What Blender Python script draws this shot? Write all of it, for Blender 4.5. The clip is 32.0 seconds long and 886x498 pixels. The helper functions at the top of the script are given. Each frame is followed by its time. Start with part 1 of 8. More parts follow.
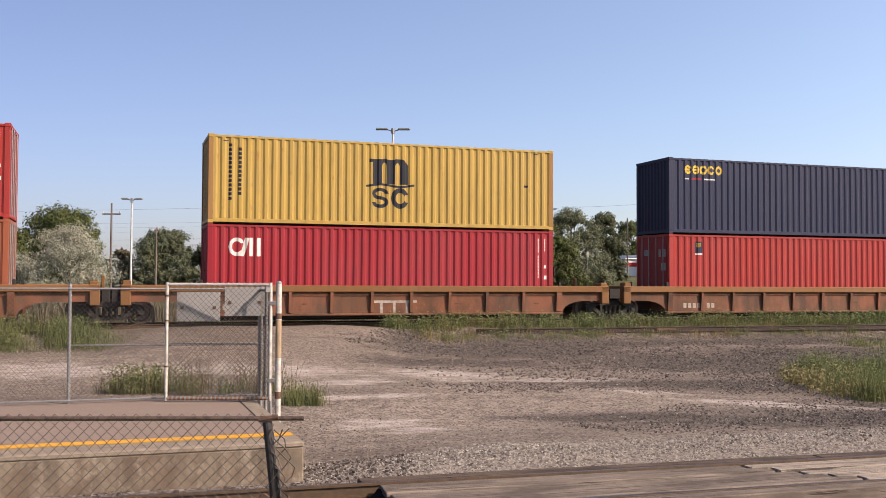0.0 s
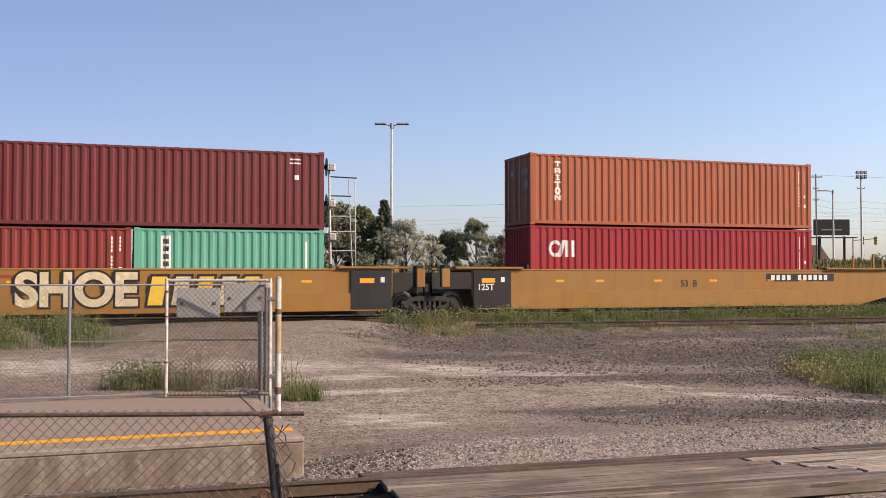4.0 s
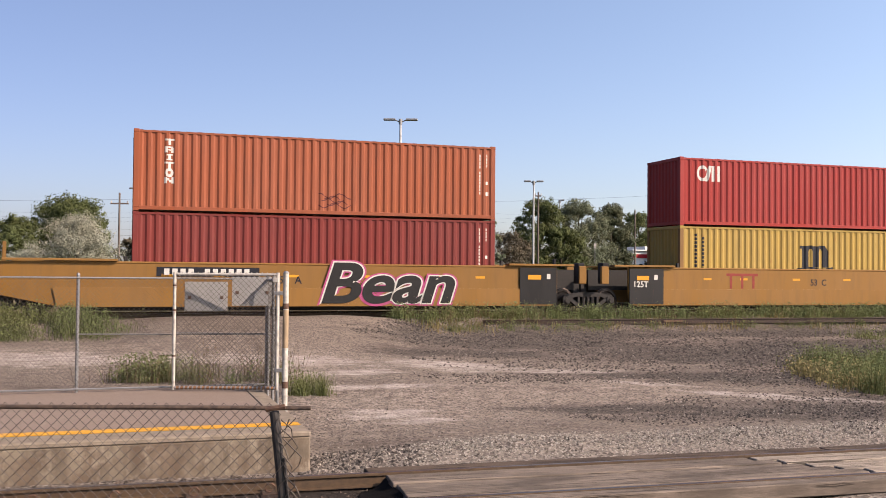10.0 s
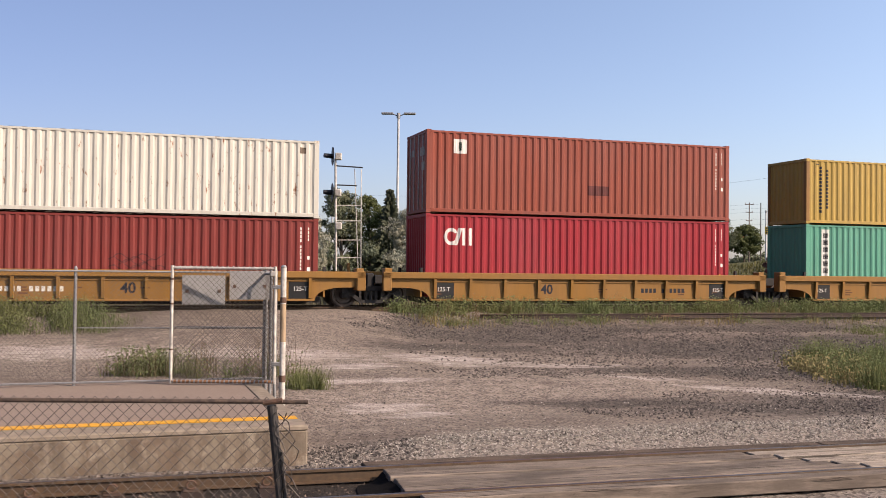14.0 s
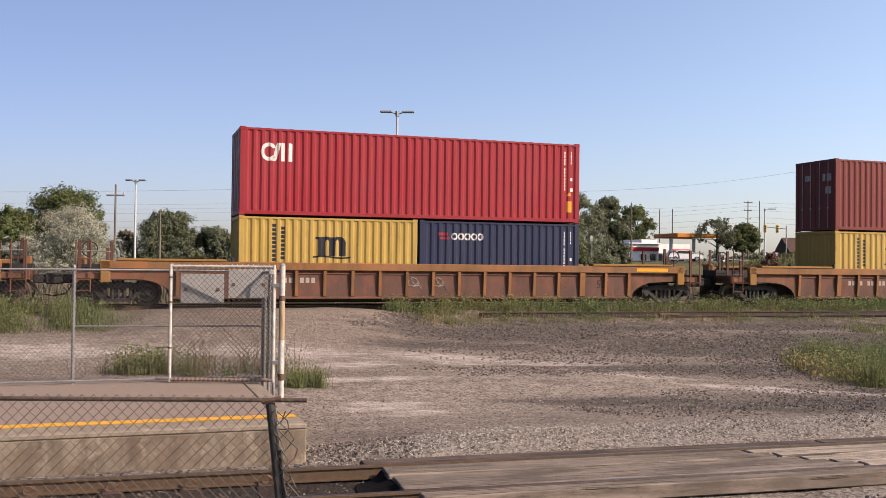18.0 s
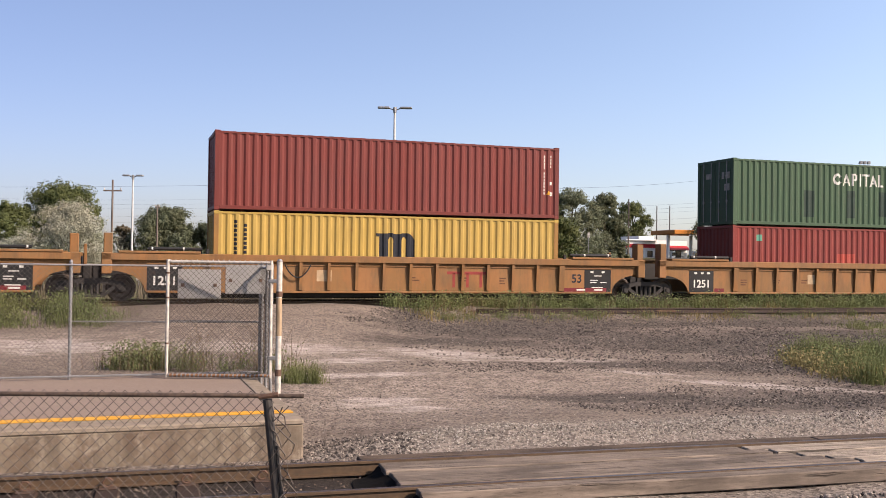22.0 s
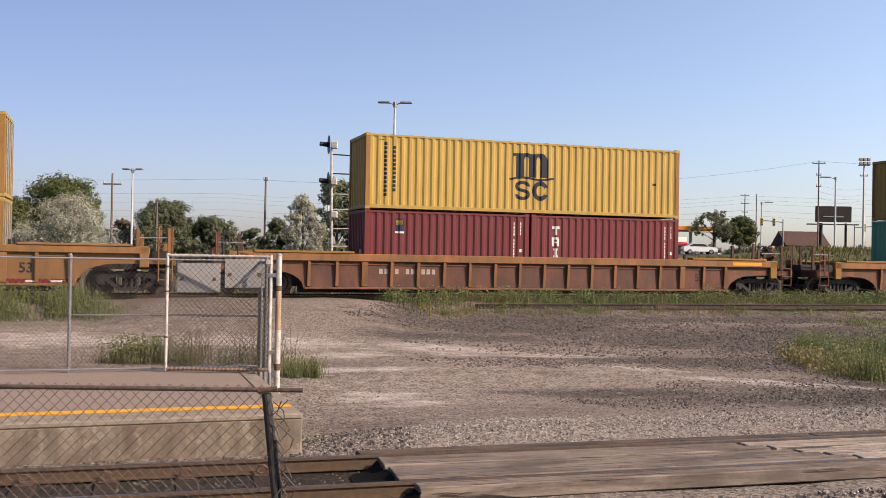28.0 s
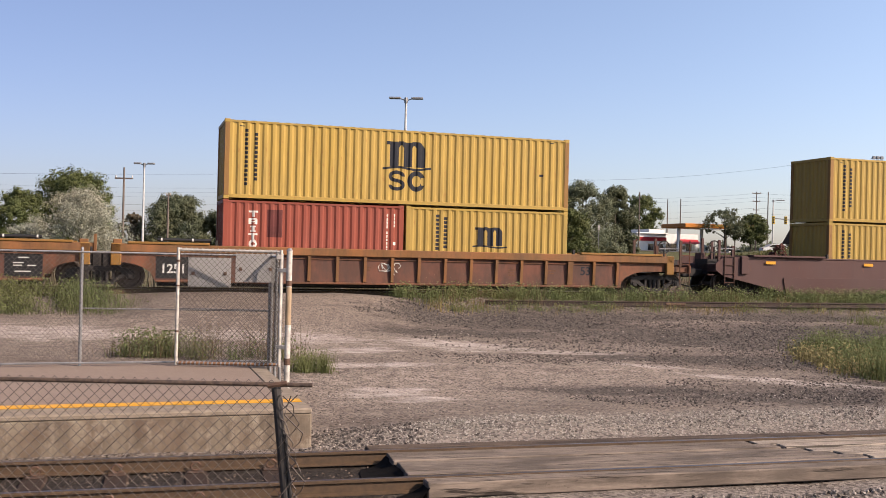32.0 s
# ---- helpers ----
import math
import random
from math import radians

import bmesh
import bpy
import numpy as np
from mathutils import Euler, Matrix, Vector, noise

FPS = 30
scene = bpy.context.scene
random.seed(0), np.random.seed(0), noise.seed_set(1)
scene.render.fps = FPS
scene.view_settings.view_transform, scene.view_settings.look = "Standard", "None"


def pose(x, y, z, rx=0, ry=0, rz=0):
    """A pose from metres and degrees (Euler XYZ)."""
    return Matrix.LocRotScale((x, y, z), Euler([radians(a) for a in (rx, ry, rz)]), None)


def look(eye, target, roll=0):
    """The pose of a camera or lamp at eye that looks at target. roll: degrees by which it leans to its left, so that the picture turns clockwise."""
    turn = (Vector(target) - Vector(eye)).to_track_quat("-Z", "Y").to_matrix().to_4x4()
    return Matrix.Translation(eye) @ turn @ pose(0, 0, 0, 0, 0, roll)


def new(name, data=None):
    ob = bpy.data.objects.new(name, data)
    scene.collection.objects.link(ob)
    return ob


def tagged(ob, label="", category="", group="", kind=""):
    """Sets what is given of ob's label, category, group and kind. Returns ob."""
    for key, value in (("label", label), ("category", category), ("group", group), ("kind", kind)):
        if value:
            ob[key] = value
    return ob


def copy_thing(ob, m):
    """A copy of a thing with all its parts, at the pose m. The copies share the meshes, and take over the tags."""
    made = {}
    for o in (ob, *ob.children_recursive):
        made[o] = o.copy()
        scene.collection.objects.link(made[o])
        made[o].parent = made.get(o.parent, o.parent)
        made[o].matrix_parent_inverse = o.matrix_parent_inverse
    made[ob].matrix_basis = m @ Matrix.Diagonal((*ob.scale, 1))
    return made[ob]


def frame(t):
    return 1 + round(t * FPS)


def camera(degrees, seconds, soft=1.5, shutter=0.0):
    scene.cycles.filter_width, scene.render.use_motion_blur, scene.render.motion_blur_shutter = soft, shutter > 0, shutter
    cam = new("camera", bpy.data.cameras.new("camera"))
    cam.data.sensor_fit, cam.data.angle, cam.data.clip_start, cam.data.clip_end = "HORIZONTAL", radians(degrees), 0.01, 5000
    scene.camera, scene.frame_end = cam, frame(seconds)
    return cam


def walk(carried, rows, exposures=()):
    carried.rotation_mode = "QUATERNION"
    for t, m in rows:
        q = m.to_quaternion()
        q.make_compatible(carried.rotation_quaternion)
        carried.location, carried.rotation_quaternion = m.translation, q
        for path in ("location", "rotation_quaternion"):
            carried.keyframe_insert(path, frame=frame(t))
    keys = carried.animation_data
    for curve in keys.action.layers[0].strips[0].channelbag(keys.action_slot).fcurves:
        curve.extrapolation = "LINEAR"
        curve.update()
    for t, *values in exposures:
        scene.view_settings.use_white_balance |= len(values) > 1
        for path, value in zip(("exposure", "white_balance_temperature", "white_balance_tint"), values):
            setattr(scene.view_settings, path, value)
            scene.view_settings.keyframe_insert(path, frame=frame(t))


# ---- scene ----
cam = camera(49.0, 32.0, soft=0.75, shutter=0.012)

# ---- the camera: held by hand at one spot, turning a little ----
EYE = (0.0, 0.0, 2.55)
TURNS = [
    (0.0, 91.930, -0.252, -0.288),
    (0.5, 91.894, -0.228, -0.249),
    (1.0, 91.902, -0.057, -0.204),
    (1.5, 91.876, -0.005, -0.326),
    (2.0, 91.778, 0.129, -0.328),
    (2.5, 91.649, -0.009, -0.291),
    (3.0, 91.628, -0.007, -0.287),
    (3.5, 91.629, 0.015, -0.335),
    (5.5, 91.484, 0.133, -0.176),
    (6.0, 91.453, 0.157, -0.182),
    (6.5, 91.495, 0.127, -0.233),
    (7.0, 91.534, -0.096, -0.129),
    (7.5, 91.437, -0.195, -0.015),
    (8.0, 91.379, -0.206, 0.011),
    (8.5, 91.350, -0.284, 0.068),
    (9.0, 91.398, -0.264, 0.155),
    (9.5, 91.407, -0.398, 0.126),
    (10.0, 91.385, -0.504, 0.125),
    (10.5, 91.294, -0.619, 0.097),
    (11.0, 91.146, -0.796, 0.121),
    (11.5, 91.062, -0.703, 0.105),
    (12.0, 90.969, -0.434, 0.078),
    (12.5, 90.943, -0.506, 0.024),
    (13.0, 90.983, -0.444, -0.008),
    (13.5, 91.039, -0.532, -0.001),
    (14.0, 91.048, -0.643, -0.015),
    (14.5, 91.036, -0.798, -0.084),
    (16.5, 90.814, -0.852, -0.138),
    (17.0, 90.956, -0.908, -0.183),
    (17.5, 90.997, -0.763, -0.211),
    (18.0, 90.947, -0.626, -0.086),
    (18.5, 90.848, -0.613, 0.116),
    (19.0, 90.718, -0.687, 0.184),
    (19.5, 90.752, -0.574, 0.180),
    (20.0, 90.918, -0.499, 0.046),
    (20.5, 91.019, -0.741, -0.094),
    (21.0, 90.942, -0.838, -0.157),
    (21.5, 90.803, -0.665, -0.207),
    (22.0, 90.721, -0.755, -0.248),
    (22.5, 90.675, -0.757, -0.255),
    (23.0, 90.695, -0.845, -0.245),
    (23.5, 90.686, -0.779, -0.293),
    (24.0, 90.615, -0.803, -0.304),
    (24.5, 90.549, -1.017, -0.275),
    (25.0, 90.511, -0.920, -0.276),
    (25.5, 90.491, -0.867, -0.299),
    (27.5, 90.406, -0.839, -0.329),
    (28.0, 90.424, -1.007, -0.276),
    (28.5, 90.465, -1.114, -0.223),
    (29.0, 90.496, -1.286, -0.213),
    (29.5, 90.486, -1.079, -0.193),
    (30.0, 90.448, -1.196, -0.172),
    (30.5, 90.382, -1.647, -0.108),
    (31.0, 90.364, -1.762, 0.160),
    (31.5, 90.294, -1.452, 0.285),
    (32.0, 90.180, -1.372, 0.324),
]
walk(cam, [(t, pose(*EYE, rx, ry, rz)) for t, rx, ry, rz in TURNS], [(t, e + 0.30, 6860, 23.0) for t, e in ((0, 0.64), (1, 0.67), (2, 0.62), (6, 0.55), (8, 0.56), (10, 0.66), (13, 0.58), (18, 0.60), (19.5, 0.71), (23, 0.72), (24.5, 0.80), (25.5, 0.78), (27.5, 0.60), (28, 0.58), (32, 0.61))])

# ---- light: low sun from behind the camera's right, hazy sky ----
SUN_TO = Vector((0.76, -0.32, 0.57)).normalized()
world = bpy.data.worlds.new("sky")
scene.world = world
world.use_nodes = True
wn, wl = world.node_tree.nodes, world.node_tree.links
sky = wn.new("ShaderNodeTexSky")
sky.sky_type = "NISHITA"
sky.sun_disc = False
sky.sun_elevation = math.asin(SUN_TO.z)
sky.sun_rotation = math.atan2(SUN_TO.x, SUN_TO.y)
sky.air_density, sky.dust_density, sky.ozone_density = 1.0, 1.1, 3.0
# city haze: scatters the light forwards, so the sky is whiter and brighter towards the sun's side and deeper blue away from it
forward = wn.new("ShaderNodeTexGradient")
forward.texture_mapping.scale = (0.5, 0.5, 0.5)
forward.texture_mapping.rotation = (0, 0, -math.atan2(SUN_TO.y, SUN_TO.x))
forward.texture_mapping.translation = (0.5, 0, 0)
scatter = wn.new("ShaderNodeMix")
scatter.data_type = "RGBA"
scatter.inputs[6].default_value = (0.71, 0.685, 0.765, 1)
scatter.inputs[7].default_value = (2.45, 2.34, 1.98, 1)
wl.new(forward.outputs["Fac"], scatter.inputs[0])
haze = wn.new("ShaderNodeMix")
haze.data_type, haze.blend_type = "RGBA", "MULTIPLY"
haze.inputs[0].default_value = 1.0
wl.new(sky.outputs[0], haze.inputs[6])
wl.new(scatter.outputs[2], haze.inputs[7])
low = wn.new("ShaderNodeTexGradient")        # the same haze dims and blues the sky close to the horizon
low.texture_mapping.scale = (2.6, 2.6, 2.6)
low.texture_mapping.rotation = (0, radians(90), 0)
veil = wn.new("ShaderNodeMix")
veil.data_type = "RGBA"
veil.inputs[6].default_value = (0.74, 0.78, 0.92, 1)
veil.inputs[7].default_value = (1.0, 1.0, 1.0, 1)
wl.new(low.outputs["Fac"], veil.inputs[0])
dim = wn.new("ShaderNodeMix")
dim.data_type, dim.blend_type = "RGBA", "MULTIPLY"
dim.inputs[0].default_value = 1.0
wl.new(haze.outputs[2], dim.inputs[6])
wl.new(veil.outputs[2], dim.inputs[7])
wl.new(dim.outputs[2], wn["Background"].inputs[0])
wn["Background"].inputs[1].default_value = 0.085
sun_lamp = bpy.data.lights.new("sun", "SUN")
sun_lamp.energy, sun_lamp.angle, sun_lamp.color = 5.0, radians(0.6), (1.0, 0.88, 0.72)
sun_ob = new("sun", sun_lamp)
sun_ob.matrix_world = look(SUN_TO * 60, (0, 0, 0))

# ---- the two lines of rails ----
A_FAR, D_FAR, Z_FAR = radians(18.19), 33.23, 1.15   # far track: heading, centre's distance, rail top
DIR = Vector((math.cos(A_FAR), math.sin(A_FAR), 0))
NRM = Vector((-math.sin(A_FAR), math.cos(A_FAR), 0))
A_NEAR = radians(15.8)                               # near track, rail top at z = 0
NDIR = Vector((math.cos(A_NEAR), math.sin(A_NEAR), 0))
NNRM = Vector((-math.sin(A_NEAR), math.cos(A_NEAR), 0))
N_MID = Vector((-0.98, 11.60, 0))                    # a point on its centre line
A_PLAT = radians(18.4)
PDIR = Vector((math.cos(A_PLAT), math.sin(A_PLAT), 0))
PNRM = Vector((-math.sin(A_PLAT), math.cos(A_PLAT), 0))
P_COR = Vector((-1.82, 13.40, 0))                    # platform's corner by the crossing


def far_point(s, off=0.0, z=0.0):
    return DIR * s + NRM * (D_FAR + off) + Vector((0, 0, Z_FAR + z))


def near_point(s, off=0.0, z=0.0):
    return N_MID + NDIR * s + NNRM * off + Vector((0, 0, z))


def plat_point(s, off=0.0, z=0.0):
    return P_COR + PDIR * s + PNRM * off + Vector((0, 0, z))


def smooth(a, b, x):
    x = min(1.0, max(0.0, (x - a) / (b - a)))
    return x * x * (3 - 2 * x)


# ---- materials ----
TONE = 0.55      # how dark the dusty surfaces are against clean paint charts


def nodes_of(name):
    m = bpy.data.materials.new(name)
    m.use_nodes = True
    t = m.node_tree
    return m, t.nodes, t.links, t.nodes["Principled BSDF"]


def mix(nd, lk, fac, a, b, kind="MIX"):
    x = nd.new("ShaderNodeMix")
    x.data_type, x.blend_type = "RGBA", kind
    for sock, v in ((x.inputs[0], fac), (x.inputs[6], a), (x.inputs[7], b)):
        if isinstance(v, (int, float)):
            sock.default_value = v
        elif isinstance(v, tuple):
            sock.default_value = (*v[:3], 1)
        else:
            lk.new(v, sock)
    return x.outputs[2]


def tex(nd, lk, scale, detail=4.0, stretch=(1, 1, 1), lo=0.35, hi=0.65, world_space=False, rough=0.55, own=False):
    c = nd.new("ShaderNodeTexCoord")
    mp = nd.new("ShaderNodeMapping")
    mp.inputs[3].default_value = stretch
    if world_space:
        g = nd.new("ShaderNodeNewGeometry")
        lk.new(g.outputs[0], mp.inputs[0])
    else:
        lk.new(c.outputs[3], mp.inputs[0])
        if own:      # every object takes its own stretch of the pattern
            rnd, mul = nd.new("ShaderNodeObjectInfo"), nd.new("ShaderNodeMath")
            mul.operation = "MULTIPLY"
            mul.inputs[1].default_value = 83.0
            lk.new(rnd.outputs["Random"], mul.inputs[0])
            lk.new(mul.outputs[0], mp.inputs[1])
    n = nd.new("ShaderNodeTexNoise")
    n.inputs["Scale"].default_value, n.inputs["Detail"].default_value = scale, detail
    n.inputs["Roughness"].default_value = rough
    lk.new(mp.outputs[0], n.inputs[0])
    r = nd.new("ShaderNodeMapRange")
    r.inputs[1].default_value, r.inputs[2].default_value = lo, hi
    lk.new(n.outputs[0], r.inputs[0])
    return r.outputs[0], n.outputs[0]


def scaled(nd, lk, v, k):
    x = nd.new("ShaderNodeMath")
    x.operation = "MULTIPLY"
    x.inputs[1].default_value = k
    lk.new(v, x.inputs[0])
    return x.outputs[0]


def bump(nd, lk, bsdf, height, strength, dist=0.02):
    b = nd.new("ShaderNodeBump")
    b.inputs["Strength"].default_value, b.inputs["Distance"].default_value = strength, dist
    lk.new(height, b.inputs["Height"])
    lk.new(b.outputs[0], bsdf.inputs["Normal"])


def paint(name, col, rust=0.25, fade=0.25, rough=0.5, dirt=0.35, rust_col=(0.16, 0.065, 0.03), blotch=0.0, depth=0.34):
    """Weathered paint on steel: faded patches, streaks of rust, grime."""
    m, nd, lk, b = nodes_of(name)
    col = tuple(c * depth for c in col)
    rust_col = tuple(c * 0.8 for c in rust_col)
    pale = tuple(c * 0.7 + 0.3 * (sum(col) / 3 + 0.12) for c in col)
    f1, n1 = tex(nd, lk, 0.55, 5, (1, 1, 0.35), 0.3, 0.75, own=True)
    base = mix(nd, lk, scaled(nd, lk, f1, fade), col, pale)
    dk = tuple(c * 0.45 + 0.015 for c in col)
    f2, n2 = tex(nd, lk, 1.6, 7, (2.2, 2.2, 0.3), 0.46, 0.70, rough=0.65, own=True)
    base = mix(nd, lk, scaled(nd, lk, f2, dirt), base, dk)
    f3, n3 = tex(nd, lk, 5.0, 8, (1.5, 1.5, 0.45), 0.60, 0.68, rough=0.7, own=True)
    base = mix(nd, lk, scaled(nd, lk, f3, rust), base, rust_col)
    if blotch:
        f5, n5 = tex(nd, lk, 1.1, 6, (1.0, 1.0, 0.7), 0.45, 0.62, rough=0.65, own=True)
        base = mix(nd, lk, scaled(nd, lk, f5, blotch), base, (0.03 + col[0] * 1.5, 0.01 + col[1] * 1.25, 0.03))
        f6, n6 = tex(nd, lk, 0.8, 6, (1.3, 1.3, 0.5), 0.50, 0.66, rough=0.7, own=True)
        base = mix(nd, lk, scaled(nd, lk, f6, blotch * 0.9), base, tuple(c * 0.33 + 0.01 for c in col))
    oi = nd.new("ShaderNodeObjectInfo")
    hs = nd.new("ShaderNodeHueSaturation")
    rr = nd.new("ShaderNodeMapRange")
    rr.inputs[3].default_value, rr.inputs[4].default_value = 0.93, 1.07
    lk.new(oi.outputs["Random"], rr.inputs[0])
    lk.new(rr.outputs[0], hs.inputs["Value"])
    lk.new(base, hs.inputs["Color"])
    lk.new(hs.outputs[0], b.inputs["Base Color"])
    b.inputs["Roughness"].default_value = rough
    b.inputs["Specular IOR Level"].default_value = 0.16
    f4, n4 = tex(nd, lk, 14.0, 5)
    bump(nd, lk, b, n4, 0.12, 0.01)
    return m


def plain(name, col, rough=0.6, metal=0.0, var=0.2, scale=6.0, bmp=0.15, dist=0.01, detail=5, stretch=(1, 1, 1), ws=False):
    m, nd, lk, b = nodes_of(name)
    col = tuple(c * TONE for c in col)
    f1, n1 = tex(nd, lk, scale, detail, stretch, 0.3, 0.7, ws)
    f2, n2 = tex(nd, lk, scale * 0.13, 3, stretch, 0.3, 0.7, ws)
    d = tuple(c * (1 - var * 1.6) for c in col)
    l = tuple(min(1, c * (1 + var)) for c in col)
    c1 = mix(nd, lk, f1, d, l)
    c2 = mix(nd, lk, scaled(nd, lk, f2, 0.5), c1, tuple(c * (1 - var) for c in col))
    lk.new(c2, b.inputs["Base Color"])
    b.inputs["Roughness"].default_value, b.inputs["Metallic"].default_value = rough, metal
    if not metal and rough > 0.3:
        b.inputs["Specular IOR Level"].default_value = 0.2
    bump(nd, lk, b, n1, bmp, dist)
    return m


def leafy(name, col, var=0.45, gloss=0.55):
    """Leaves that differ leaf by leaf and let some light through."""
    m, nd, lk, b = nodes_of(name)
    col = tuple(c * 0.55 for c in col)
    var *= 0.65
    g = nd.new("ShaderNodeNewGeometry")
    d = tuple(c * (1 - var) for c in col)
    l = tuple(min(1, c * (1 + var)) for c in col)
    c1 = mix(nd, lk, g.outputs["Random Per Island"], d, l)
    f1, n1 = tex(nd, lk, 0.5, 3, (1, 1, 1), 0.35, 0.65)
    c2 = mix(nd, lk, scaled(nd, lk, f1, 0.35), c1, (col[0] * 1.2, col[1] * 0.85, col[2] * 0.6))
    lk.new(c2, b.inputs["Base Color"])
    b.inputs["Roughness"].default_value = 0.8
    b.inputs["Specular IOR Level"].default_value = 0.2
    tr = nd.new("ShaderNodeBsdfTranslucent")
    lk.new(c2, tr.inputs[0])
    ms = nd.new("ShaderNodeMixShader")
    ms.inputs[0].default_value = 0.33
    lk.new(b.outputs[0], ms.inputs[1])
    lk.new(tr.outputs[0], ms.inputs[2])
    lk.new(ms.outputs[0], nd["Material Output"].inputs[0])
    return m


YELLOW = paint("paint_yellow", (0.74, 0.495, 0.115), 0.5, 0.15, dirt=0.42, rust_col=(0.23, 0.085, 0.03))
POST_RUST = paint("paint_rusted_post", (0.50, 0.26, 0.07), 0.8, 0.25, 0.6, 0.6, (0.15, 0.06, 0.03))
CRIMSON = paint("paint_crimson", (0.50, 0.028, 0.042), 0.15, 0.2)
SCARLET = paint("paint_scarlet", (0.60, 0.052, 0.042), 0.2, 0.2)
BROWNRED = paint("paint_brown_red", (0.28, 0.054, 0.042), 0.25, 0.2)
MAROON = paint("paint_maroon", (0.21, 0.036, 0.038), 0.2, 0.2)
BRICKRED = paint("paint_brick_red", (0.35, 0.052, 0.040), 0.25, 0.2)
ORANGE = paint("paint_orange", (0.54, 0.145, 0.06), 0.4, 0.25)
SALMON = paint("paint_salmon", (0.47, 0.105, 0.06), 0.3, 0.3)
PLUM = paint("paint_plum", (0.25, 0.042, 0.045), 0.2, 0.25)
NAVY = paint("paint_navy", (0.030, 0.042, 0.105), 0.12, 0.15)
GREEN = paint("paint_green", (0.075, 0.165, 0.085), 0.15, 0.2)
DKGREEN = paint("paint_dark_green", (0.025, 0.11, 0.055), 0.15, 0.2)
TEAL = paint("paint_sea_green", (0.15, 0.56, 0.39), 0.3, 0.25)
CREAM = paint("paint_cream", (0.98, 0.95, 0.82), 1.0, 0.15, dirt=0.35)
GREYWHITE = paint("paint_grey_white", (0.66, 0.66, 0.56), 0.5, 0.2, dirt=0.35)
CAR_GOLD = paint("car_golden_yellow", (0.40, 0.20, 0.042), 0.3, 0.25, 0.45, 0.3, depth=0.39)
CAR_TAN = paint("car_tan", (0.36, 0.18, 0.06), 0.55, 0.35, 0.6, 0.65, blotch=0.35, depth=0.39)
CAR_RUST = paint("car_rusty_brown", (0.215, 0.095, 0.045), 0.75, 0.4, 0.7, 0.75, (0.10, 0.035, 0.018), blotch=0.75, depth=0.39)
CAR_PANEL = paint("car_stained_panel", (0.17, 0.080, 0.055), 0.7, 0.3, 0.7, 0.7, (0.09, 0.035, 0.02), blotch=0.5, depth=0.39)
CAR_BROWN = paint("car_dark_brown", (0.115, 0.058, 0.038), 0.5, 0.35, 0.7, 0.6, (0.10, 0.04, 0.02), blotch=0.4, depth=0.39)
CAR_PURPLE = paint("car_purple_brown", (0.13, 0.062, 0.055), 0.25, 0.3, 0.6, 0.3, depth=0.39)
CAR_BLACK = paint("car_black", (0.020, 0.020, 0.021), 0.15, 0.3, 0.55, 0.3)
INK = plain("dark_lettering", (0.016, 0.018, 0.026), 0.5, var=0.1)
WHITE_INK = plain("white_lettering", (0.72, 0.71, 0.66), 0.5, var=0.12)
GOLD_INK = plain("yellow_lettering", (0.75, 0.50, 0.06), 0.5, var=0.1)
RED_INK = plain("faded_red_lettering", (0.32, 0.05, 0.04), 0.6, var=0.15)
PATCH = plain("reflector_yellow", (0.75, 0.36, 0.03), 0.4, var=0.05)
SPRAY_BLACK = plain("spray_black", (0.02, 0.02, 0.02), 0.6, var=0.2)
SPRAY_GREEN = plain("spray_green", (0.32, 0.50, 0.14), 0.6, var=0.2)
SPRAY_LIME = plain("spray_pale_lime", (0.62, 0.70, 0.32), 0.6, var=0.25)
SPRAY_CREAM = plain("spray_cream", (0.62, 0.54, 0.36), 0.6, var=0.2)
SPRAY_PINK = plain("spray_pink", (0.55, 0.10, 0.25), 0.6, var=0.2)
SPRAY_FOX = plain("spray_orange", (0.5, 0.15, 0.05), 0.6, var=0.2)
STEEL_DARK = plain("grimy_steel", (0.015, 0.012, 0.0105), 0.75, 0.2, 0.35, 9)
WHEEL_STEEL = plain("wheel_steel", (0.10, 0.075, 0.06), 0.5, 0.6, 0.3, 8)
RAIL_SIDE = plain("rusty_rail", (0.105, 0.060, 0.027), 0.75, 0.2, 0.3, 12)
RAIL_TOP = plain("worn_rail_top", (0.20, 0.165, 0.155), 0.38, 0.8, 0.2, 10)
GALV = plain("galvanised_steel", (0.36, 0.36, 0.36), 0.45, 0.5, 0.15, 10)
POLE_WHITE = plain("pale_pole_paint", (0.62, 0.63, 0.62), 0.5, 0.0, 0.12, 5)
RUSTY = plain("rusty_steel", (0.17, 0.09, 0.055), 0.8, 0.2, 0.4, 20)
WIRE = plain("weathered_wire", (0.13, 0.105, 0.088), 0.6, 0.4, 0.2, 20)
WOOD_POLE = plain("grey_wood_pole", (0.20, 0.165, 0.14), 0.85, 0, 0.25, 8, stretch=(1, 1, 0.1))
CABLE = plain("cable_black", (0.05, 0.05, 0.055), 0.6, 0, 0.1)

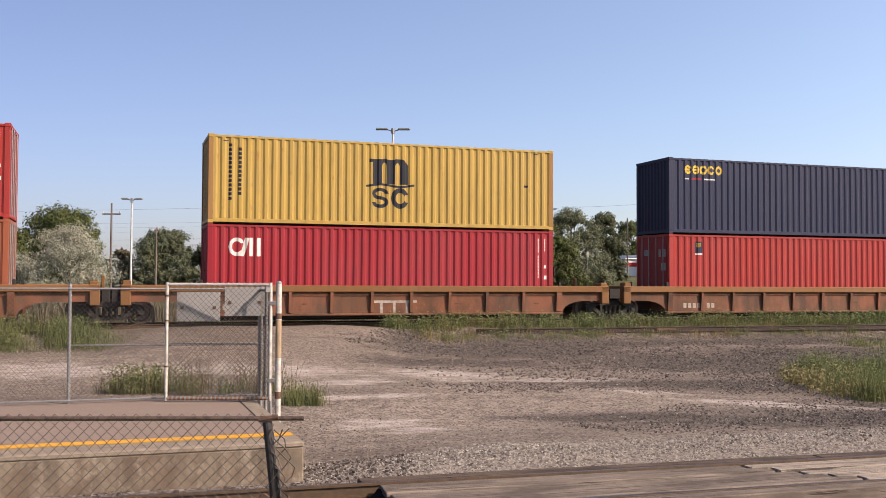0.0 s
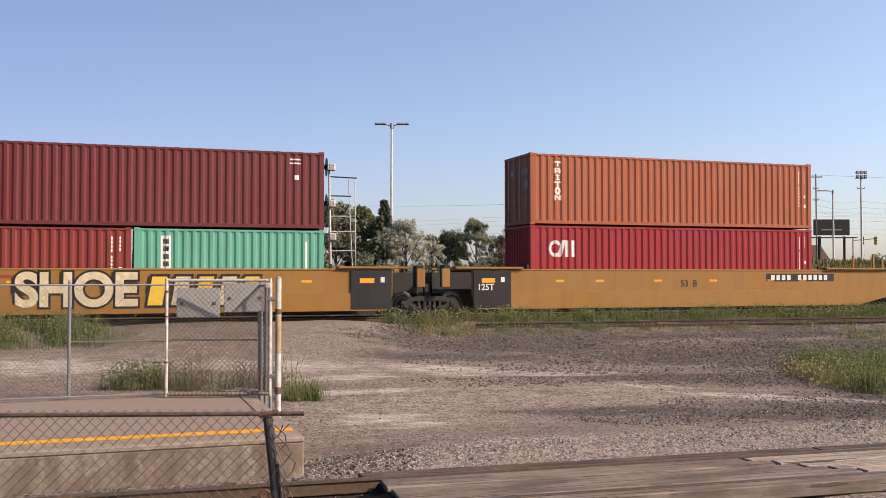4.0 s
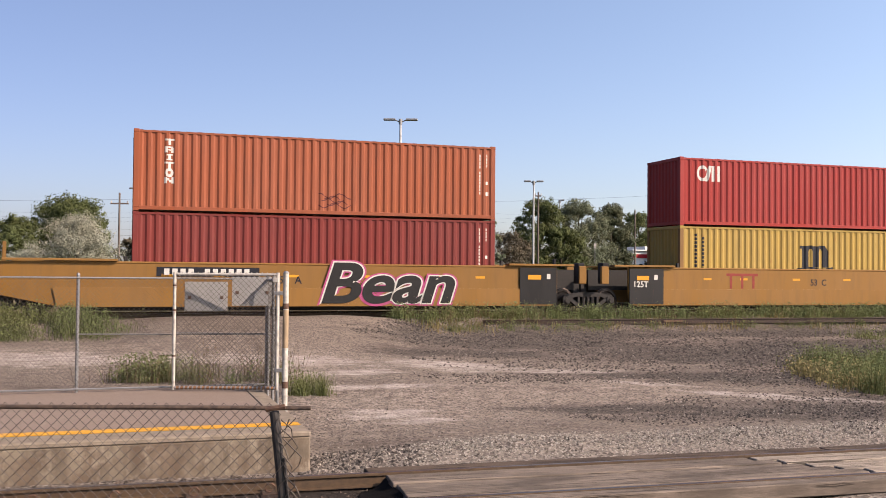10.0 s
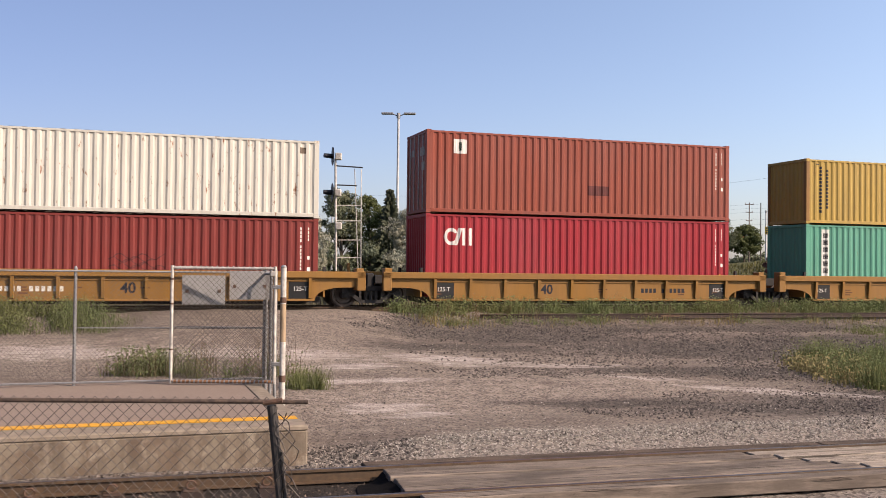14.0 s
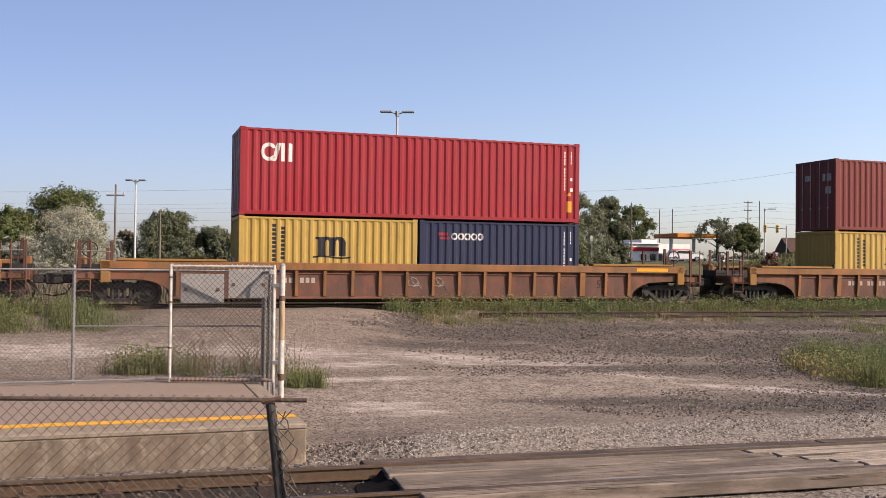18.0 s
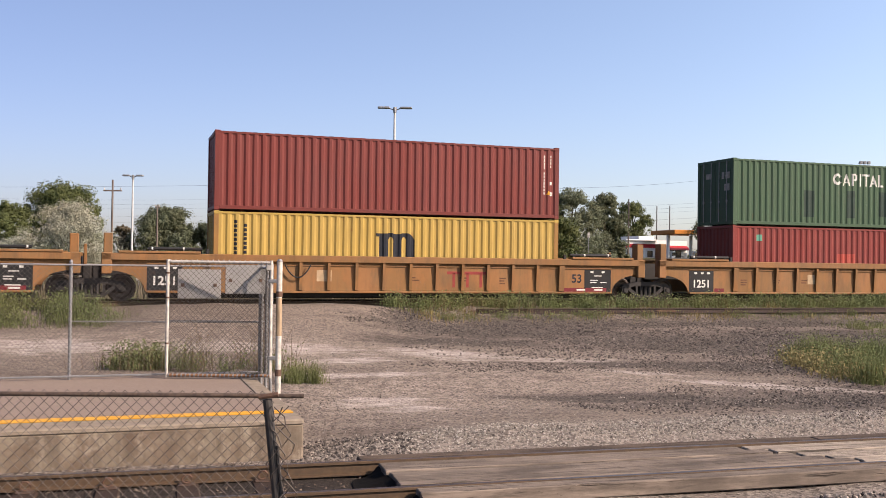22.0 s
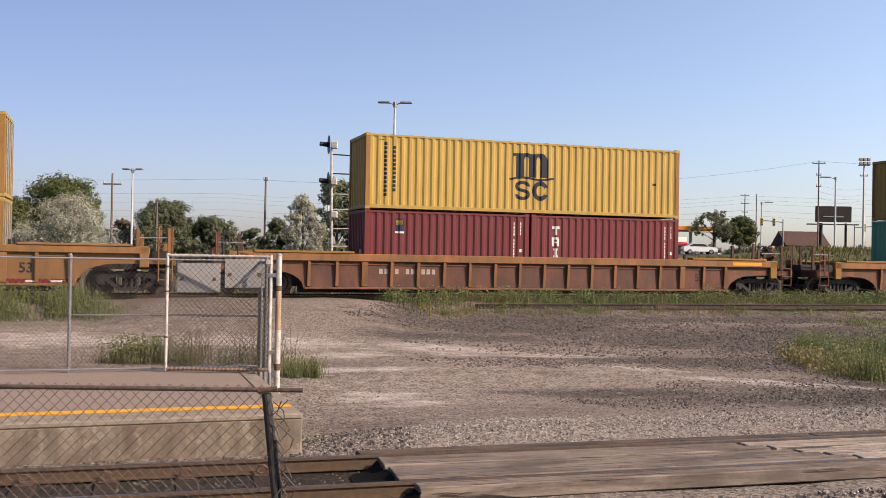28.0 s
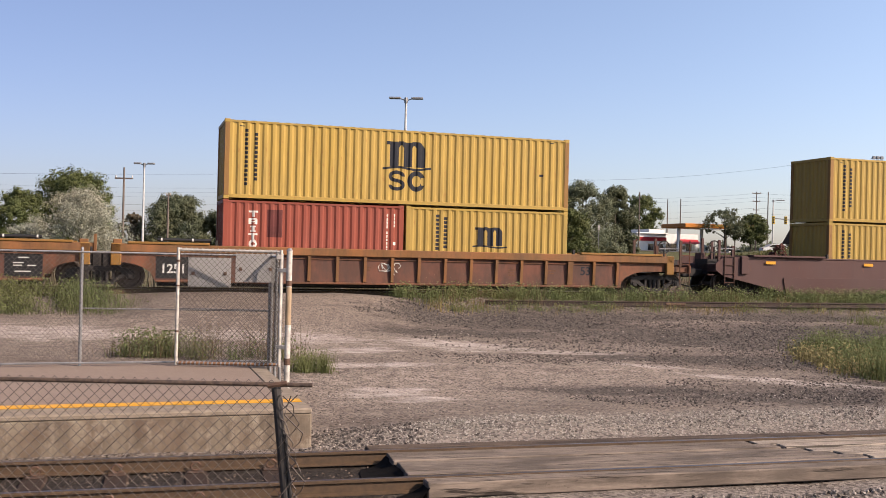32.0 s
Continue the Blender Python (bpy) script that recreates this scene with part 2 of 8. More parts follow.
# ---- mesh helpers ----
class MB:
    """Collects vertices and faces for one mesh."""

    def __init__(self):
        self.v, self.f = [], []

    def quad(self, a, b, c, d):
        n = len(self.v)
        self.v += [tuple(a), tuple(b), tuple(c), tuple(d)]
        self.f.append((n, n + 1, n + 2, n + 3))

    def box(self, x0, x1, y0, y1, z0, z1):
        n = len(self.v)
        self.v += [(x0, y0, z0), (x1, y0, z0), (x1, y1, z0), (x0, y1, z0), (x0, y0, z1), (x1, y0, z1), (x1, y1, z1), (x0, y1, z1)]
        self.f += [tuple(n + i for i in q) for q in ((3, 2, 1, 0), (4, 5, 6, 7), (0, 1, 5, 4), (1, 2, 6, 5), (2, 3, 7, 6), (3, 0, 4, 7))]
        return self

    def cbox(self, x0, x1, y0, y1, z0, z1, c=0.01):
        """A box with its edges cut off by c."""
        n = len(self.v)
        pts = []
        for z, i in ((z0, c), (z0 + c, 0), (z1 - c, 0), (z1, c)):
            e = 0 if i == 0 else c
            pts += [(x0 + c + e, y0 + e, z), (x1 - c - e, y0 + e, z), (x1 - e, y0 + c + e, z), (x1 - e, y1 - c - e, z),
                    (x1 - c - e, y1 - e, z), (x0 + c + e, y1 - e, z), (x0 + e, y1 - c - e, z), (x0 + e, y0 + c + e, z)]
        self.v += pts
        self.f.append(tuple(n + i for i in range(7, -1, -1)))
        self.f.append(tuple(n + 24 + i for i in range(8)))
        for k in range(3):
            for i in range(8):
                j = (i + 1) % 8
                self.f.append((n + k * 8 + i, n + k * 8 + j, n + k * 8 + 8 + j, n + k * 8 + 8 + i))
        return self

    def prism(self, outline, axis, a, b):
        """Extrudes an outline of (u, v) pairs along an axis from a to b."""
        n, k = len(self.v), len(outline)
        for w in (a, b):
            for u, v in outline:
                self.v.append({"x": (w, u, v), "y": (u, w, v), "z": (u, v, w)}[axis])
        self.f.append(tuple(n + i for i in range(k - 1, -1, -1)))
        self.f.append(tuple(n + k + i for i in range(k)))
        for i in range(k):
            j = (i + 1) % k
            self.f.append((n + i, n + j, n + k + j, n + k + i))
        return self

    def rod(self, p, q, r, r2=None, k=8, caps=True):
        p, q = Vector(p), Vector(q)
        r2 = r if r2 is None else r2
        w = (q - p).normalized()
        u = w.orthogonal().normalized()
        v = w.cross(u)
        n = len(self.v)
        for c, rr in ((p, r), (q, r2)):
            for i in range(k):
                g = 2 * math.pi * i / k
                self.v.append(tuple(c + (u * math.cos(g) + v * math.sin(g)) * rr))
        for i in range(k):
            j = (i + 1) % k
            self.f.append((n + i, n + j, n + k + j, n + k + i))
        if caps:
            self.f.append(tuple(n + i for i in range(k - 1, -1, -1)))
            self.f.append(tuple(n + k + i for i in range(k)))
        return self

    def tube(self, pts, r, k=5):
        """One bent rod through all the points."""
        n0 = len(self.v)
        for i, p in enumerate(pts):
            p = Vector(p)
            w = (Vector(pts[min(i + 1, len(pts) - 1)]) - Vector(pts[max(i - 1, 0)])).normalized()
            u = w.cross(Vector((0.31, 0.22, 0.93))).normalized()
            v = w.cross(u)
            for j in range(k):
                g = 2 * math.pi * j / k
                self.v.append(tuple(p + (u * math.cos(g) + v * math.sin(g)) * r))
        for i in range(len(pts) - 1):
            for j in range(k):
                a, b = n0 + i * k + j, n0 + i * k + (j + 1) % k
                self.f.append((a, b, b + k, a + k))
        return self

    def wheel(self, p, axis, profile, k=20):
        """Turns a profile of (along, radius) pairs round an axis through p."""
        w = Vector(axis).normalized()
        u = w.orthogonal().normalized()
        v = w.cross(u)
        n, m = len(self.v), len(profile)
        for a, r in profile:
            for i in range(k):
                g = 2 * math.pi * i / k
                self.v.append(tuple(Vector(p) + w * a + (u * math.cos(g) + v * math.sin(g)) * r))
        for s in range(m - 1):
            for i in range(k):
                j = (i + 1) % k
                self.f.append((n + s * k + i, n + s * k + j, n + s * k + k + j, n + s * k + k + i))
        return self

    def mesh(self, name, mat, flat=True):
        me = bpy.data.meshes.new(name)
        me.from_pydata(self.v, [], self.f)
        me.materials.append(mat)
        if not flat:
            me.polygons.foreach_set("use_smooth", [True] * len(me.polygons))
        me.update()
        return me


def under(ob, parent):
    ob.parent = parent
    return ob


def part(name, mb, mat, parent, label="", flat=True, at=None):
    ob = new(name, mb.mesh(name, mat, flat) if isinstance(mb, MB) else mb)
    ob.parent = parent
    if at is not None:
        ob.matrix_basis = at
    if label:
        ob["label"] = label
    return ob


def thing(name, m, label, category, group="", kind=""):
    e = new(name)
    e.empty_display_size = 0.3
    e.matrix_basis = m
    return tagged(e, label, category, group, kind)


def solid(name, mb, mat, label, category, group="", kind="", flat=True, at=None):
    ob = new(name, mb.mesh(name, mat, flat))
    if at is not None:
        ob.matrix_basis = at
    return tagged(ob, label, category, group, kind)


TEXTS = {}


def lettering(text, size, mat, shear=0.0, bold=0.0):
    """Mesh of a word in the built-in font, flat, centred on its origin."""
    key = (text, size, mat.name, shear, bold)
    if key not in TEXTS:
        cu = bpy.data.curves.new("words", "FONT")
        cu.body, cu.size, cu.shear, cu.offset = text, size, shear, bold
        cu.align_x, cu.align_y = "CENTER", "CENTER"
        cu.extrude = 0.002
        ob = bpy.data.objects.new("words", cu)
        me = bpy.data.meshes.new_from_object(ob)
        me.materials.clear()
        me.materials.append(mat)
        bpy.data.objects.remove(ob)
        TEXTS[key] = me
    return TEXTS[key]


FACE = Matrix.Rotation(radians(90), 4, "X")   # stands lettering up, facing -y

PAPER = plain("faded_placard", (0.42, 0.41, 0.38), 0.7, 0, 0.3, 9)

# ---- shipping containers ----
WID, LEN40, LEN20, STD, HIGH = 2.438, 12.19, 6.058, 2.591, 2.896
PITCH = 0.278


def corrugation(length):
    """Breaks of the side panel's profile between the corner posts: x and the depth behind the outer flat."""
    a, b = -length / 2 + 0.165, length / 2 - 0.165
    n = round((b - a) / PITCH)
    p = (b - a) / n
    out = []
    for i in range(n):
        for u, dep in ((0.0, 0.0), (0.30, 0.0), (0.52, 0.036), (0.78, 0.036)):
            out.append((a + (i + u) * p, dep))
    out.append((b, 0.0))
    return out


def depth_at(prof, x):
    lo, hi = 0, len(prof) - 1
    if x <= prof[0][0] or x >= prof[-1][0]:
        return 0.0
    while hi - lo > 1:
        mid = (lo + hi) // 2
        lo, hi = (mid, hi) if prof[mid][0] <= x else (lo, mid)
    (x0, d0), (x1, d1) = prof[lo], prof[hi]
    return d0 + (d1 - d0) * (x - x0) / (x1 - x0)


MESHES = {}


def shared(key, mat, make):
    k = (key, mat.name)
    if k not in MESHES:
        MESHES[k] = make().mesh(key if isinstance(key, str) else key[0], mat)
    return MESHES[k]


def side_mesh(length, h):
    mb, prof, y = MB(), corrugation(length), -WID / 2 + 0.006
    for (x0, d0), (x1, d1) in zip(prof, prof[1:]):
        mb.quad((x0, y + d0, 0.15), (x1, y + d1, 0.15), (x1, y + d1, h - 0.07), (x0, y + d0, h - 0.07))
    return mb


def roof_mesh(length, h):
    mb = MB()
    n = int(length / 0.36)
    a, p = -length / 2 + 0.16, (length - 0.32) / n
    for i in range(n):
        x = a + i * p
        for u0, u1, z0, z1 in ((0, 0.4, 0, 0), (0.4, 0.5, 0, -0.02), (0.5, 0.9, -0.02, -0.02), (0.9, 1.0, -0.02, 0)):
            mb.quad((x + u0 * p, -1.16, h - 0.02 + z0), (x + u1 * p, -1.16, h - 0.02 + z1), (x + u1 * p, 1.16, h - 0.02 + z1), (x + u0 * p, 1.16, h - 0.02 + z0))
    mb.quad((-length / 2 + 0.1, 1.16, 0.12), (length / 2 - 0.1, 1.16, 0.12), (length / 2 - 0.1, -1.16, 0.12), (-length / 2 + 0.1, -1.16, 0.12))
    return mb


def end_mesh(length, h):
    mb, x = MB(), -length / 2 + 0.03
    n = 9
    p = 2.14 / n
    for i in range(n):
        y = -1.07 + i * p
        for u0, u1, d0, d1 in ((0, 0.3, 0, 0), (0.3, 0.5, 0, 0.04), (0.5, 0.8, 0.04, 0.04), (0.8, 1.0, 0.04, 0)):
            mb.quad((x + d0, y + u0 * p, 0.15), (x + d0, y + u0 * p, h - 0.1), (x + d1, y + u1 * p, h - 0.1), (x + d1, y + u1 * p, 0.15))
    return mb


def door_mesh(length, h, side):
    mb, x = MB(), -length / 2 + 0.035
    y0, y1 = (-1.07, -0.01) if side < 0 else (0.01, 1.07)
    mb.box(x, x + 0.03, y0, y1, 0.15, h - 0.1)
    for k in range(5):
        z = 0.22 + k * (h - 0.44) / 5
        mb.box(x - 0.012, x, y0 + 0.08, y1 - 0.08, z, z + (h - 0.44) / 5 - 0.14)
    return mb


def container(length, h, mat, label, doors, m, marks=()):
    """An ISO box; its origin is the middle of its floor, its long side along x."""
    c = thing("shipping_container", m, label, "container", "stacked containers")
    k = (length, h)
    sd = shared(("side_panel", *k), mat, lambda: side_mesh(length, h))
    part("side_panel", sd, mat, c)
    part("side_panel", sd, mat, c, at=pose(0, 0, 0, 0, 0, 180))
    part("roof", shared(("roof", *k), mat, lambda: roof_mesh(length, h)), mat, c)
    turn = pose(0, 0, 0, 0, 0, 180)
    one = Matrix.Identity(4)
    part("end_wall", shared(("end_wall", *k), mat, lambda: end_mesh(length, h)), mat, c, at=turn if doors == "left" else one)
    for s in (-1, 1):
        leaf = part("door_leaf", shared(("door_leaf", *k, s), mat, lambda: door_mesh(length, h, s)), mat, c, at=one if doors == "left" else turn)
        for y in (0.27, 0.78):
            yy = s * y
            part("lock_rod", shared(("lock_rod", *k, yy), GALV, lambda: MB().rod((-length / 2 + 0.005, yy, 0.12), (-length / 2 + 0.005, yy, h - 0.08), 0.017, k=6).box(-length / 2 - 0.005, -length / 2 + 0.03, yy - 0.05, yy + 0.05, 0.9, 0.96)), GALV, leaf)
    pmat = POST_RUST if mat is YELLOW and length == LEN40 else mat
    post_left = shared(("corner_post", *k), pmat, lambda: MB().cbox(-0.085, 0.085, -0.08, 0.08, 0.115, h - 0.115, 0.012))
    cast = shared(("corner_casting",), mat, lambda: MB().cbox(-0.089, 0.089, -0.081, 0.081, 0, 0.118, 0.01))
    rail = shared(("top_rail", *k), mat, lambda: MB().cbox(-length / 2 + 0.17, length / 2 - 0.17, -0.03, 0.03, -0.06, 0.012, 0.008))
    sill = shared(("bottom_rail", *k), mat, lambda: MB().cbox(-length / 2 + 0.17, length / 2 - 0.17, -0.025, 0.025, 0.03, 0.155, 0.01))
    cross = shared(("end_rail", *k), mat, lambda: MB().cbox(-0.05, 0.05, -1.06, 1.06, 0, 0.12, 0.01))
    for x in (-1, 1):
        for y in (-1, 1):
            px, py = x * (length / 2 - 0.089), y * (WID / 2 - 0.081)
            part("corner_post", post_left, pmat, c, at=pose(px, py, 0))
            part("corner_casting", cast, mat, c, at=pose(px, py, 0))
            part("corner_casting", cast, mat, c, at=pose(px, py, h - 0.118))
        part("end_rail", cross, mat, c, at=pose(x * (length / 2 - 0.055), 0, 0.03))
        part("end_rail", cross, mat, c, at=pose(x * (length / 2 - 0.055), 0, h - 0.125))
    for y in (-1, 1):
        part("top_rail", rail, mat, c, at=pose(0, y * (WID / 2 - 0.032), h - 0.045))
        part("bottom_rail", sill, mat, c, at=pose(0, y * (WID / 2 - 0.027), 0.005))
    if doors == "left":
        e = -length / 2
        for y0, y1, z0, z1 in ((-0.95, -0.70, 0.70, 0.80), (-0.60, -0.45, 0.70, 0.80), (-0.95, -0.62, 0.52, 0.62), (0.25, 0.62, 0.72, 0.80)):
            part("door_placard", shared(("door_placard", *k, y0, z0), PAPER, lambda: MB().box(e + 0.008, e + 0.022, y0, y1, z0 * h, z1 * h)), PAPER, c, "small pale placard")
    for name, ink, shapes in marks:
        if name in ("name_marks", "ghost_marks"):
            for i, sh in enumerate(shapes):
                decal(name[:-1], ink, [sh], length, h, c, (round(sh[0], 3), round(sh[1], 3), *[round(v, 3) for v in sh[2]((sh[0] + sh[1]) / 2)[0]]))
        else:
            decal(name, ink, shapes, length, h, c, words_of(shapes))
    return c


def words_of(shapes):
    return tuple((round(a, 3), round(b, 3), *[round(v, 3) for q in f((a * 0.6 + b * 0.4)) for v in q]) for a, b, f in shapes)


def decal(name, ink, shapes, length, h, parent, tag=()):
    """Painted marks that follow the corrugation. Shapes: functions (x0, x1, spans) in metres from the box's middle and its top."""
    key = ("decal", name, ink.name, length, h, tag)
    if key not in MESHES:
        mb, prof = MB(), corrugation(length)
        for x0, x1, spans in shapes:
            xs = sorted({x0, x1, *[x for x, _ in prof if x0 < x < x1], *[x0 + i * 0.04 for i in range(1, int((x1 - x0) / 0.04) + 1) if x0 + i * 0.04 < x1]})
            for a, b in zip(xs, xs[1:]):
                if b - a < 1e-4:
                    continue
                sa, sb = spans(a + 1e-4), spans(b - 1e-4)
                if len(sa) != len(sb):
                    sa = sb = spans((a + b) / 2)
                for (t0, t1), (u0, u1) in zip(sa, sb):
                    ya, yb = -WID / 2 + 0.003 + depth_at(prof, a), -WID / 2 + 0.003 + depth_at(prof, b)
                    mb.quad((a, ya, h - t1), (b, yb, h - u1), (b, yb, h - u0), (a, ya, h - t0))
        MESHES[key] = mb.mesh(name, ink)
    return part(name, MESHES[key], ink, parent)


def bar(x0, x1, t0, t1):
    return (x0, x1, lambda x: [(t0, t1)])


def ring(cx, ct, r, w, gap=0.0, bars=False):
    def spans(x):
        dx = abs(x - cx)
        if dx >= r:
            return []
        o = math.sqrt(r * r - dx * dx) * 1.1
        i = math.sqrt(max(0, (r - w) ** 2 - dx * dx)) * 1.1
        if i <= 0:
            if gap and x > cx:
                return [(ct - o, ct - gap), (ct + gap, ct + o)] if o > gap else []
            return [(ct - o, ct + o)]
        out = [(ct - o, ct - i), (ct + i, ct + o)]
        if bars:
            out.append((ct - w * 0.5, ct + w * 0.5))
        return out
    return (cx - r, cx + r, spans)


def slant(x0, x1, t0, t1, lean):
    """A leaning bar: lean metres to the right at its top."""
    def spans(x):
        u = (x - x0) / (x1 - x0)
        w = 1 - lean / (x1 - x0)
        return [(t0 + (t1 - t0) * max(0, (lean / (x1 - x0) - u) / (lean / (x1 - x0)) if u < lean / (x1 - x0) else 0), t1 - (t1 - t0) * max(0, (u - w) / (1 - w)))]
    return (x0, x1, spans)


def blocks_down(x, w, t0, n, step, hgt):
    return [bar(x, x + w, t0 + i * step, t0 + i * step + hgt) for i in range(n)]


def m_shapes(cx, top=0.30, k=1.0):
    """Three arched legs over a waved line and two rings."""
    def hump(x0, x1):
        mid, half = (x0 + x1) / 2, (x1 - x0) / 2
        return (cx + x0 * k, cx + x1 * k, lambda x: [(top + 0.03 * k, top + (0.16 + 0.10 * (((x - cx) / k - mid) / half) ** 2) * k)])
    out = [bar(cx - 0.62 * k, cx - 0.30 * k, top + 0.05 * k, top + 0.90 * k), bar(cx - 0.13 * k, cx + 0.16 * k, top + 0.06 * k, top + 0.90 * k), bar(cx - 0.74 * k, cx - 0.62 * k, top + 0.05 * k, top + 0.16 * k),
           hump(-0.30, -0.13), hump(0.16, 0.33)]
    out.append((cx + 0.33 * k, cx + 0.63 * k, lambda x: [(top + (0.03 + 0.22 * max(0.0, ((x - cx) / k - 0.38) / 0.25) ** 2) * k, top + 0.90 * k)]))
    out.append((cx - 0.86 * k, cx + 0.86 * k, lambda x: [(top + 0.91 * k + 0.035 * k * math.sin((x - cx) * 5), top + 0.985 * k + 0.035 * k * math.sin((x - cx) * 5))]))
    return out


def curl(cx, ct, rx, ry, w, side):
    """A ring whose lower (side 1) or upper (side -1) arc is missing on one half."""
    def spans(x):
        d = (x - cx) / rx
        if abs(d) >= 1:
            return []
        o = ry * math.sqrt(1 - d * d)
        inner = 1 - ((x - cx) / (rx - w)) ** 2
        i = (ry - w * 0.9) * math.sqrt(inner) if inner > 0 else 0.0
        if side > 0:
            return [(ct - o, ct - i)] + ([(ct + i, ct + o)] if d < 0.15 else [(ct - o, ct - o)])
        return [(ct + i, ct + o)] + ([(ct - o, ct - i)] if d > -0.15 else [(ct + o, ct + o)])
    return (cx - rx, cx + rx, spans)


def m_logo(cx=0.25, top=0.30, k=1.0):
    """The three-legged shape above a double curl and an open ring."""
    return ("emblem", INK, m_shapes(cx, top + 0.08, k) + [curl(cx - 0.36 * k, top + 1.31 * k, 0.29 * k, 0.20 * k, 0.13 * k, 1), curl(cx - 0.36 * k, top + 1.60 * k, 0.29 * k, 0.20 * k, 0.13 * k, -1), ring(cx + 0.34 * k, top + 1.455 * k, 0.32 * k, 0.15 * k, 0.13 * k)])


def m_marks(length=LEN40, cx=None):
    if length == LEN40:
        return [m_logo(0.04 if cx is None else cx), ("name_marks", INK, blocks_down(-5.44, 0.10, 0.30, 13, 0.145, 0.10) + blocks_down(-5.13, 0.10, 0.42, 11, 0.145, 0.10)),
                ("code_marks", INK, [bar(-5.62, -5.45, 0.2, 0.23), bar(5.35, 5.5, 0.15, 0.18), bar(4.95, 5.1, 1.3, 1.38)])]
    return [("emblem", INK, m_shapes(0.05, 0.62, 0.75)), ("name_marks", INK, blocks_down(-1.95, 0.13, 0.26, 10, 0.14, 0.10) + blocks_down(-1.66, 0.13, 0.34, 8, 0.14, 0.10))]


def code(length=LEN40, extra=True):
    e = length / 2
    s = blocks_down(e - 0.60, 0.05, 0.30, 4, 0.13, 0.10) + blocks_down(e - 0.60, 0.05, 0.90, 7, 0.12, 0.085) + blocks_down(e - 0.35, 0.045, 0.30, 4, 0.12, 0.085)
    if extra:
        s += [bar(e - 0.37, e - 0.27, 1.25, 1.36), bar(e - 0.37, e - 0.25, 1.62, 1.75)]
    return ("code_marks", WHITE_INK, s)


def hazard(length=LEN40, t=1.45):
    e = length / 2
    return ("hazard_mark", PATCH, [(e - 0.50, e - 0.30, lambda x: [(t + 1.6 * abs(x - (e - 0.40)), t + 0.16)])])


def cai(x, t, k=1.0):
    return ("emblem", WHITE_INK, [ring(x + 0.20 * k, t + 0.30 * k, 0.272 * k, 0.11 * k, 0.13 * k),
                                  slant(x + 0.30 * k, x + 0.60 * k, t, t + 0.6 * k, 0.16 * k), bar(x + 0.60 * k, x + 0.72 * k, t, t + 0.6 * k), bar(x + 0.84 * k, x + 0.97 * k, t, t + 0.6 * k)])


def column(x, t, n, ink=WHITE_INK, w=0.30, step=0.245):
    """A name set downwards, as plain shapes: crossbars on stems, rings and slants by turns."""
    out, g = [], step * 0.80
    for i in range(n):
        a, mid = t + i * step, x + w / 2
        kind = i % 6
        if kind in (0, 3):
            out += [bar(x, x + w, a, a + g * 0.30), bar(mid - 0.04, mid + 0.04, a + g * 0.30, a + g)]
        elif kind == 1:
            out += [bar(x, x + w * 0.32, a, a + g), bar(x + w * 0.32, x + w * 0.85, a, a + g * 0.25), bar(x + w * 0.65, x + w * 0.95, a + g * 0.2, a + g), bar(x + w * 0.32, x + w * 0.65, a + g * 0.48, a + g * 0.66)]
        elif kind == 2:
            out += [bar(x + w * 0.2, x + w * 0.8, a, a + g * 0.22), bar(mid - 0.045, mid + 0.045, a + g * 0.22, a + g * 0.78), bar(x + w * 0.2, x + w * 0.8, a + g * 0.78, a + g)]
        elif kind == 4:
            out.append(ring(mid, a + g / 2, w * 0.44, w * 0.26))
        else:
            out += [bar(x, x + w * 0.28, a, a + g), bar(x + w * 0.72, x + w, a, a + g), bar(x + w * 0.28, x + w * 0.5, a + g * 0.15, a + g * 0.55), bar(x + w * 0.5, x + w * 0.72, a + g * 0.45, a + g * 0.85)]
    return ("name_marks", ink, out)


def wedge(x0, x1, t0, t1, w):
    """Two legs leaning together, with a bar between them."""
    def spans(x):
        u = abs((x - x0) / (x1 - x0) * 2 - 1)
        top = t0 + (t1 - t0) * u
        foot = min(t1, top + (t1 - t0) * w)
        out = [(top, foot)]
        out.append((t0 + (t1 - t0) * 0.66, t0 + (t1 - t0) * 0.78) if u < 0.55 else (foot - 0.002, foot))
        return out
    return (x0, x1, spans)


def capital_row(x, t):
    """A row of seven pale marks: open ring, wedges, bars with crossbars."""
    h, out = 0.50, []
    out += [ring(x + 0.9 * 0.20, t + h / 2, 0.21, 0.09, 0.12)]
    out += [wedge(x + 0.9 * 0.46, x + 0.9 * 0.90, t, t + h, 0.42)]
    out += [bar(x + 0.9 * 0.98, x + 0.9 * 1.07, t, t + h), bar(x + 0.9 * 1.07, x + 0.9 * 1.22, t, t + 0.07), bar(x + 0.9 * 1.07, x + 0.9 * 1.22, t + 0.22, t + 0.29), bar(x + 0.9 * 1.20, x + 0.9 * 1.29, t + 0.04, t + 0.26)]
    out += [bar(x + 0.9 * 1.40, x + 0.9 * 1.50, t, t + h)]
    out += [bar(x + 0.9 * 1.58, x + 0.9 * 1.95, t, t + 0.08), bar(x + 0.9 * 1.72, x + 0.9 * 1.81, t + 0.08, t + h)]
    out += [wedge(x + 0.9 * 1.95, x + 0.9 * 2.39, t, t + h, 0.42)]
    out += [bar(x + 0.9 * 2.46, x + 0.9 * 2.55, t, t + h), bar(x + 0.9 * 2.55, x + 0.9 * 2.75, t + h - 0.08, t + h)]
    return ("name_marks", WHITE_INK, out)


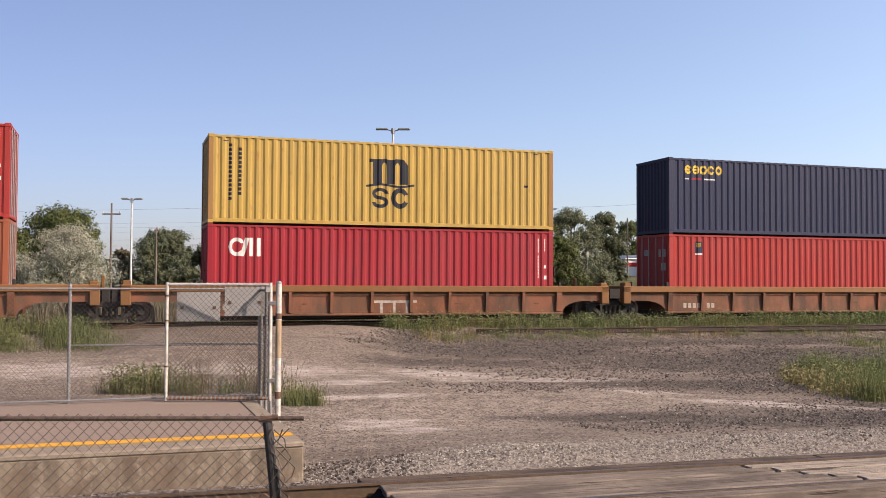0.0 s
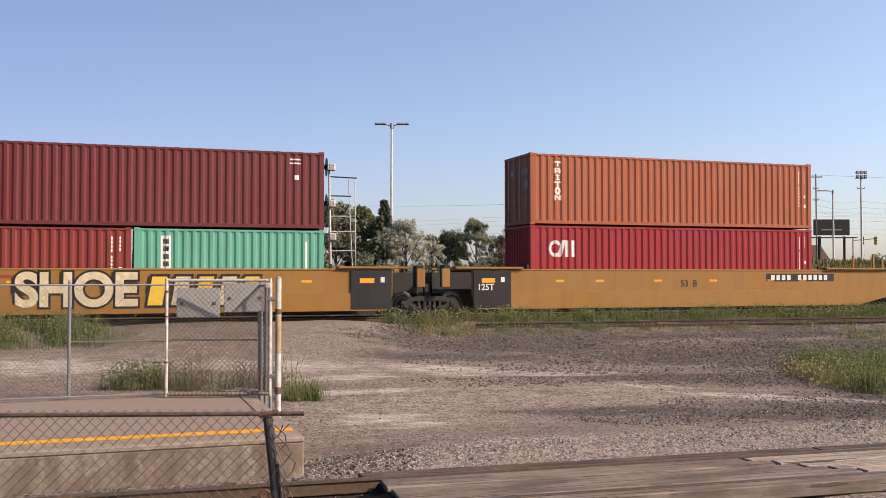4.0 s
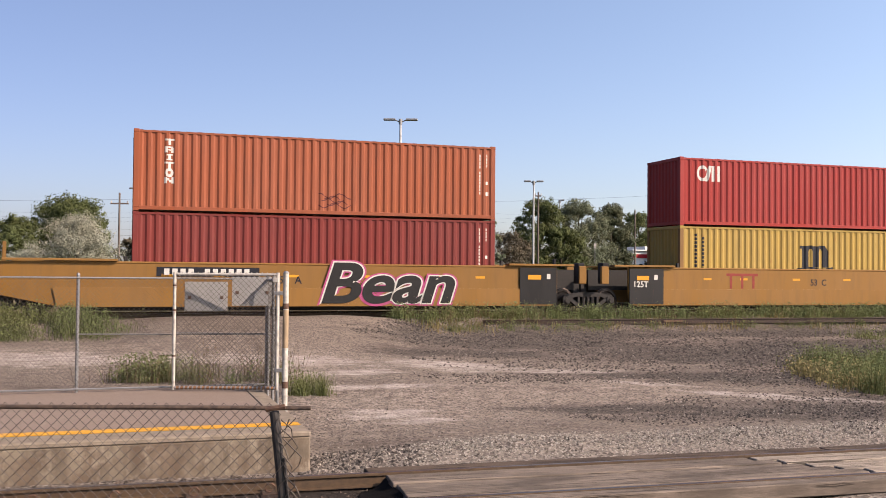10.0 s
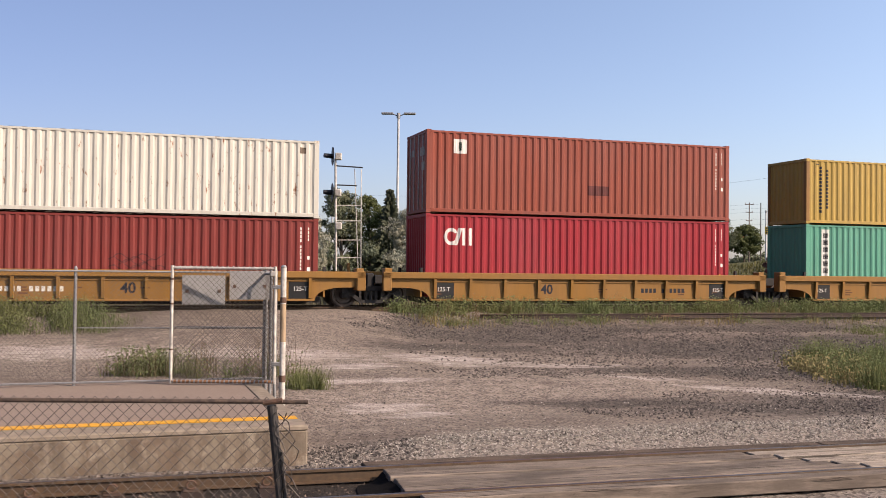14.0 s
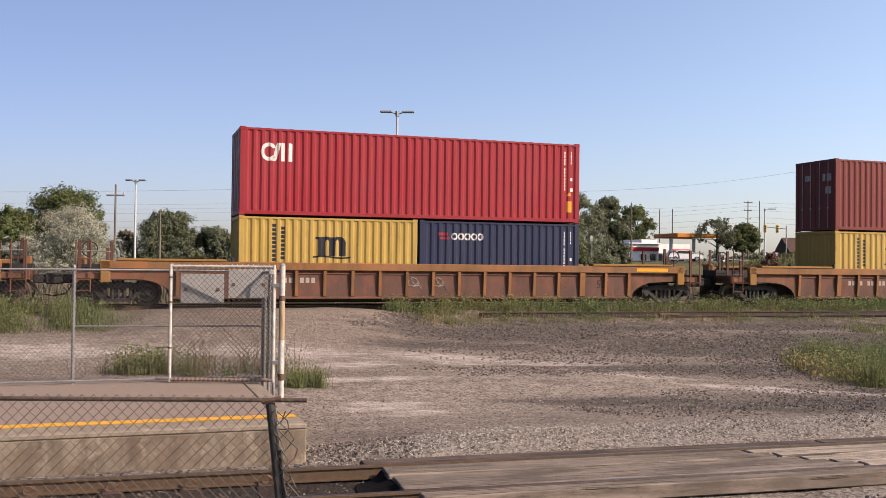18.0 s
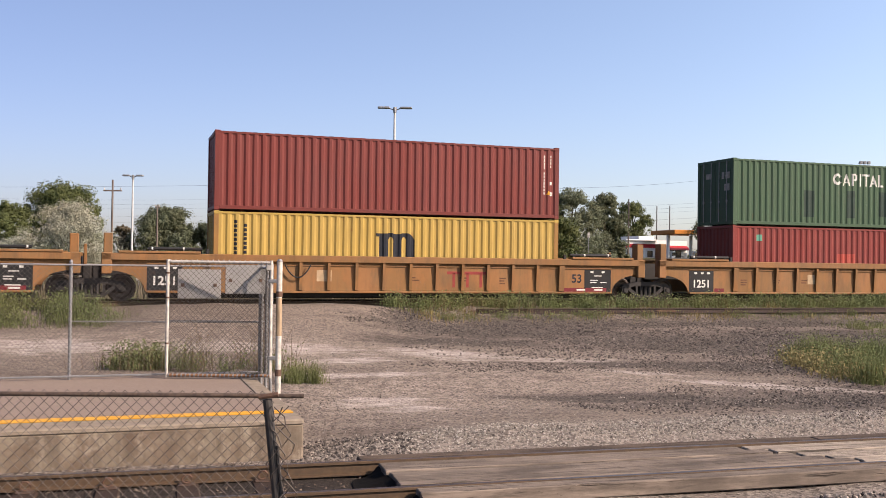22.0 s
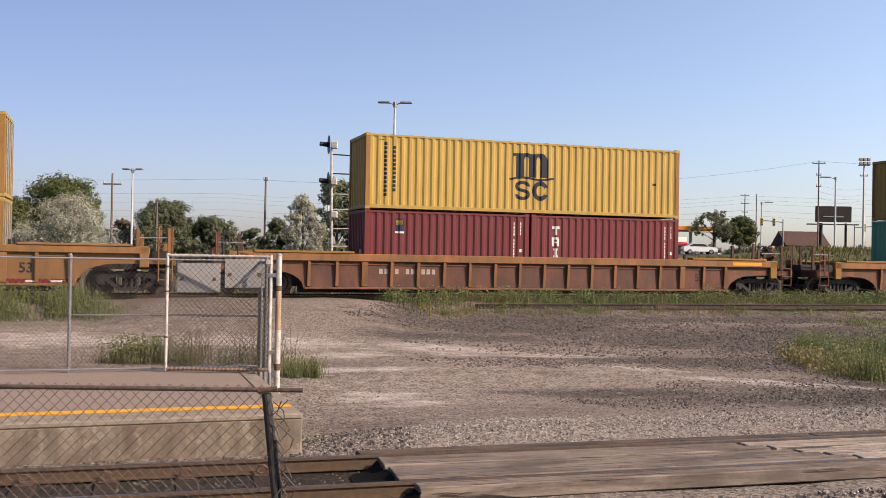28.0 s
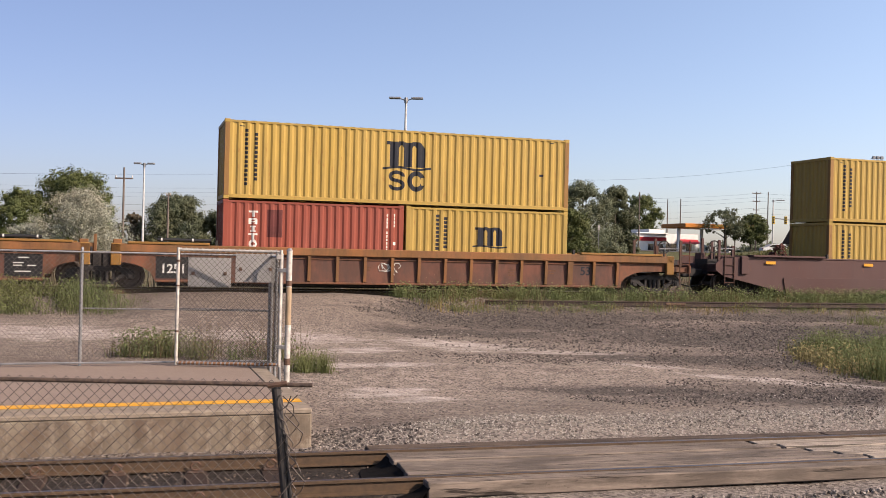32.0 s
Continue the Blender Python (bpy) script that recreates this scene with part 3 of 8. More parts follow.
def smear(name, ink, x0, x1, t0, t1, n=5):
    """A scuffed place: wavering scratches of uneven thickness."""
    out = []
    for k in range(n):
        a, w = t0 + (t1 - t0) * (k + 0.5) / n, (t1 - t0) / n
        lo, hi = x0 + (x1 - x0) * 0.09 * ((k * 5) % 4), x1 - (x1 - x0) * 0.11 * ((k * 3) % 4)
        out.append((lo, hi, lambda x, a=a, w=w, k=k: [(a + w * math.sin(x * 9 + k * 2) - w * (0.10 + 0.30 * abs(math.sin(x * 17 + k))), a + w * math.sin(x * 9 + k * 2) + w * 0.15)]))
    return (name, ink, out)


def panel(name, ink, x0, x1, t0, t1):
    return (name, ink, [bar(x0, x1, t0, t1)])


# ---- well cars ----
def truck(parent, x, with_wheels):
    """A two-axle freight truck under the car at x."""
    t = part("truck", shared("truck_frame", STEEL_DARK, truck_frame), STEEL_DARK, parent, at=pose(x, 0, 0))
    for ax in (-0.89, 0.89):
        w = part("wheelset", shared("wheelset", WHEEL_STEEL, wheelset), WHEEL_STEEL, t, "steel wheelset with dull treads", at=pose(ax, 0, 0.42))
        WHEELSETS.append((w, ax, parent, x))
    return t


WHEELSETS = []


def wheelset():
    mb = MB()
    for s in (-1, 1):
        mb.wheel((0, s * 0.70, 0), (0, s, 0), [(-0.02, 0.0), (-0.02, 0.36), (-0.035, 0.455), (0.0, 0.455), (0.01, 0.42), (0.10, 0.415), (0.10, 0.34), (0.06, 0.30), (0.05, 0.16), (0.09, 0.13), (0.09, 0.0)], 20)
        mb.box(-0.03, 0.03, s * 0.80 - 0.004, s * 0.80 + 0.004, 0.05, 0.25)
    mb.rod((0, -0.95, 0), (0, 0.95, 0), 0.085, k=10)
    return mb


def truck_frame():
    mb = MB()
    for s in (-1, 1):
        y0, y1 = s * 1.0 - 0.07, s * 1.0 + 0.07
        mb.prism([(-1.05, 0.50), (-0.95, 0.62), (-0.35, 0.72), (0.35, 0.72), (0.95, 0.62), (1.05, 0.50), (0.85, 0.44), (0.5, 0.56), (-0.5, 0.56), (-0.85, 0.44)], "y", y0, y1)
        mb.prism([(-0.80, 0.46), (-0.68, 0.52), (-0.30, 0.24), (0.30, 0.24), (0.68, 0.52), (0.80, 0.46), (0.38, 0.14), (-0.38, 0.14)], "y", y0, y1)
        for x in (-0.42, 0.34):
            mb.box(x, x + 0.08, y0, y1, 0.2, 0.6)
        for x in (-0.24, -0.06, 0.12):
            mb.rod((x + 0.06, s, 0.24), (x + 0.06, s, 0.54), 0.065, k=8)
        for x in (-0.89, 0.89):
            mb.box(x - 0.13, x + 0.13, s * 1.0 - 0.11, s * 1.0 + 0.11, 0.32, 0.55)
            mb.rod((x, s * 1.06, 0.42), (x, s * 1.15, 0.42), 0.075, k=8)
    mb.box(-0.2, 0.2, -1.0, 1.0, 0.42, 0.68)
    mb.rod((0, 0, 0.6), (0, 0, 0.8), 0.2, k=12)
    return mb


KINDS = {
    # name: paint, label, half deep wall, z bottom, chord bottom, chord top, ribs, overhang past the well
    "ribbed_tan": (CAR_TAN, "tan ribbed well car with rusty streaks", 8.15, 0.29, 1.30, 1.53),
    "ribbed_rust": (CAR_RUST, "rusty brown ribbed well car", 8.15, 0.24, 1.17, 1.43),
    "ribbed_dark": (CAR_BROWN, "dark brown well car with a faded orange top rail", 8.35, 0.31, 1.16, 1.56),
    "smooth_gold": (CAR_GOLD, "golden yellow smooth-sided well car", 8.35, 0.25, 1.45, 1.66),
    "short_gold": (CAR_GOLD, "golden yellow ribbed well car for forty-foot boxes", 5.95, 0.22, 0.98, 1.20),
    "short_rust": (CAR_RUST, "rusty ribbed well car with an orange top rail", 6.35, 0.26, 1.04, 1.26),
    "smooth_purple": (CAR_PURPLE, "purple-brown smooth-sided well car", 8.35, 0.12, 1.25, 1.50),
}
CHORD = {"ribbed_dark": paint("chord_faded_orange", (0.29, 0.125, 0.055), 0.4, 0.3, 0.6, 0.4, depth=0.39), "short_rust": paint("chord_dull_orange", (0.33, 0.15, 0.045), 0.4, 0.3, 0.6, 0.45, depth=0.39),
         "ribbed_rust": paint("chord_rusty_orange", (0.32, 0.15, 0.048), 0.7, 0.35, 0.65, 0.7, blotch=0.5, depth=0.39)}
SIDE = 1.43
INSET = 0.03     # ribbed walls lie this far behind the ribs feet


def well_unit(kind, left, right, m, label_extra=""):
    """One unit of a well car. left, right: 'end' with a coupler, or 'joint' shared with the next unit; each with its reach from the middle."""
    mat, label, half, zb, zc, zt = KINDS[kind]
    chord_mat = CHORD.get(kind, mat)
    wall_mat = CAR_PANEL if kind == "ribbed_rust" else mat
    rib_mat = chord_mat if kind == "ribbed_rust" else mat
    u = thing("well_car_unit", m, label + label_extra, "rail car", "well cars of the train")
    smooth_side = kind.startswith("smooth")
    reach = {-1: left[1], 1: right[1]}
    ends = {-1: left[0], 1: right[0]}
    for y in (-1, 1):
        deep = 0.0 if smooth_side else INSET
        yo, yi = y * (SIDE - deep), y * (SIDE - deep - 0.05)
        a, b = min(yo, yi), max(yo, yi)
        if smooth_side:
            ea, eb = reach[-1] - 0.35, reach[1] - 0.35
            zj = zb + 0.60
            outline = [(-half + 0.2, zb), (half - 0.2, zb), (eb - 0.35, zb + 0.62), (eb, zb + 0.85), (eb, zt - 0.28), (eb - 0.35, zt - 0.02), (-ea + 0.35, zt - 0.02), (-ea, zt - 0.28), (-ea, zb + 0.85), (-ea + 0.35, zb + 0.62)]
            if ends[1] == "joint":
                outline[2], outline[3], outline[4], outline[5] = (half, zb + 0.25), (half + 0.05, zb + 0.5), (half + 0.05, zt - 0.1), (half + 0.05, zt - 0.02)
            if ends[-1] == "joint":
                outline[6], outline[7], outline[8], outline[9] = (-half - 0.05, zt - 0.02), (-half - 0.05, zt - 0.1), (-half - 0.05, zb + 0.5), (-half, zb + 0.25)
            part("side_wall", MB().prism(outline, "y", a, b), mat, u)
            f0, f1 = (a - 0.05, a) if y < 0 else (b, b + 0.05)
            part("side_flange", MB().prism([(-half + 0.3, zb), (half - 0.3, zb), (half - 0.1, zb + 0.02), (half + 0.02, zj - 0.05), (half - 0.02, zj), (-half + 0.02, zj), (-half - 0.02, zj - 0.05), (-half + 0.1, zb + 0.02)], "y", f0, f1), mat, u)
            part("top_chord", MB().cbox(-half, half, min(yo + y * 0.02, yo - y * 0.16), max(yo + y * 0.02, yo - y * 0.16), zt - 0.07, zt, 0.02), mat, u)
        else:
            part("side_wall", MB().box(-half, half, a, b, zb + 0.05, zc), wall_mat, u)
            o0, o1 = min(yo + y * (0.05 + deep), yi), max(yo + y * (0.05 + deep), yi)
            part("bottom_flange", MB().cbox(-half, half, o0, o1, zb, zb + 0.07, 0.012), mat, u)
            part("top_chord", MB().cbox(-reach[-1] + (1.4 if ends[-1] == "end" else 0.3), reach[1] - (1.4 if ends[1] == "end" else 0.3), min(yo + y * (0.10 + deep), yo - y * 0.06), max(yo + y * (0.10 + deep), yo - y * 0.06), zc, zt, 0.02), chord_mat, u)
            part("stiffener_strip", MB().cbox(-half, half, min(yo, yo + y * 0.035), max(yo, yo + y * 0.035), zc - 0.12, zc - 0.07, 0.008), mat, u)
            step = 0.92 if half > 8 else 1.28
            if kind == "ribbed_dark":
                step = 1.52
            n = int((2 * half - 0.3) / step)
            for i in range(n + 1):
                x = -half + 0.15 + i * (2 * half - 0.3) / n
                if half > 8 and kind != "ribbed_dark" and 7.05 < abs(x) < 8.12 and ends[1 if x > 0 else -1] == "joint" and ends != {-1: "end", 1: "end"}:
                    continue
                wide = 0.20 if min(abs(x + 6.15), abs(x), abs(x - 6.15)) < step * 0.5 and kind != "short_gold" else 0.10
                k = ("rib", kind, wide, y)
                part("rib", shared(k, rib_mat, lambda: MB().prism([(0, zb + 0.06), (y * (0.035 + deep), zb + 0.10), (y * (0.09 + deep), zc - 0.10), (y * (0.09 + deep), zc - 0.003), (0, zc - 0.003)], "x", -wide / 2, wide / 2)), rib_mat, u, at=pose(x, yo, 0))
            for s in (-1, 1):
                # the arched end plate over the wheels
                x1 = (reach[s] - 1.42) if ends[s] == "end" else reach[s] - 0.30
                arc = [(s * half, zc), (s * half, zb + 0.05)]
                w = min(1.15 if half > 7 else 0.9, x1 - half - 0.1)
                for i in range(7):
                    g = math.pi / 2 * i / 6
                    arc.append((s * (half + 0.02 + w * (1 - math.cos(g))), zb + 0.05 + (zc - zb - 0.36) * math.sin(g)))
                arc += [(s * x1, zc - 0.30), (s * x1, zc)]
                if s > 0:
                    arc.reverse()
                part("end_plate", MB().prism(arc, "y", a, b), mat, u)
    joint_mat = CAR_BLACK if smooth_side else chord_mat
    deck_mat = CAR_GOLD if kind == "ribbed_rust" else chord_mat
    # floor beams and bulkheads of the well
    part("floor", MB().box(-6.2, 6.2, -1.1, 1.1, 0.16, 0.34).box(-half + 0.1, half - 0.1, -0.5, 0.5, 0.09, 0.30), STEEL_DARK, u)
    for s in (-1, 1):
        e = reach[s] - (0.62 if ends[s] == "end" else 0.30)
        el = reach[s] - (1.42 if ends[s] == "end" else 0.30)
        i0 = 6.25 if half < 7 else 6.4
        part("bulkhead", MB().box(min(s * i0, s * (i0 + 0.06)), max(s * i0, s * (i0 + 0.06)), -1.38, 1.38, 0.35, zt - 0.15), mat, u)
        z0 = zt - 0.02
        if half > 7:
            part("deck_rail", MB().cbox(min(s * 6.5, s * (el - 0.5)), max(s * 6.5, s * (el - 0.5)), -1.56, -1.18, z0 + 0.02, z0 + 0.095, 0.012), deck_mat, u)
            part("deck_rail", MB().cbox(min(s * 6.5, s * (el - 0.5)), max(s * 6.5, s * (el - 0.5)), 1.18, 1.50, z0, z0 + 0.075, 0.012), deck_mat, u)
        part("end_platform", MB().box(min(s * (i0 + 0.2), s * e), max(s * (i0 + 0.2), s * e), -0.45, 0.45, 0.80, zt - 0.12), STEEL_DARK, u)
        part("end_post", MB().cbox(min(s * (el - 0.30), s * el), max(s * (el - 0.30), s * el), -1.53, -1.40, zc - 0.42, zt + 0.01, 0.02), deck_mat, u)
        part("end_post", MB().cbox(min(s * (el - 0.30), s * el), max(s * (el - 0.30), s * el), 1.40, 1.53, zc - 0.42, zt + 0.01, 0.02), chord_mat, u)
        if ends[s] == "end":
            part("end_step", MB().cbox(min(s * (el - 0.1), s * e), max(s * (el - 0.1), s * e), -1.36, 1.36, zc - 0.32, zc - 0.12, 0.02), mat, u)
            part("end_sill", MB().cbox(min(s * (e - 0.12), s * e), max(s * (e - 0.12), s * e), -1.42, 1.42, zc - 0.36, zc - 0.05, 0.02), mat, u)
        # twist-lock pedestals by the box's corners
        for y in (-1.36, 1.36):
            part("corner_guide", MB().cbox(-0.05, 0.05, -0.05, 0.05, zt - 0.04, zt + 0.16, 0.012), STEEL_DARK, u, at=pose(s * 6.28, y, 0))
        if ends[s] == "end":
            part("coupler", MB().cbox(min(s * e, s * (reach[s] + 0.05)), max(s * e, s * (reach[s] + 0.05)), -0.12, 0.12, 0.70, 0.98, 0.03).cbox(min(s * (reach[s] - 0.28), s * (reach[s] + 0.05)), max(s * (reach[s] - 0.28), s * (reach[s] + 0.05)), -0.2, 0.2, 0.66, 1.02, 0.05), STEEL_DARK, u)
            lad = MB()
            for dx in (0.0, 0.42):
                lad.rod((s * (e - 0.1 - dx), -1.46, 0.45), (s * (e - 0.1 - dx), -1.46, zt + 0.62), 0.02, k=6)
            for i in range(4):
                lad.rod((s * (e - 0.1), -1.46, 0.5 + i * 0.33), (s * (e - 0.52), -1.46, 0.5 + i * 0.33), 0.014, k=6)
            part("ladder", lad, CAR_BROWN if smooth_side else mat, u)
            for dx, yy, up in ((0.12, -0.95, 0.62), (0.34, 0.55, 0.70), (1.05, 0.95, 0.62), (0.95, -0.62, 0.40)):
                part("handrail", MB().cbox(min(s * (e - dx), s * (e - dx - 0.11)), max(s * (e - dx), s * (e - dx - 0.11)), yy - 0.03, yy + 0.03, zt - 0.4, zt + up, 0.008), CAR_BROWN if kind == "ribbed_rust" else chord_mat, u)
            part("cross_bar", MB().rod((s * (e - 0.16), -0.95, zt + 0.30), (s * (e - 1.1), -0.95, zt + 0.28), 0.02, k=6), GALV, u)
            part("brake_box", MB().cbox(min(s * (e - 0.1), s * (e - 0.32)), max(s * (e - 0.1), s * (e - 0.32)), 0.2, 0.62, zt - 0.4, zt + 0.12, 0.02), chord_mat, u)
            hb = MB().wheel((s * (e - 0.45), -0.2, zt + 0.36), (0, 1, 0), [(-0.02, 0.22), (-0.02, 0.26), (0.02, 0.26), (0.02, 0.22), (-0.02, 0.22)], 16).rod((s * (e - 0.45), -0.2, zt - 0.2), (s * (e - 0.45), -0.2, zt + 0.36), 0.03).rod((s * (e - 0.45), -0.2, zt + 0.12), (s * (e - 0.45), -0.2, zt + 0.6), 0.012).rod((s * (e - 0.69), -0.2, zt + 0.36), (s * (e - 0.21), -0.2, zt + 0.36), 0.012)
            part("hand_brake", hb, STEEL_DARK, u)
            part("brake_hose", MB().rod((s * e, -0.35, 0.75), (s * (e + 0.22), -0.35, 0.38), 0.025).rod((s * (e + 0.22), -0.35, 0.38), (s * (reach[s]), -0.3, 0.30), 0.025), STEEL_DARK, u)
            truck(u, s * (reach[s] - 1.95), True)
        else:
            if half > 8 and not smooth_side and kind != "ribbed_dark":
                tube = part("deck_tube", MB().rod((s * 6.45, -1.44, zt + 0.15), (s * 8.1, -1.44, zt + 0.15), 0.05, k=10), CAR_BLACK, u, "black guide tube on the deck")
                for q in (7.0, 7.95):
                    part("white_band", MB().rod((s * q, -1.44, zt + 0.15), (s * (q + 0.05), -1.44, zt + 0.15), 0.054, k=10), WHITE_INK, tube, "white painted band")
                for q in (6.6, 7.95):
                    part("tube_bracket", MB().cbox(s * q - 0.05, s * q + 0.05, -1.48, -1.38, zt + 0.06, zt + 0.14, 0.01), CAR_BLACK, u)
            part("joint_casting", MB().cbox(min(s * e, s * reach[s]), max(s * e, s * reach[s]), -0.35, 0.35, 0.55, 1.15, 0.05), STEEL_DARK, u)
            if s > 0:
                truck(u, s * reach[s], True)
                part("step_post", MB().cbox(reach[s] - 0.62, reach[s] - 0.36, -1.49, -1.10, zt - 0.62, zt + (0.58 if kind == "ribbed_tan" else 0.12), 0.02), joint_mat, u)
                part("step_post", MB().cbox(reach[s] - 0.30, reach[s] - 0.2, 1.30, 1.45, zt - 0.4, zt + 0.3, 0.012), joint_mat, u)
                part("step_post", MB().cbox(reach[s] + 0.36, reach[s] + 0.62, -1.49, -1.10, zt - 0.62, zt + (0.62 if kind == "ribbed_tan" else 0.14), 0.02), joint_mat, u)
                # no slots are cut: dark plates give the shade inside them
                for q in (-0.53, 0.45):
                    part("pin_slot", MB().box(reach[s] + q, reach[s] + q + 0.08, -1.496, -1.488, zt - 0.45, zt - 0.27), STEEL_DARK, u, "dark plate standing in for the shade inside a pin slot")
    return u

# ---- ground ----
def along(v, x, y):
    return v.x * x + v.y * y


def ground_z(x, y):
    w = along(NNRM, x, y) - NNRM.dot(N_MID)       # from the near track's centre
    w2 = D_FAR - along(NRM, x, y)                 # before the far track's centre
    s = along(DIR, x, y)
    if w < -1.7:
        z = -0.22 + 0.62 * smooth(-3.6, -5.6, w) + 0.5 * smooth(-6.5, -9.0, w)
    elif w2 > 1.0:
        fr = max(0.0, (w - 1.6)) / (max(0.0, w - 1.6) + w2 - 1.0)
        z = -0.19 + 0.80 * fr
        road = smooth(-0.6, 1.2, s) * (1 - smooth(6.6, 9.0, s))
        rise = 1.08 - z
        z += rise * (road * smooth(8.0, 1.6, w2) + (1 - road) * 0.85 * smooth(3.6, 1.9, w2))
        z += 0.16 * smooth(1.6, 2.6, w) * (1 - smooth(3.2, 5.5, w)) * smooth(-2, 1, x)
        z += 0.05 * noise.noise((x * 0.35, y * 0.35, 0)) + 0.02 * noise.noise((x * 1.4, y * 1.4, 3))
    else:
        b = -w2
        right = smooth(8, 22, x)
        z = 0.93 - 0.25 * smooth(2, 5, b) + (1.2 + 1.55 * right) * smooth(25, 85 + 40 * (1 - right), b)
        z += (3.85 - z) * smooth(31, 37, x) * smooth(32, 47, b) * (1 - smooth(55, 68, b))
        z += 0.12 * noise.noise((x * 0.12, y * 0.12, 7)) * smooth(3, 12, b)
    return z


def spaced(lo, hi, step, far, grow=1.32):
    out = [lo + i * step for i in range(int((hi - lo) / step) + 1)]
    d, a, b = step, lo, out[-1]
    while b < far:
        d *= grow
        a, b = a - d, b + d
        out = [a] + out + [b]
    return out


def ground_sheet():
    xs, ys = spaced(-16, 26, 0.42, 2600), spaced(3, 44, 0.42, 2600)
    mb = MB()
    for y in ys:
        for x in xs:
            mb.v.append((x, y, ground_z(x, y)))
    nx = len(xs)
    for j in range(len(ys) - 1):
        for i in range(nx - 1):
            k = j * nx + i
            mb.f.append((k, k + 1, k + nx + 1, k + nx))
    return mb


def ground_material():
    m, nd, lk, b = nodes_of("dirt_and_gravel")
    g = nd.new("ShaderNodeNewGeometry")

    def tilted(angle, scale):
        mp = nd.new("ShaderNodeMapping")
        mp.inputs[2].default_value = (0, 0, -angle)
        mp.inputs[3].default_value = scale
        lk.new(g.outputs[0], mp.inputs[0])
        return mp.outputs[0]

    def noise_of(vec, scale, detail, lo, hi, rough=0.6):
        n = nd.new("ShaderNodeTexNoise")
        n.inputs["Scale"].default_value, n.inputs["Detail"].default_value, n.inputs["Roughness"].default_value = scale, detail, rough
        lk.new(vec, n.inputs[0])
        r = nd.new("ShaderNodeMapRange")
        r.inputs[1].default_value, r.inputs[2].default_value = lo, hi
        lk.new(n.outputs[0], r.inputs[0])
        return r.outputs[0], n.outputs[0]

    def times(a, c):
        x = nd.new("ShaderNodeMath")
        x.operation = "MULTIPLY"
        lk.new(a, x.inputs[0])
        if isinstance(c, (int, float)):
            x.inputs[1].default_value = c
        else:
            lk.new(c, x.inputs[1])
        return x.outputs[0]

    def band(vec, axis, a0, a1, b0, b1):
        sx = nd.new("ShaderNodeSeparateXYZ")
        lk.new(vec, sx.inputs[0])
        r1, r2 = nd.new("ShaderNodeMapRange"), nd.new("ShaderNodeMapRange")
        r1.inputs[1].default_value, r1.inputs[2].default_value = a0, a1
        r2.inputs[1].default_value, r2.inputs[2].default_value, r2.inputs[3].default_value, r2.inputs[4].default_value = b0, b1, 1, 0
        lk.new(sx.outputs[axis], r1.inputs[0])
        lk.new(sx.outputs[axis], r2.inputs[0])
        return times(r1.outputs[0], r2.outputs[0])

    flat = tilted(0, (1, 1, 1))
    near = tilted(A_NEAR, (1, 1, 1))
    w0 = NNRM.dot(N_MID)

    def patch(cx, cy, rx, ry, turn, edge=0.5, ragged=3.0):
        """A ragged oval of ground, 1 inside and 0 outside."""
        mp = nd.new("ShaderNodeMapping")
        mp.vector_type = "TEXTURE"
        mp.inputs[1].default_value, mp.inputs[2].default_value, mp.inputs[3].default_value = (cx, cy, 0), (0, 0, turn), (rx, ry, 1000)
        lk.new(g.outputs[0], mp.inputs[0])
        ln = nd.new("ShaderNodeVectorMath")
        ln.operation = "LENGTH"
        lk.new(mp.outputs[0], ln.inputs[0])
        add = nd.new("ShaderNodeMath")
        add.operation = "MULTIPLY_ADD"
        add.inputs[1].default_value = ragged
        lk.new(rag, add.inputs[0])
        lk.new(ln.outputs["Value"], add.inputs[2])
        r = nd.new("ShaderNodeMapRange")
        r.interpolation_type = "SMOOTHSTEP"
        r.inputs[1].default_value, r.inputs[2].default_value, r.inputs[3].default_value, r.inputs[4].default_value = 0.55 + ragged * 0.5, 0.55 + edge + ragged * 0.5, 1, 0
        lk.new(add.outputs[0], r.inputs[0])
        return r.outputs[0]

    def most(parts):
        out = parts[0]
        for q in parts[1:]:
            x = nd.new("ShaderNodeMath")
            x.operation = "MAXIMUM"
            lk.new(out, x.inputs[0])
            lk.new(q, x.inputs[1])
            out = x.outputs[0]
        return out

    _, rag = noise_of(tilted(0.12, (0.6, 1.3, 1)), 1.5, 9, 0, 1, 0.78)
    s1, n1 = noise_of(tilted(0.15, (0.4, 1, 1)), 0.55, 6, 0.33, 0.67)
    s2, n2 = noise_of(flat, 16, 6, 0.40, 0.70, 0.7)
    s3, _ = noise_of(flat, 3.2, 6, 0.40, 0.66, 0.7)
    dirt = mix(nd, lk, s1, (0.41, 0.338, 0.278), (0.285, 0.233, 0.191))
    dirt = mix(nd, lk, times(s3, 0.45), dirt, (0.49, 0.41, 0.34))
    dirt = mix(nd, lk, times(s2, 0.5), dirt, (0.115, 0.083, 0.063))
    mud, _ = noise_of(tilted(0.1, (0.35, 1.2, 1)), 0.33, 7, 0.50, 0.64, 0.62)
    dirt = mix(nd, lk, times(mud, 0.5), dirt, (0.135, 0.10, 0.078))

    worn = most([patch(-0.9, 18.6, 2.4, 2.6, 0.0, 1.0), patch(-7.0, 24.5, 6.0, 2.6, 0.0, 1.0), patch(2.5, 21.0, 3.0, 1.6, 0.1, 1.0)])
    dirt = mix(nd, lk, times(times(worn, s3), 0.75), dirt, (0.60, 0.50, 0.42))

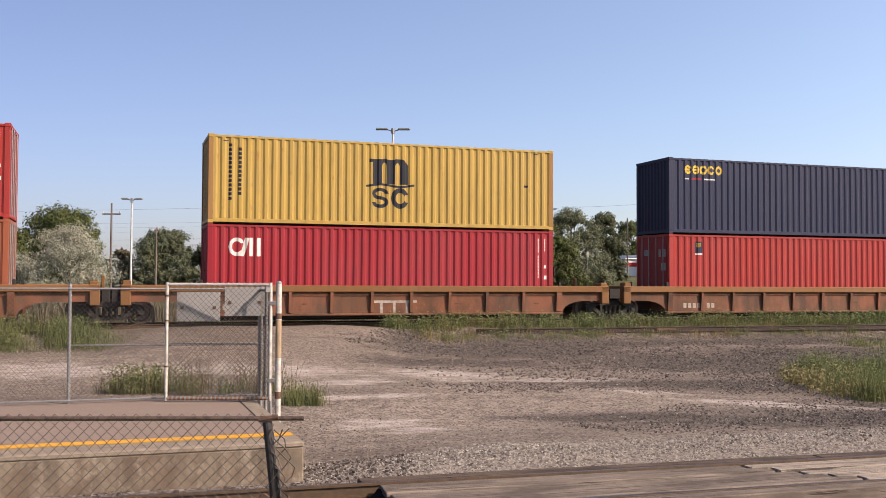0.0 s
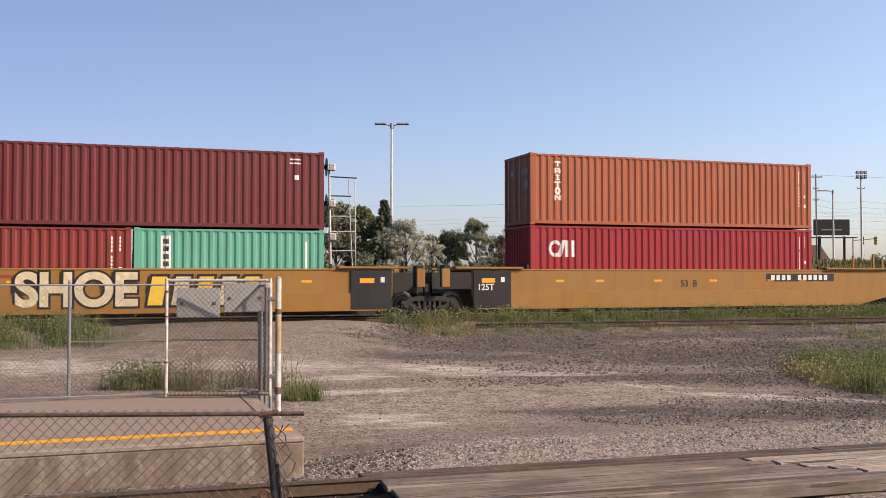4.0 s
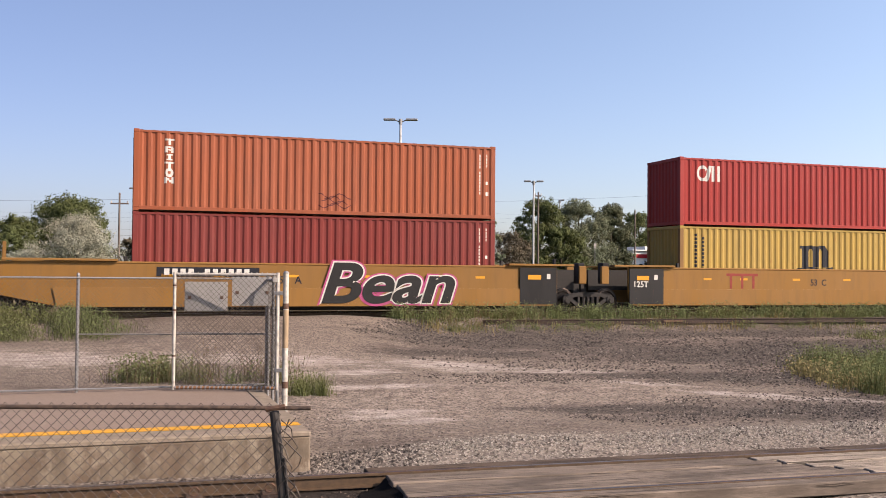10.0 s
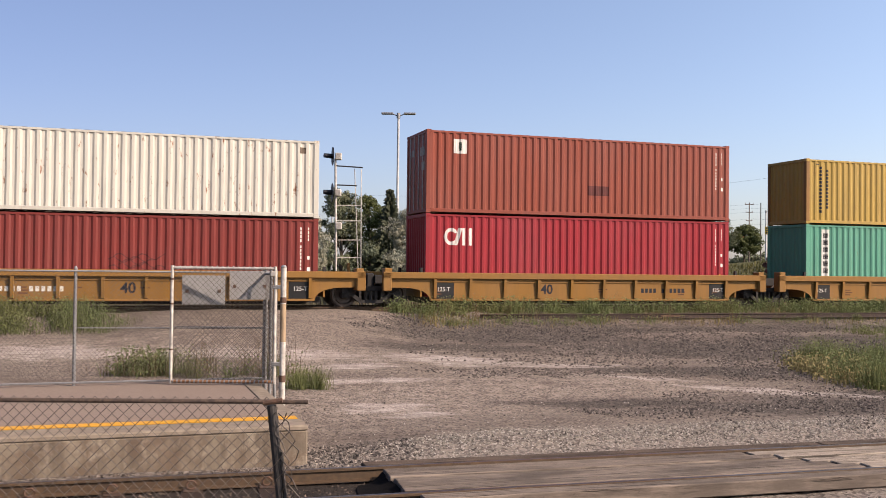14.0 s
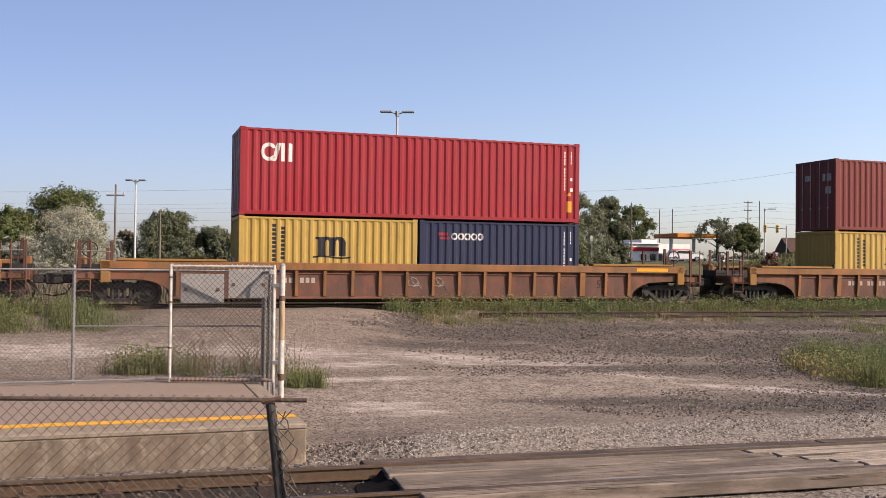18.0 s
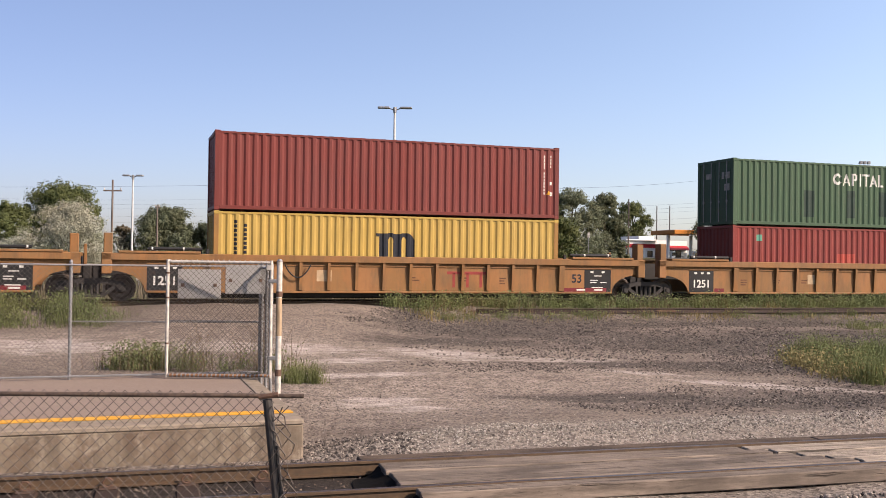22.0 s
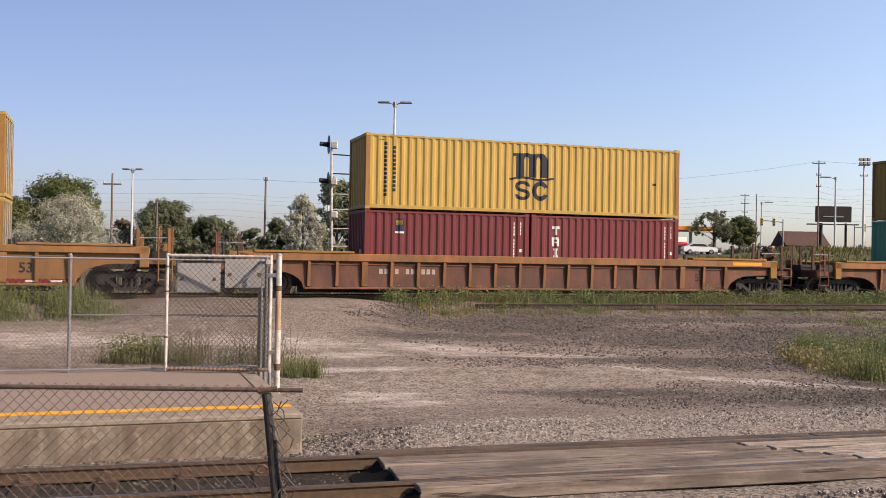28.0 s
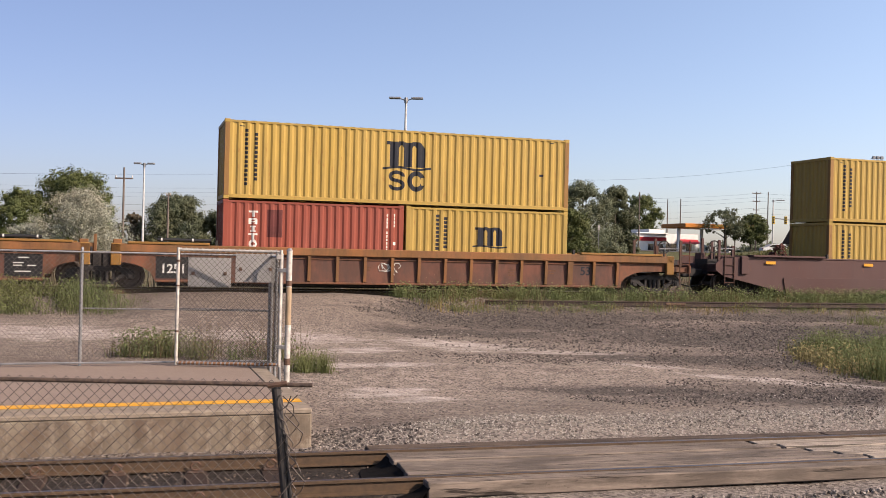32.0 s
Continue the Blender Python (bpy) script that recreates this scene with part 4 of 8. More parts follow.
    def cells(scale, dark, light):
        v = nd.new("ShaderNodeTexVoronoi")
        v.inputs["Scale"].default_value = scale
        lk.new(flat, v.inputs[0])
        bw = nd.new("ShaderNodeSeparateColor")
        lk.new(v.outputs["Color"], bw.inputs[0])
        return mix(nd, lk, bw.outputs[0], dark, light), v, bw.outputs[1]

    cell, vo, pick = cells(24, (0.055, 0.047, 0.040), (0.46, 0.40, 0.34))
    fine, vo2, pick2 = cells(26, (0.022, 0.019, 0.017), (0.20, 0.168, 0.145))
    # a few pebbles all over, dark gravel in patches, pale dried clay in others
    few = nd.new("ShaderNodeMapRange")
    few.inputs[1].default_value, few.inputs[2].default_value = 0.62, 0.68
    lk.new(pick2, few.inputs[0])
    col = mix(nd, lk, times(few.outputs[0], 0.7), dirt, fine)
    dark = most([patch(4.0, 32.2, 7.0, 1.3, 0.317, 0.6), patch(14.0, 35.4, 8.0, 1.3, 0.317, 0.6), patch(8.2, 27.6, 6.0, 2.6, -0.15, 0.7), patch(2.4, 29.6, 4.4, 1.7, 0.1, 0.7), patch(13.0, 30.0, 5.4, 3.0, 0.2, 0.7), patch(7.4, 18.5, 3.6, 1.4, 0.22, 0.9),
                 patch(0.6, 27.0, 3.0, 1.0, 0.05, 0.7), patch(7.0, 23.2, 3.0, 0.8, 0.0, 0.7), patch(3.6, 18.8, 2.4, 0.5, 0.1, 0.8), patch(-0.9, 31.2, 1.0, 1.3, 0.0), patch(9.0, 20.5, 1.0, 0.5, 0.3), patch(4.4, 23.2, 1.8, 0.45, 0.0)])
    col = mix(nd, lk, times(dark, 0.88), col, fine)
    pale = most([patch(-1.5, 20.7, 1.4, 0.42, 0.28, 0.5), patch(0.2, 24.4, 1.9, 1.0, -0.45, 0.6), patch(2.9, 23.75, 1.5, 0.40, 0.15, 0.6), patch(6.7, 20.55, 2.0, 0.42, -0.33, 0.45), patch(8.6, 20.2, 0.9, 0.22, -0.3, 0.4),
                 patch(-1.0, 17.7, 0.9, 0.5, 0.5, 0.7), patch(-0.3, 17.0, 0.7, 0.35, 0.3, 0.7), patch(-2.2, 22.6, 1.2, 0.5, 0.2, 0.7), patch(-4.6, 24.5, 2.6, 1.1, 0.0, 0.7), patch(-9.5, 24.0, 3.0, 1.2, 0.0, 0.7), patch(4.6, 22.0, 1.0, 0.3, -0.2, 0.6)])
    spk, _ = noise_of(tilted(0.1, (0.55, 1.2, 1)), 3.4, 10, 0.40, 0.66, 0.85)
    col = mix(nd, lk, times(times(pale, spk), 0.92), col, (0.86, 0.77, 0.70))
    # crushed stone beside the near track
    belt = band(near, 1, w0 - 30, w0 - 29, w0 + 2.5, w0 + 3.2)
    lime, _ = noise_of(flat, 1.6, 5, 0.42, 0.62, 0.7)
    col = mix(nd, lk, times(belt, 0.9), col, mix(nd, lk, times(lime, 0.35), cell, (0.46, 0.38, 0.33)))
    # oily dark bed between the rails
    bed = band(near, 1, w0 - 1.9, w0 - 1.5, w0 + 1.35, w0 + 1.7)
    sxn = nd.new("ShaderNodeSeparateXYZ")
    lk.new(near, sxn.inputs[0])
    sect = band(near, 0, -999, -998, NDIR.dot(N_MID) + 0.1, NDIR.dot(N_MID) + 0.5)
    col = mix(nd, lk, times(times(bed, sect), 0.92), col, mix(nd, lk, s2, (0.034, 0.025, 0.019), (0.013, 0.010, 0.008)))
    # turf beyond the far track
    far = tilted(A_FAR, (1, 1, 1))
    turf = band(far, 1, D_FAR + 2.5, D_FAR + 4.5, 99999, 100000)
    tf, _ = noise_of(flat, 0.4, 5, 0.3, 0.7)
    tcol = mix(nd, lk, tf, (0.085, 0.10, 0.035), (0.16, 0.14, 0.065))
    col = mix(nd, lk, turf, col, tcol)
    col = mix(nd, lk, 1.0, col, (0.515, 0.515, 0.515), "MULTIPLY")
    lk.new(col, b.inputs["Base Color"])
    b.inputs["Roughness"].default_value = 0.95
    b.inputs["Specular IOR Level"].default_value = 0.15
    hs = nd.new("ShaderNodeMath")
    hs.operation = "ADD"
    lk.new(times(vo.outputs["Distance"], 0.6), hs.inputs[0])
    lk.new(n2, hs.inputs[1])
    big, nb = noise_of(flat, 5, 7, 0.3, 0.7, 0.75)
    ad2 = nd.new("ShaderNodeMath")
    ad2.operation = "MULTIPLY_ADD"
    ad2.inputs[1].default_value = 3.0
    lk.new(nb, ad2.inputs[0])
    lk.new(hs.outputs[0], ad2.inputs[2])
    bump(nd, lk, b, ad2.outputs[0], 0.75, 0.04)
    return m


solid("ground", ground_sheet(), ground_material(), "bare dirt and gravel yard between the tracks, with pale dried streaks", "ground", kind="structure", flat=False)

STONE = plain("crushed_stone", (0.30, 0.26, 0.235), 0.9, 0, 0.35, 20, 0.3)
_, nd, lk, b_ = STONE, STONE.node_tree.nodes, STONE.node_tree.links, STONE.node_tree.nodes["Principled BSDF"]
gi = nd.new("ShaderNodeNewGeometry")
lk.new(mix(nd, lk, gi.outputs["Random Per Island"], (0.045, 0.040, 0.035), (0.30, 0.265, 0.225)), b_.inputs["Base Color"])


def stone_kind(name, dark, light):
    m = plain(name, light, 0.9, 0, 0.35, 20, 0.3)
    n_, l_ = m.node_tree.nodes, m.node_tree.links
    g_ = n_.new("ShaderNodeNewGeometry")
    l_.new(mix(n_, l_, g_.outputs["Random Per Island"], dark, tuple(v * TONE for v in light)), n_["Principled BSDF"].inputs["Base Color"])
    return m


def stones(count, spot, size):
    mb = MB()
    for _ in range(count):
        x, y, z = spot()
        r = size * random.uniform(0.5, 1.4)
        n = len(mb.v)
        rot = Euler((random.random() * 6, random.random() * 6, random.random() * 6)).to_matrix()
        for q in ((1, 0, 0), (-1, 0.1, 0), (0.1, 1, 0), (0, -1, 0.1), (0, 0.1, 0.8), (0.1, 0, -0.8)):
            p = rot @ Vector(q) * r * random.uniform(0.7, 1.1)
            mb.v.append((x + p.x, y + p.y, z + p.z))
        for f in ((0, 2, 4), (2, 1, 4), (1, 3, 4), (3, 0, 4), (2, 0, 5), (1, 2, 5), (3, 1, 5), (0, 3, 5)):
            mb.f.append(tuple(n + i for i in f))
    return mb


def on_near(s0, s1, o0, o1, lift=0.0):
    def spot():
        p = near_point(random.uniform(s0, s1), random.uniform(o0, o1))
        return p.x, p.y, ground_z(p.x, p.y) + lift
    return spot


BED_STONE = stone_kind("oily_ballast", (0.010, 0.008, 0.006), (0.21, 0.16, 0.125))
DARK_STONE = stone_kind("dark_gravel", (0.020, 0.0175, 0.016), (0.225, 0.19, 0.165))
solid("ballast_stones", stones(3000, on_near(-9, 0.3, -1.6, 1.6, -0.012), 0.030), BED_STONE, "oily dark ballast stones between the rails", "ballast", kind="stuff")
PALE_STONE = stone_kind("pale_limestone", (0.11, 0.10, 0.088), (0.62, 0.57, 0.50))
solid("ballast_stones", stones(9000, on_near(-0.3, 18, 1.62, 2.95, -0.004), 0.021), STONE, "grey crushed stone heaped beside the timber crossing", "ballast", kind="stuff")
solid("ballast_stones", stones(6500, on_near(0.8, 18, 1.75, 2.8), 0.018), PALE_STONE, "pale limestone chips beside the timber crossing", "ballast", kind="stuff")
solid("ballast_stones", stones(2600, on_near(0.2, 9, -3.4, -1.5, 0.01), 0.026), STONE, "coarse grey gravel in front of the crossing", "ballast", kind="stuff")
solid("ballast_stones", stones(900, on_near(0.2, 9, -3.4, -1.5, 0.014), 0.028), DARK_STONE, "dark stones in the gravel before the crossing", "ballast", kind="stuff")


def on_patch(cx, cy, rx, ry, turn, lift=0.0):
    """Spots in an oval, thinning out unevenly towards its rim."""
    def spot():
        while True:
            g, r = random.random() * 6.2832, random.random() ** 0.5 * 1.35
            u, v = math.cos(g) * rx * r, math.sin(g) * ry * r
            x, y = cx + u * math.cos(turn) - v * math.sin(turn), cy + u * math.sin(turn) + v * math.cos(turn)
            keep = 1.15 - r * 0.7 + 0.75 * noise.noise((x * 0.9, y * 1.1, cx))
            if random.random() < keep:
                return x, y, ground_z(x, y) + lift
    return spot


for cx, cy, rx, ry, turn, n, size in ((7.2, 18.7, 3.8, 1.7, 0.26, 3600, 0.021), (4.5, 32.5, 6.0, 1.0, 0.317, 2600, 0.026), (14.0, 35.2, 7.0, 1.0, 0.317, 1800, 0.026), (6.5, 27.0, 5.6, 2.6, 0.2, 5200, 0.026), (-0.6, 31.0, 1.2, 1.7, 0.0, 1100, 0.030), (3.2, 30.6, 4.6, 1.5, 0.25, 3000, 0.028), (11.5, 29.5, 4.2, 3.0, 0.3, 3000, 0.030), (8.0, 23.2, 2.6, 1.1, 0.0, 1500, 0.023), (2.4, 22.3, 2.8, 0.7, 0.1, 1000, 0.022), (8.6, 18.6, 2.2, 0.8, 0.2, 900, 0.024)):
    solid("dark_gravel", stones(n, on_patch(cx, cy, rx, ry, turn), size * 1.3), DARK_STONE, "patch of dark loose gravel on the yard", "gravel", kind="stuff")
solid("loose_stones", stones(4200, on_near(-1.0, 26, 3.0, 15, 0.0), 0.021), STONE, "scattered small stones on the dirt yard", "stones", kind="stuff")
solid("loose_stones", stones(1600, on_near(-1.0, 22, 3.0, 15, 0.0), 0.019), PALE_STONE, "scattered pale chips on the dirt yard", "stones", kind="stuff")
solid("ballast_stones", stones(1900, on_near(-9.0, 0.4, 1.15, 1.90, -0.004), 0.024), BED_STONE, "dark ballast stones along the platform's foot", "ballast", kind="stuff")
solid("ballast_stones", stones(900, on_near(-0.5, 1.3, 1.7, 3.0, 0.0), 0.030), DARK_STONE, "dark ballast stones heaped at the platform's corner", "ballast", kind="stuff")

# ---- near track ----
def rail_profile():
    return [(-0.066, -0.17), (0.066, -0.17), (0.066, -0.158), (0.012, -0.14), (0.009, -0.045), (0.036, -0.032), (0.036, -0.006), (0.028, 0.0), (-0.028, 0.0), (-0.036, -0.006), (-0.036, -0.032), (-0.009, -0.045), (-0.012, -0.14), (-0.066, -0.158)]


def rail_thing(label, base, a, b, off, line, top_mat=RAIL_TOP):
    m = Matrix.Translation(line(0, off)) @ Matrix.Rotation(base, 4, "Z")
    r = thing("rail", m, label, "rail", "rails", "structure")
    part("rail_body", MB().prism(rail_profile(), "x", a, b), RAIL_SIDE, r)
    part("running_surface", MB().box(a, b, -0.027, 0.027, -0.002, 0.003), top_mat, r, "worn steel running surface")
    return r


rail_thing("rusty steel rail of the near track, partly sunk in a timber crossing", A_NEAR, -40, 60, 0.753, near_point)
rail_thing("rusty steel rail of the near track, partly sunk in a timber crossing", A_NEAR, -40, 60, -0.753, near_point)
rail_thing("rusty rail of the far main track under the train", A_FAR, -400, 640, -0.753, far_point, RAIL_TOP)
rail_thing("rusty rail of the far main track under the train", A_FAR, -400, 640, 0.753, far_point, RAIL_TOP)

PLATE_RUST = plain("dark_rusty_plate", (0.10, 0.055, 0.034), 0.8, 0.2, 0.4, 20)
TIE = plain("brown_tie", (0.050, 0.031, 0.021), 0.85, 0, 0.25, 9)
NTURN = Matrix.Rotation(A_NEAR, 4, "Z")
tie = thing("railway_tie", Matrix.Translation(near_point(-1.0, 0, -0.17)) @ NTURN, "brown weathered railway tie bedded in ballast", "railway tie", "ties of the near track")
part("tie_block", MB().cbox(-0.14, 0.14, -1.27, 1.27, -0.20, 0.0, 0.02), TIE, tie)
for o in (-0.753, 0.753):
    part("tie_plate", MB().cbox(-0.10, 0.10, o - 0.19, o + 0.19, 0.0, 0.014, 0.005), PLATE_RUST, tie)
    for s in (-1, 1):
        clip = MB()
        clip.tube([(math.cos(math.pi * (0.1 + 0.28 * i)) * 0.06, 0.03 * i / 7, 0.07 + math.sin(math.pi * (0.1 + 0.28 * i)) * 0.055) for i in range(8)], 0.014, 6)
        part("spring_clip", clip, RUSTY, tie, "rusty spring clip", at=pose(0, o + s * 0.115, 0))
for i in range(1, 18):
    copy_thing(tie, Matrix.Translation(near_point(-1.0 - 0.90 * i, 0, -0.17)) @ NTURN)
# timber crossing: planks end to end between and outside the rails
def plank_wood(name, col):
    """Split grey timber: long grain, dark cracks, greasy stains."""
    col = tuple(v * TONE for v in col)
    m, nd, lk, b = nodes_of(name)
    f1, n1 = tex(nd, lk, 9, 9, (0.13, 4.0, 1), 0.38, 0.62, rough=0.75)
    c = mix(nd, lk, f1, tuple(v * 0.55 for v in col), tuple(v * 1.32 for v in col))
    f2, n2 = tex(nd, lk, 5.5, 6, (0.09, 5.5, 1), 0.555, 0.60, rough=0.6)
    c = mix(nd, lk, scaled(nd, lk, f2, 0.95), c, tuple(v * 0.14 for v in col))
    f3, n3 = tex(nd, lk, 1.1, 5, (0.6, 1.6, 1), 0.45, 0.66)
    c = mix(nd, lk, scaled(nd, lk, f3, 0.85), c, tuple(v * 0.40 for v in col))
    f4, n4 = tex(nd, lk, 26, 4, (0.5, 1, 1), 0.66, 0.72)
    c = mix(nd, lk, scaled(nd, lk, f4, 0.6), c, tuple(v * 0.25 for v in col))
    lk.new(c, b.inputs["Base Color"])
    b.inputs["Roughness"].default_value = 0.92
    b.inputs["Specular IOR Level"].default_value = 0.2
    ad = nd.new("ShaderNodeMath")
    ad.operation = "SUBTRACT"
    lk.new(n1, ad.inputs[0])
    lk.new(f2, ad.inputs[1])
    bump(nd, lk, b, ad.outputs[0], 0.7, 0.015)
    return m


PLANK = plank_wood("weathered_plank", (0.25, 0.202, 0.163))
PLANK_PALE = plank_wood("sun_bleached_plank", (0.45, 0.38, 0.305))
PLANK_DARK = plank_wood("worn_dark_plank", (0.135, 0.098, 0.072))
deck = thing("timber_crossing", Matrix.Translation(near_point(0, 0, 0)) @ NTURN, "weathered grey timber level crossing laid between rusty rails", "level crossing")
edges = [-0.655, -0.40, -0.14, 0.13, 0.39, 0.655]
for i in range(5):
    for j, (a, b) in enumerate(((0.42 + 0.02 * (i % 3), 6.15), (6.19, 13.5), (13.54, 20.0))):
        c = -0.03 * (i - 2) if j == 1 else 0
        part("plank", MB().cbox(a + (0.26 * (2 - i) if j else 0), b + (0.26 * (2 - i) if j < 2 else 0) - 0.03, edges[i] + 0.012, edges[i + 1] - 0.012, -0.16, -0.003 - 0.008 * ((i * 7 + j * 3) % 3), 0.012), PLANK_PALE if j else PLANK, deck)
for o0, o1 in ((0.815, 1.10), (-1.06, -0.815)):
    for a, b in ((0.25 if o0 > 0 else 0.55, 7.1), (7.14, 14.2), (14.24, 20.0)):
        part("plank", MB().cbox(a, b, o0, o1, -0.18, -0.004, 0.014), PLANK_DARK if o0 > 0 else PLANK, deck)
# near-black colour that paints in the shade of the pit beyond the planks
PIT_BLACK = plain("pit_shade_black", (0.008, 0.007, 0.007), 1.0, 0, 0.3, 12, 0.5, 0.02)
PIT_BLACK.node_tree.nodes["Principled BSDF"].inputs["Specular IOR Level"].default_value = 0.08


def end_ramp(y0, y1, x0, x1, seed):
    """A sagging black pad that slopes down from the planks' ends to the ballast; its black paints in the shade of a
    pit.
    """
    random.seed(seed)
    mb, nx, ny = MB(), 8, 12
    for i in range(nx + 1):
        u = i / nx
        for j in range(ny + 1):
            v = j / ny
            bow = math.sin(math.pi * v) ** 0.5 if 0 < v < 1 else 0.0
            x = x1 - (x1 - x0) * u * (0.55 + 0.45 * bow)
            z = -0.05 - 0.125 * u * (2 - u) * (1.2 - 0.2 * bow) + random.uniform(-0.008, 0.008)
            mb.v.append((x, y0 + (y1 - y0) * v, z))
    for i in range(nx):
        for j in range(ny):
            a = i * (ny + 1) + j
            mb.f.append((a, a + 1, a + ny + 2, a + ny + 1))
    return mb


part("end_pad", end_ramp(-0.66, 0.66, 0.02, 0.44, 71), PIT_BLACK, deck, "black pad standing in for the shaded pit at the planks' ends", flat=False)
part("end_pad", end_ramp(-1.08, -0.82, 0.22, 0.57, 72), PIT_BLACK, deck, "black pad standing in for the shaded pit at the planks' ends", flat=False)

# ---- platform with its fence and open gate ----
HP = 0.36
def stained_concrete():
    m, nd, lk, b = nodes_of("stained_concrete")
    f1, n1 = tex(nd, lk, 2.4, 7, (1, 1, 0.8), 0.32, 0.70, rough=0.65)
    c = mix(nd, lk, f1, (0.072, 0.054, 0.037), (0.165, 0.136, 0.098))
    f2, n2 = tex(nd, lk, 2.6, 6, (1.6, 1.6, 0.22), 0.44, 0.62, rough=0.6)
    c = mix(nd, lk, scaled(nd, lk, f2, 0.6), c, (0.042, 0.027, 0.017))
    f5, n5 = tex(nd, lk, 1.3, 8, (1, 1, 1.6), 0.46, 0.60, rough=0.7)
    c = mix(nd, lk, scaled(nd, lk, f5, 0.55), c, (0.075, 0.046, 0.028))
    f3, n3 = tex(nd, lk, 3.4, 8, (1, 1, 0.7), 0.52, 0.66, rough=0.75)
    c = mix(nd, lk, scaled(nd, lk, f3, 0.6), c, (0.24, 0.205, 0.155))
    f6, n6 = tex(nd, lk, 26.0, 4, (1, 1, 1), 0.66, 0.72)
    c = mix(nd, lk, scaled(nd, lk, f6, 0.7), c, (0.035, 0.024, 0.016))
    lk.new(c, b.inputs["Base Color"])
    b.inputs["Roughness"].default_value = 0.92
    f4, n4 = tex(nd, lk, 40, 5)
    bump(nd, lk, b, n4, 0.35, 0.01)
    return m


CONCRETE = stained_concrete()
COPING = plain("pale_coping_concrete", (0.32, 0.262, 0.20), 0.9, 0, 0.22, 6, 0.3, 0.01, 6)
ASPHALT = plain("pinkish_asphalt", (0.30, 0.232, 0.188), 0.92, 0, 0.14, 30, 0.35, 0.008, 5)
LINE = plain("platform_yellow_line", (0.80, 0.40, 0.03), 0.6, 0, 0.12, 8)
PT = Matrix.Translation(plat_point(0, 0, 0)) @ Matrix.Rotation(A_PLAT, 4, "Z")
plat = thing("platform", PT, "low concrete station platform with a worn yellow edge line", "platform", kind="structure")
for i in range(9):
    a = -4.6 * (i + 1) + (0.0 if i else 0.0)
    part("edge_block", MB().cbox(a + 0.006, -4.6 * i - 0.006, 0.0, 0.55, -0.42, HP - 0.07, 0.025), CONCRETE, plat)
    part("coping", MB().cbox(a + 0.004, -4.6 * i - 0.004, -0.008, 0.553, HP - 0.085, HP, 0.022), COPING, plat, "paler worn coping")
part("end_block", MB().cbox(-0.30, -0.004, 0.56, 5.6, -0.42, HP - 0.004, 0.02), COPING, plat)
part("surface", MB().box(-42, -0.31, 0.56, 5.6, -0.42, HP - 0.006), ASPHALT, plat)
part("edge_line", MB().box(-42, -0.05, 0.57, 0.83, HP - 0.004, HP + 0.004), LINE, plat, "worn yellow edge line")


def chain_link(a, b, z0, z1, pitch, r):
    """Woven wire between x = a and b, as square rods bent in zigzags."""
    mb = MB()
    n = int((b - a) / pitch)
    rows = max(1, int((z1 - z0) / (pitch / 2)))
    dz = (z1 - z0) / rows
    for i in range(n + 1):
        for sgn in (1, -1):
            x = a + i * pitch
            pts = []
            for j in range(rows + 1):
                pts.append((x + (pitch / 2 if (j % 2) else 0) * sgn, 0.004 * sgn * (1 if j % 2 else -1), z0 + j * dz))
            for p, q in zip(pts, pts[1:]):
                if a <= p[0] <= b and a <= q[0] <= b:
                    mb.rod(p, q, r, k=3, caps=False)
    return mb


def fence_run(name, label, m, length, z0, z1, posts, pitch, r, post_mat, tube=0.024, sub=0.03, top=True):
    f = thing(name, m, label, "fence")
    part("wire_mesh", chain_link(0, length, z0 + 0.03, z1 + 0.02, pitch, r), WIRE, f, "woven wire mesh")
    if top:
        part("top_rail", MB().rod((0, 0, z1), (length, 0, z1), tube, k=8), post_mat, f)
    for x in posts:
        part("post", MB().rod((x, 0.03, z0 - 0.4), (x, 0.03, z1 + 0.05), sub, k=10).rod((x, 0.03, z1 + 0.05), (x, 0.03, z1 + 0.09), sub * 1.15, sub * 0.5, k=10), post_mat, f)
    return f


# fence at the platform's back
bf = plat_point(-26, 5.25, HP)
BACK = Matrix.Translation((bf.x, bf.y, HP)) @ Matrix.Rotation(A_PLAT, 4, "Z")
back = fence_run("chain_link_fence", "galvanised chain-link fence along the platform's back", BACK, 26.12, 0.06, 2.04, [22.76 - 3.3 * i for i in range(7)] + [26.12], 0.088, 0.0026, GALV, tube=0.017)
part("tension_bar", MB().rod((22.76, 0.02, 1.03), (26.12, 0.02, 0.99), 0.014, k=6), GALV, back)
part("bottom_rail", MB().rod((0, 0.0, 0.05), (26.1, 0.0, 0.05), 0.02, k=6), GALV, back)
SIGN = plain("grey_sign_back", (0.33, 0.325, 0.315), 0.6, 0.2, 0.1, 4)
for x0, x1, z0, z1 in ((24.60, 25.38, 1.44, 1.98), (25.46, 26.22, 1.53, 2.07)):
    sg = thing("sign_panel", BACK @ pose(0, -0.035, 0), "grey metal back of a sign wired to the fence", "sign", "signs on the fence")
    part("panel", MB().cbox(x0, x1, 0.0, 0.012, z0, z1, 0.004), SIGN, sg)
    for x in (x0 + 0.06, x1 - 0.14):
        part("bracket", MB().cbox(x, x + 0.06, -0.02, 0.0, (z0 + z1) / 2 - 0.05, (z0 + z1) / 2 + 0.01, 0.004), RUSTY, sg)
# end fence, edge-on from the yard, back along the platform's side
ef = plat_point(0.12, 5.25, HP)
END = Matrix.Translation((ef.x, ef.y, HP)) @ Matrix.Rotation(A_PLAT + radians(-84), 4, "Z")
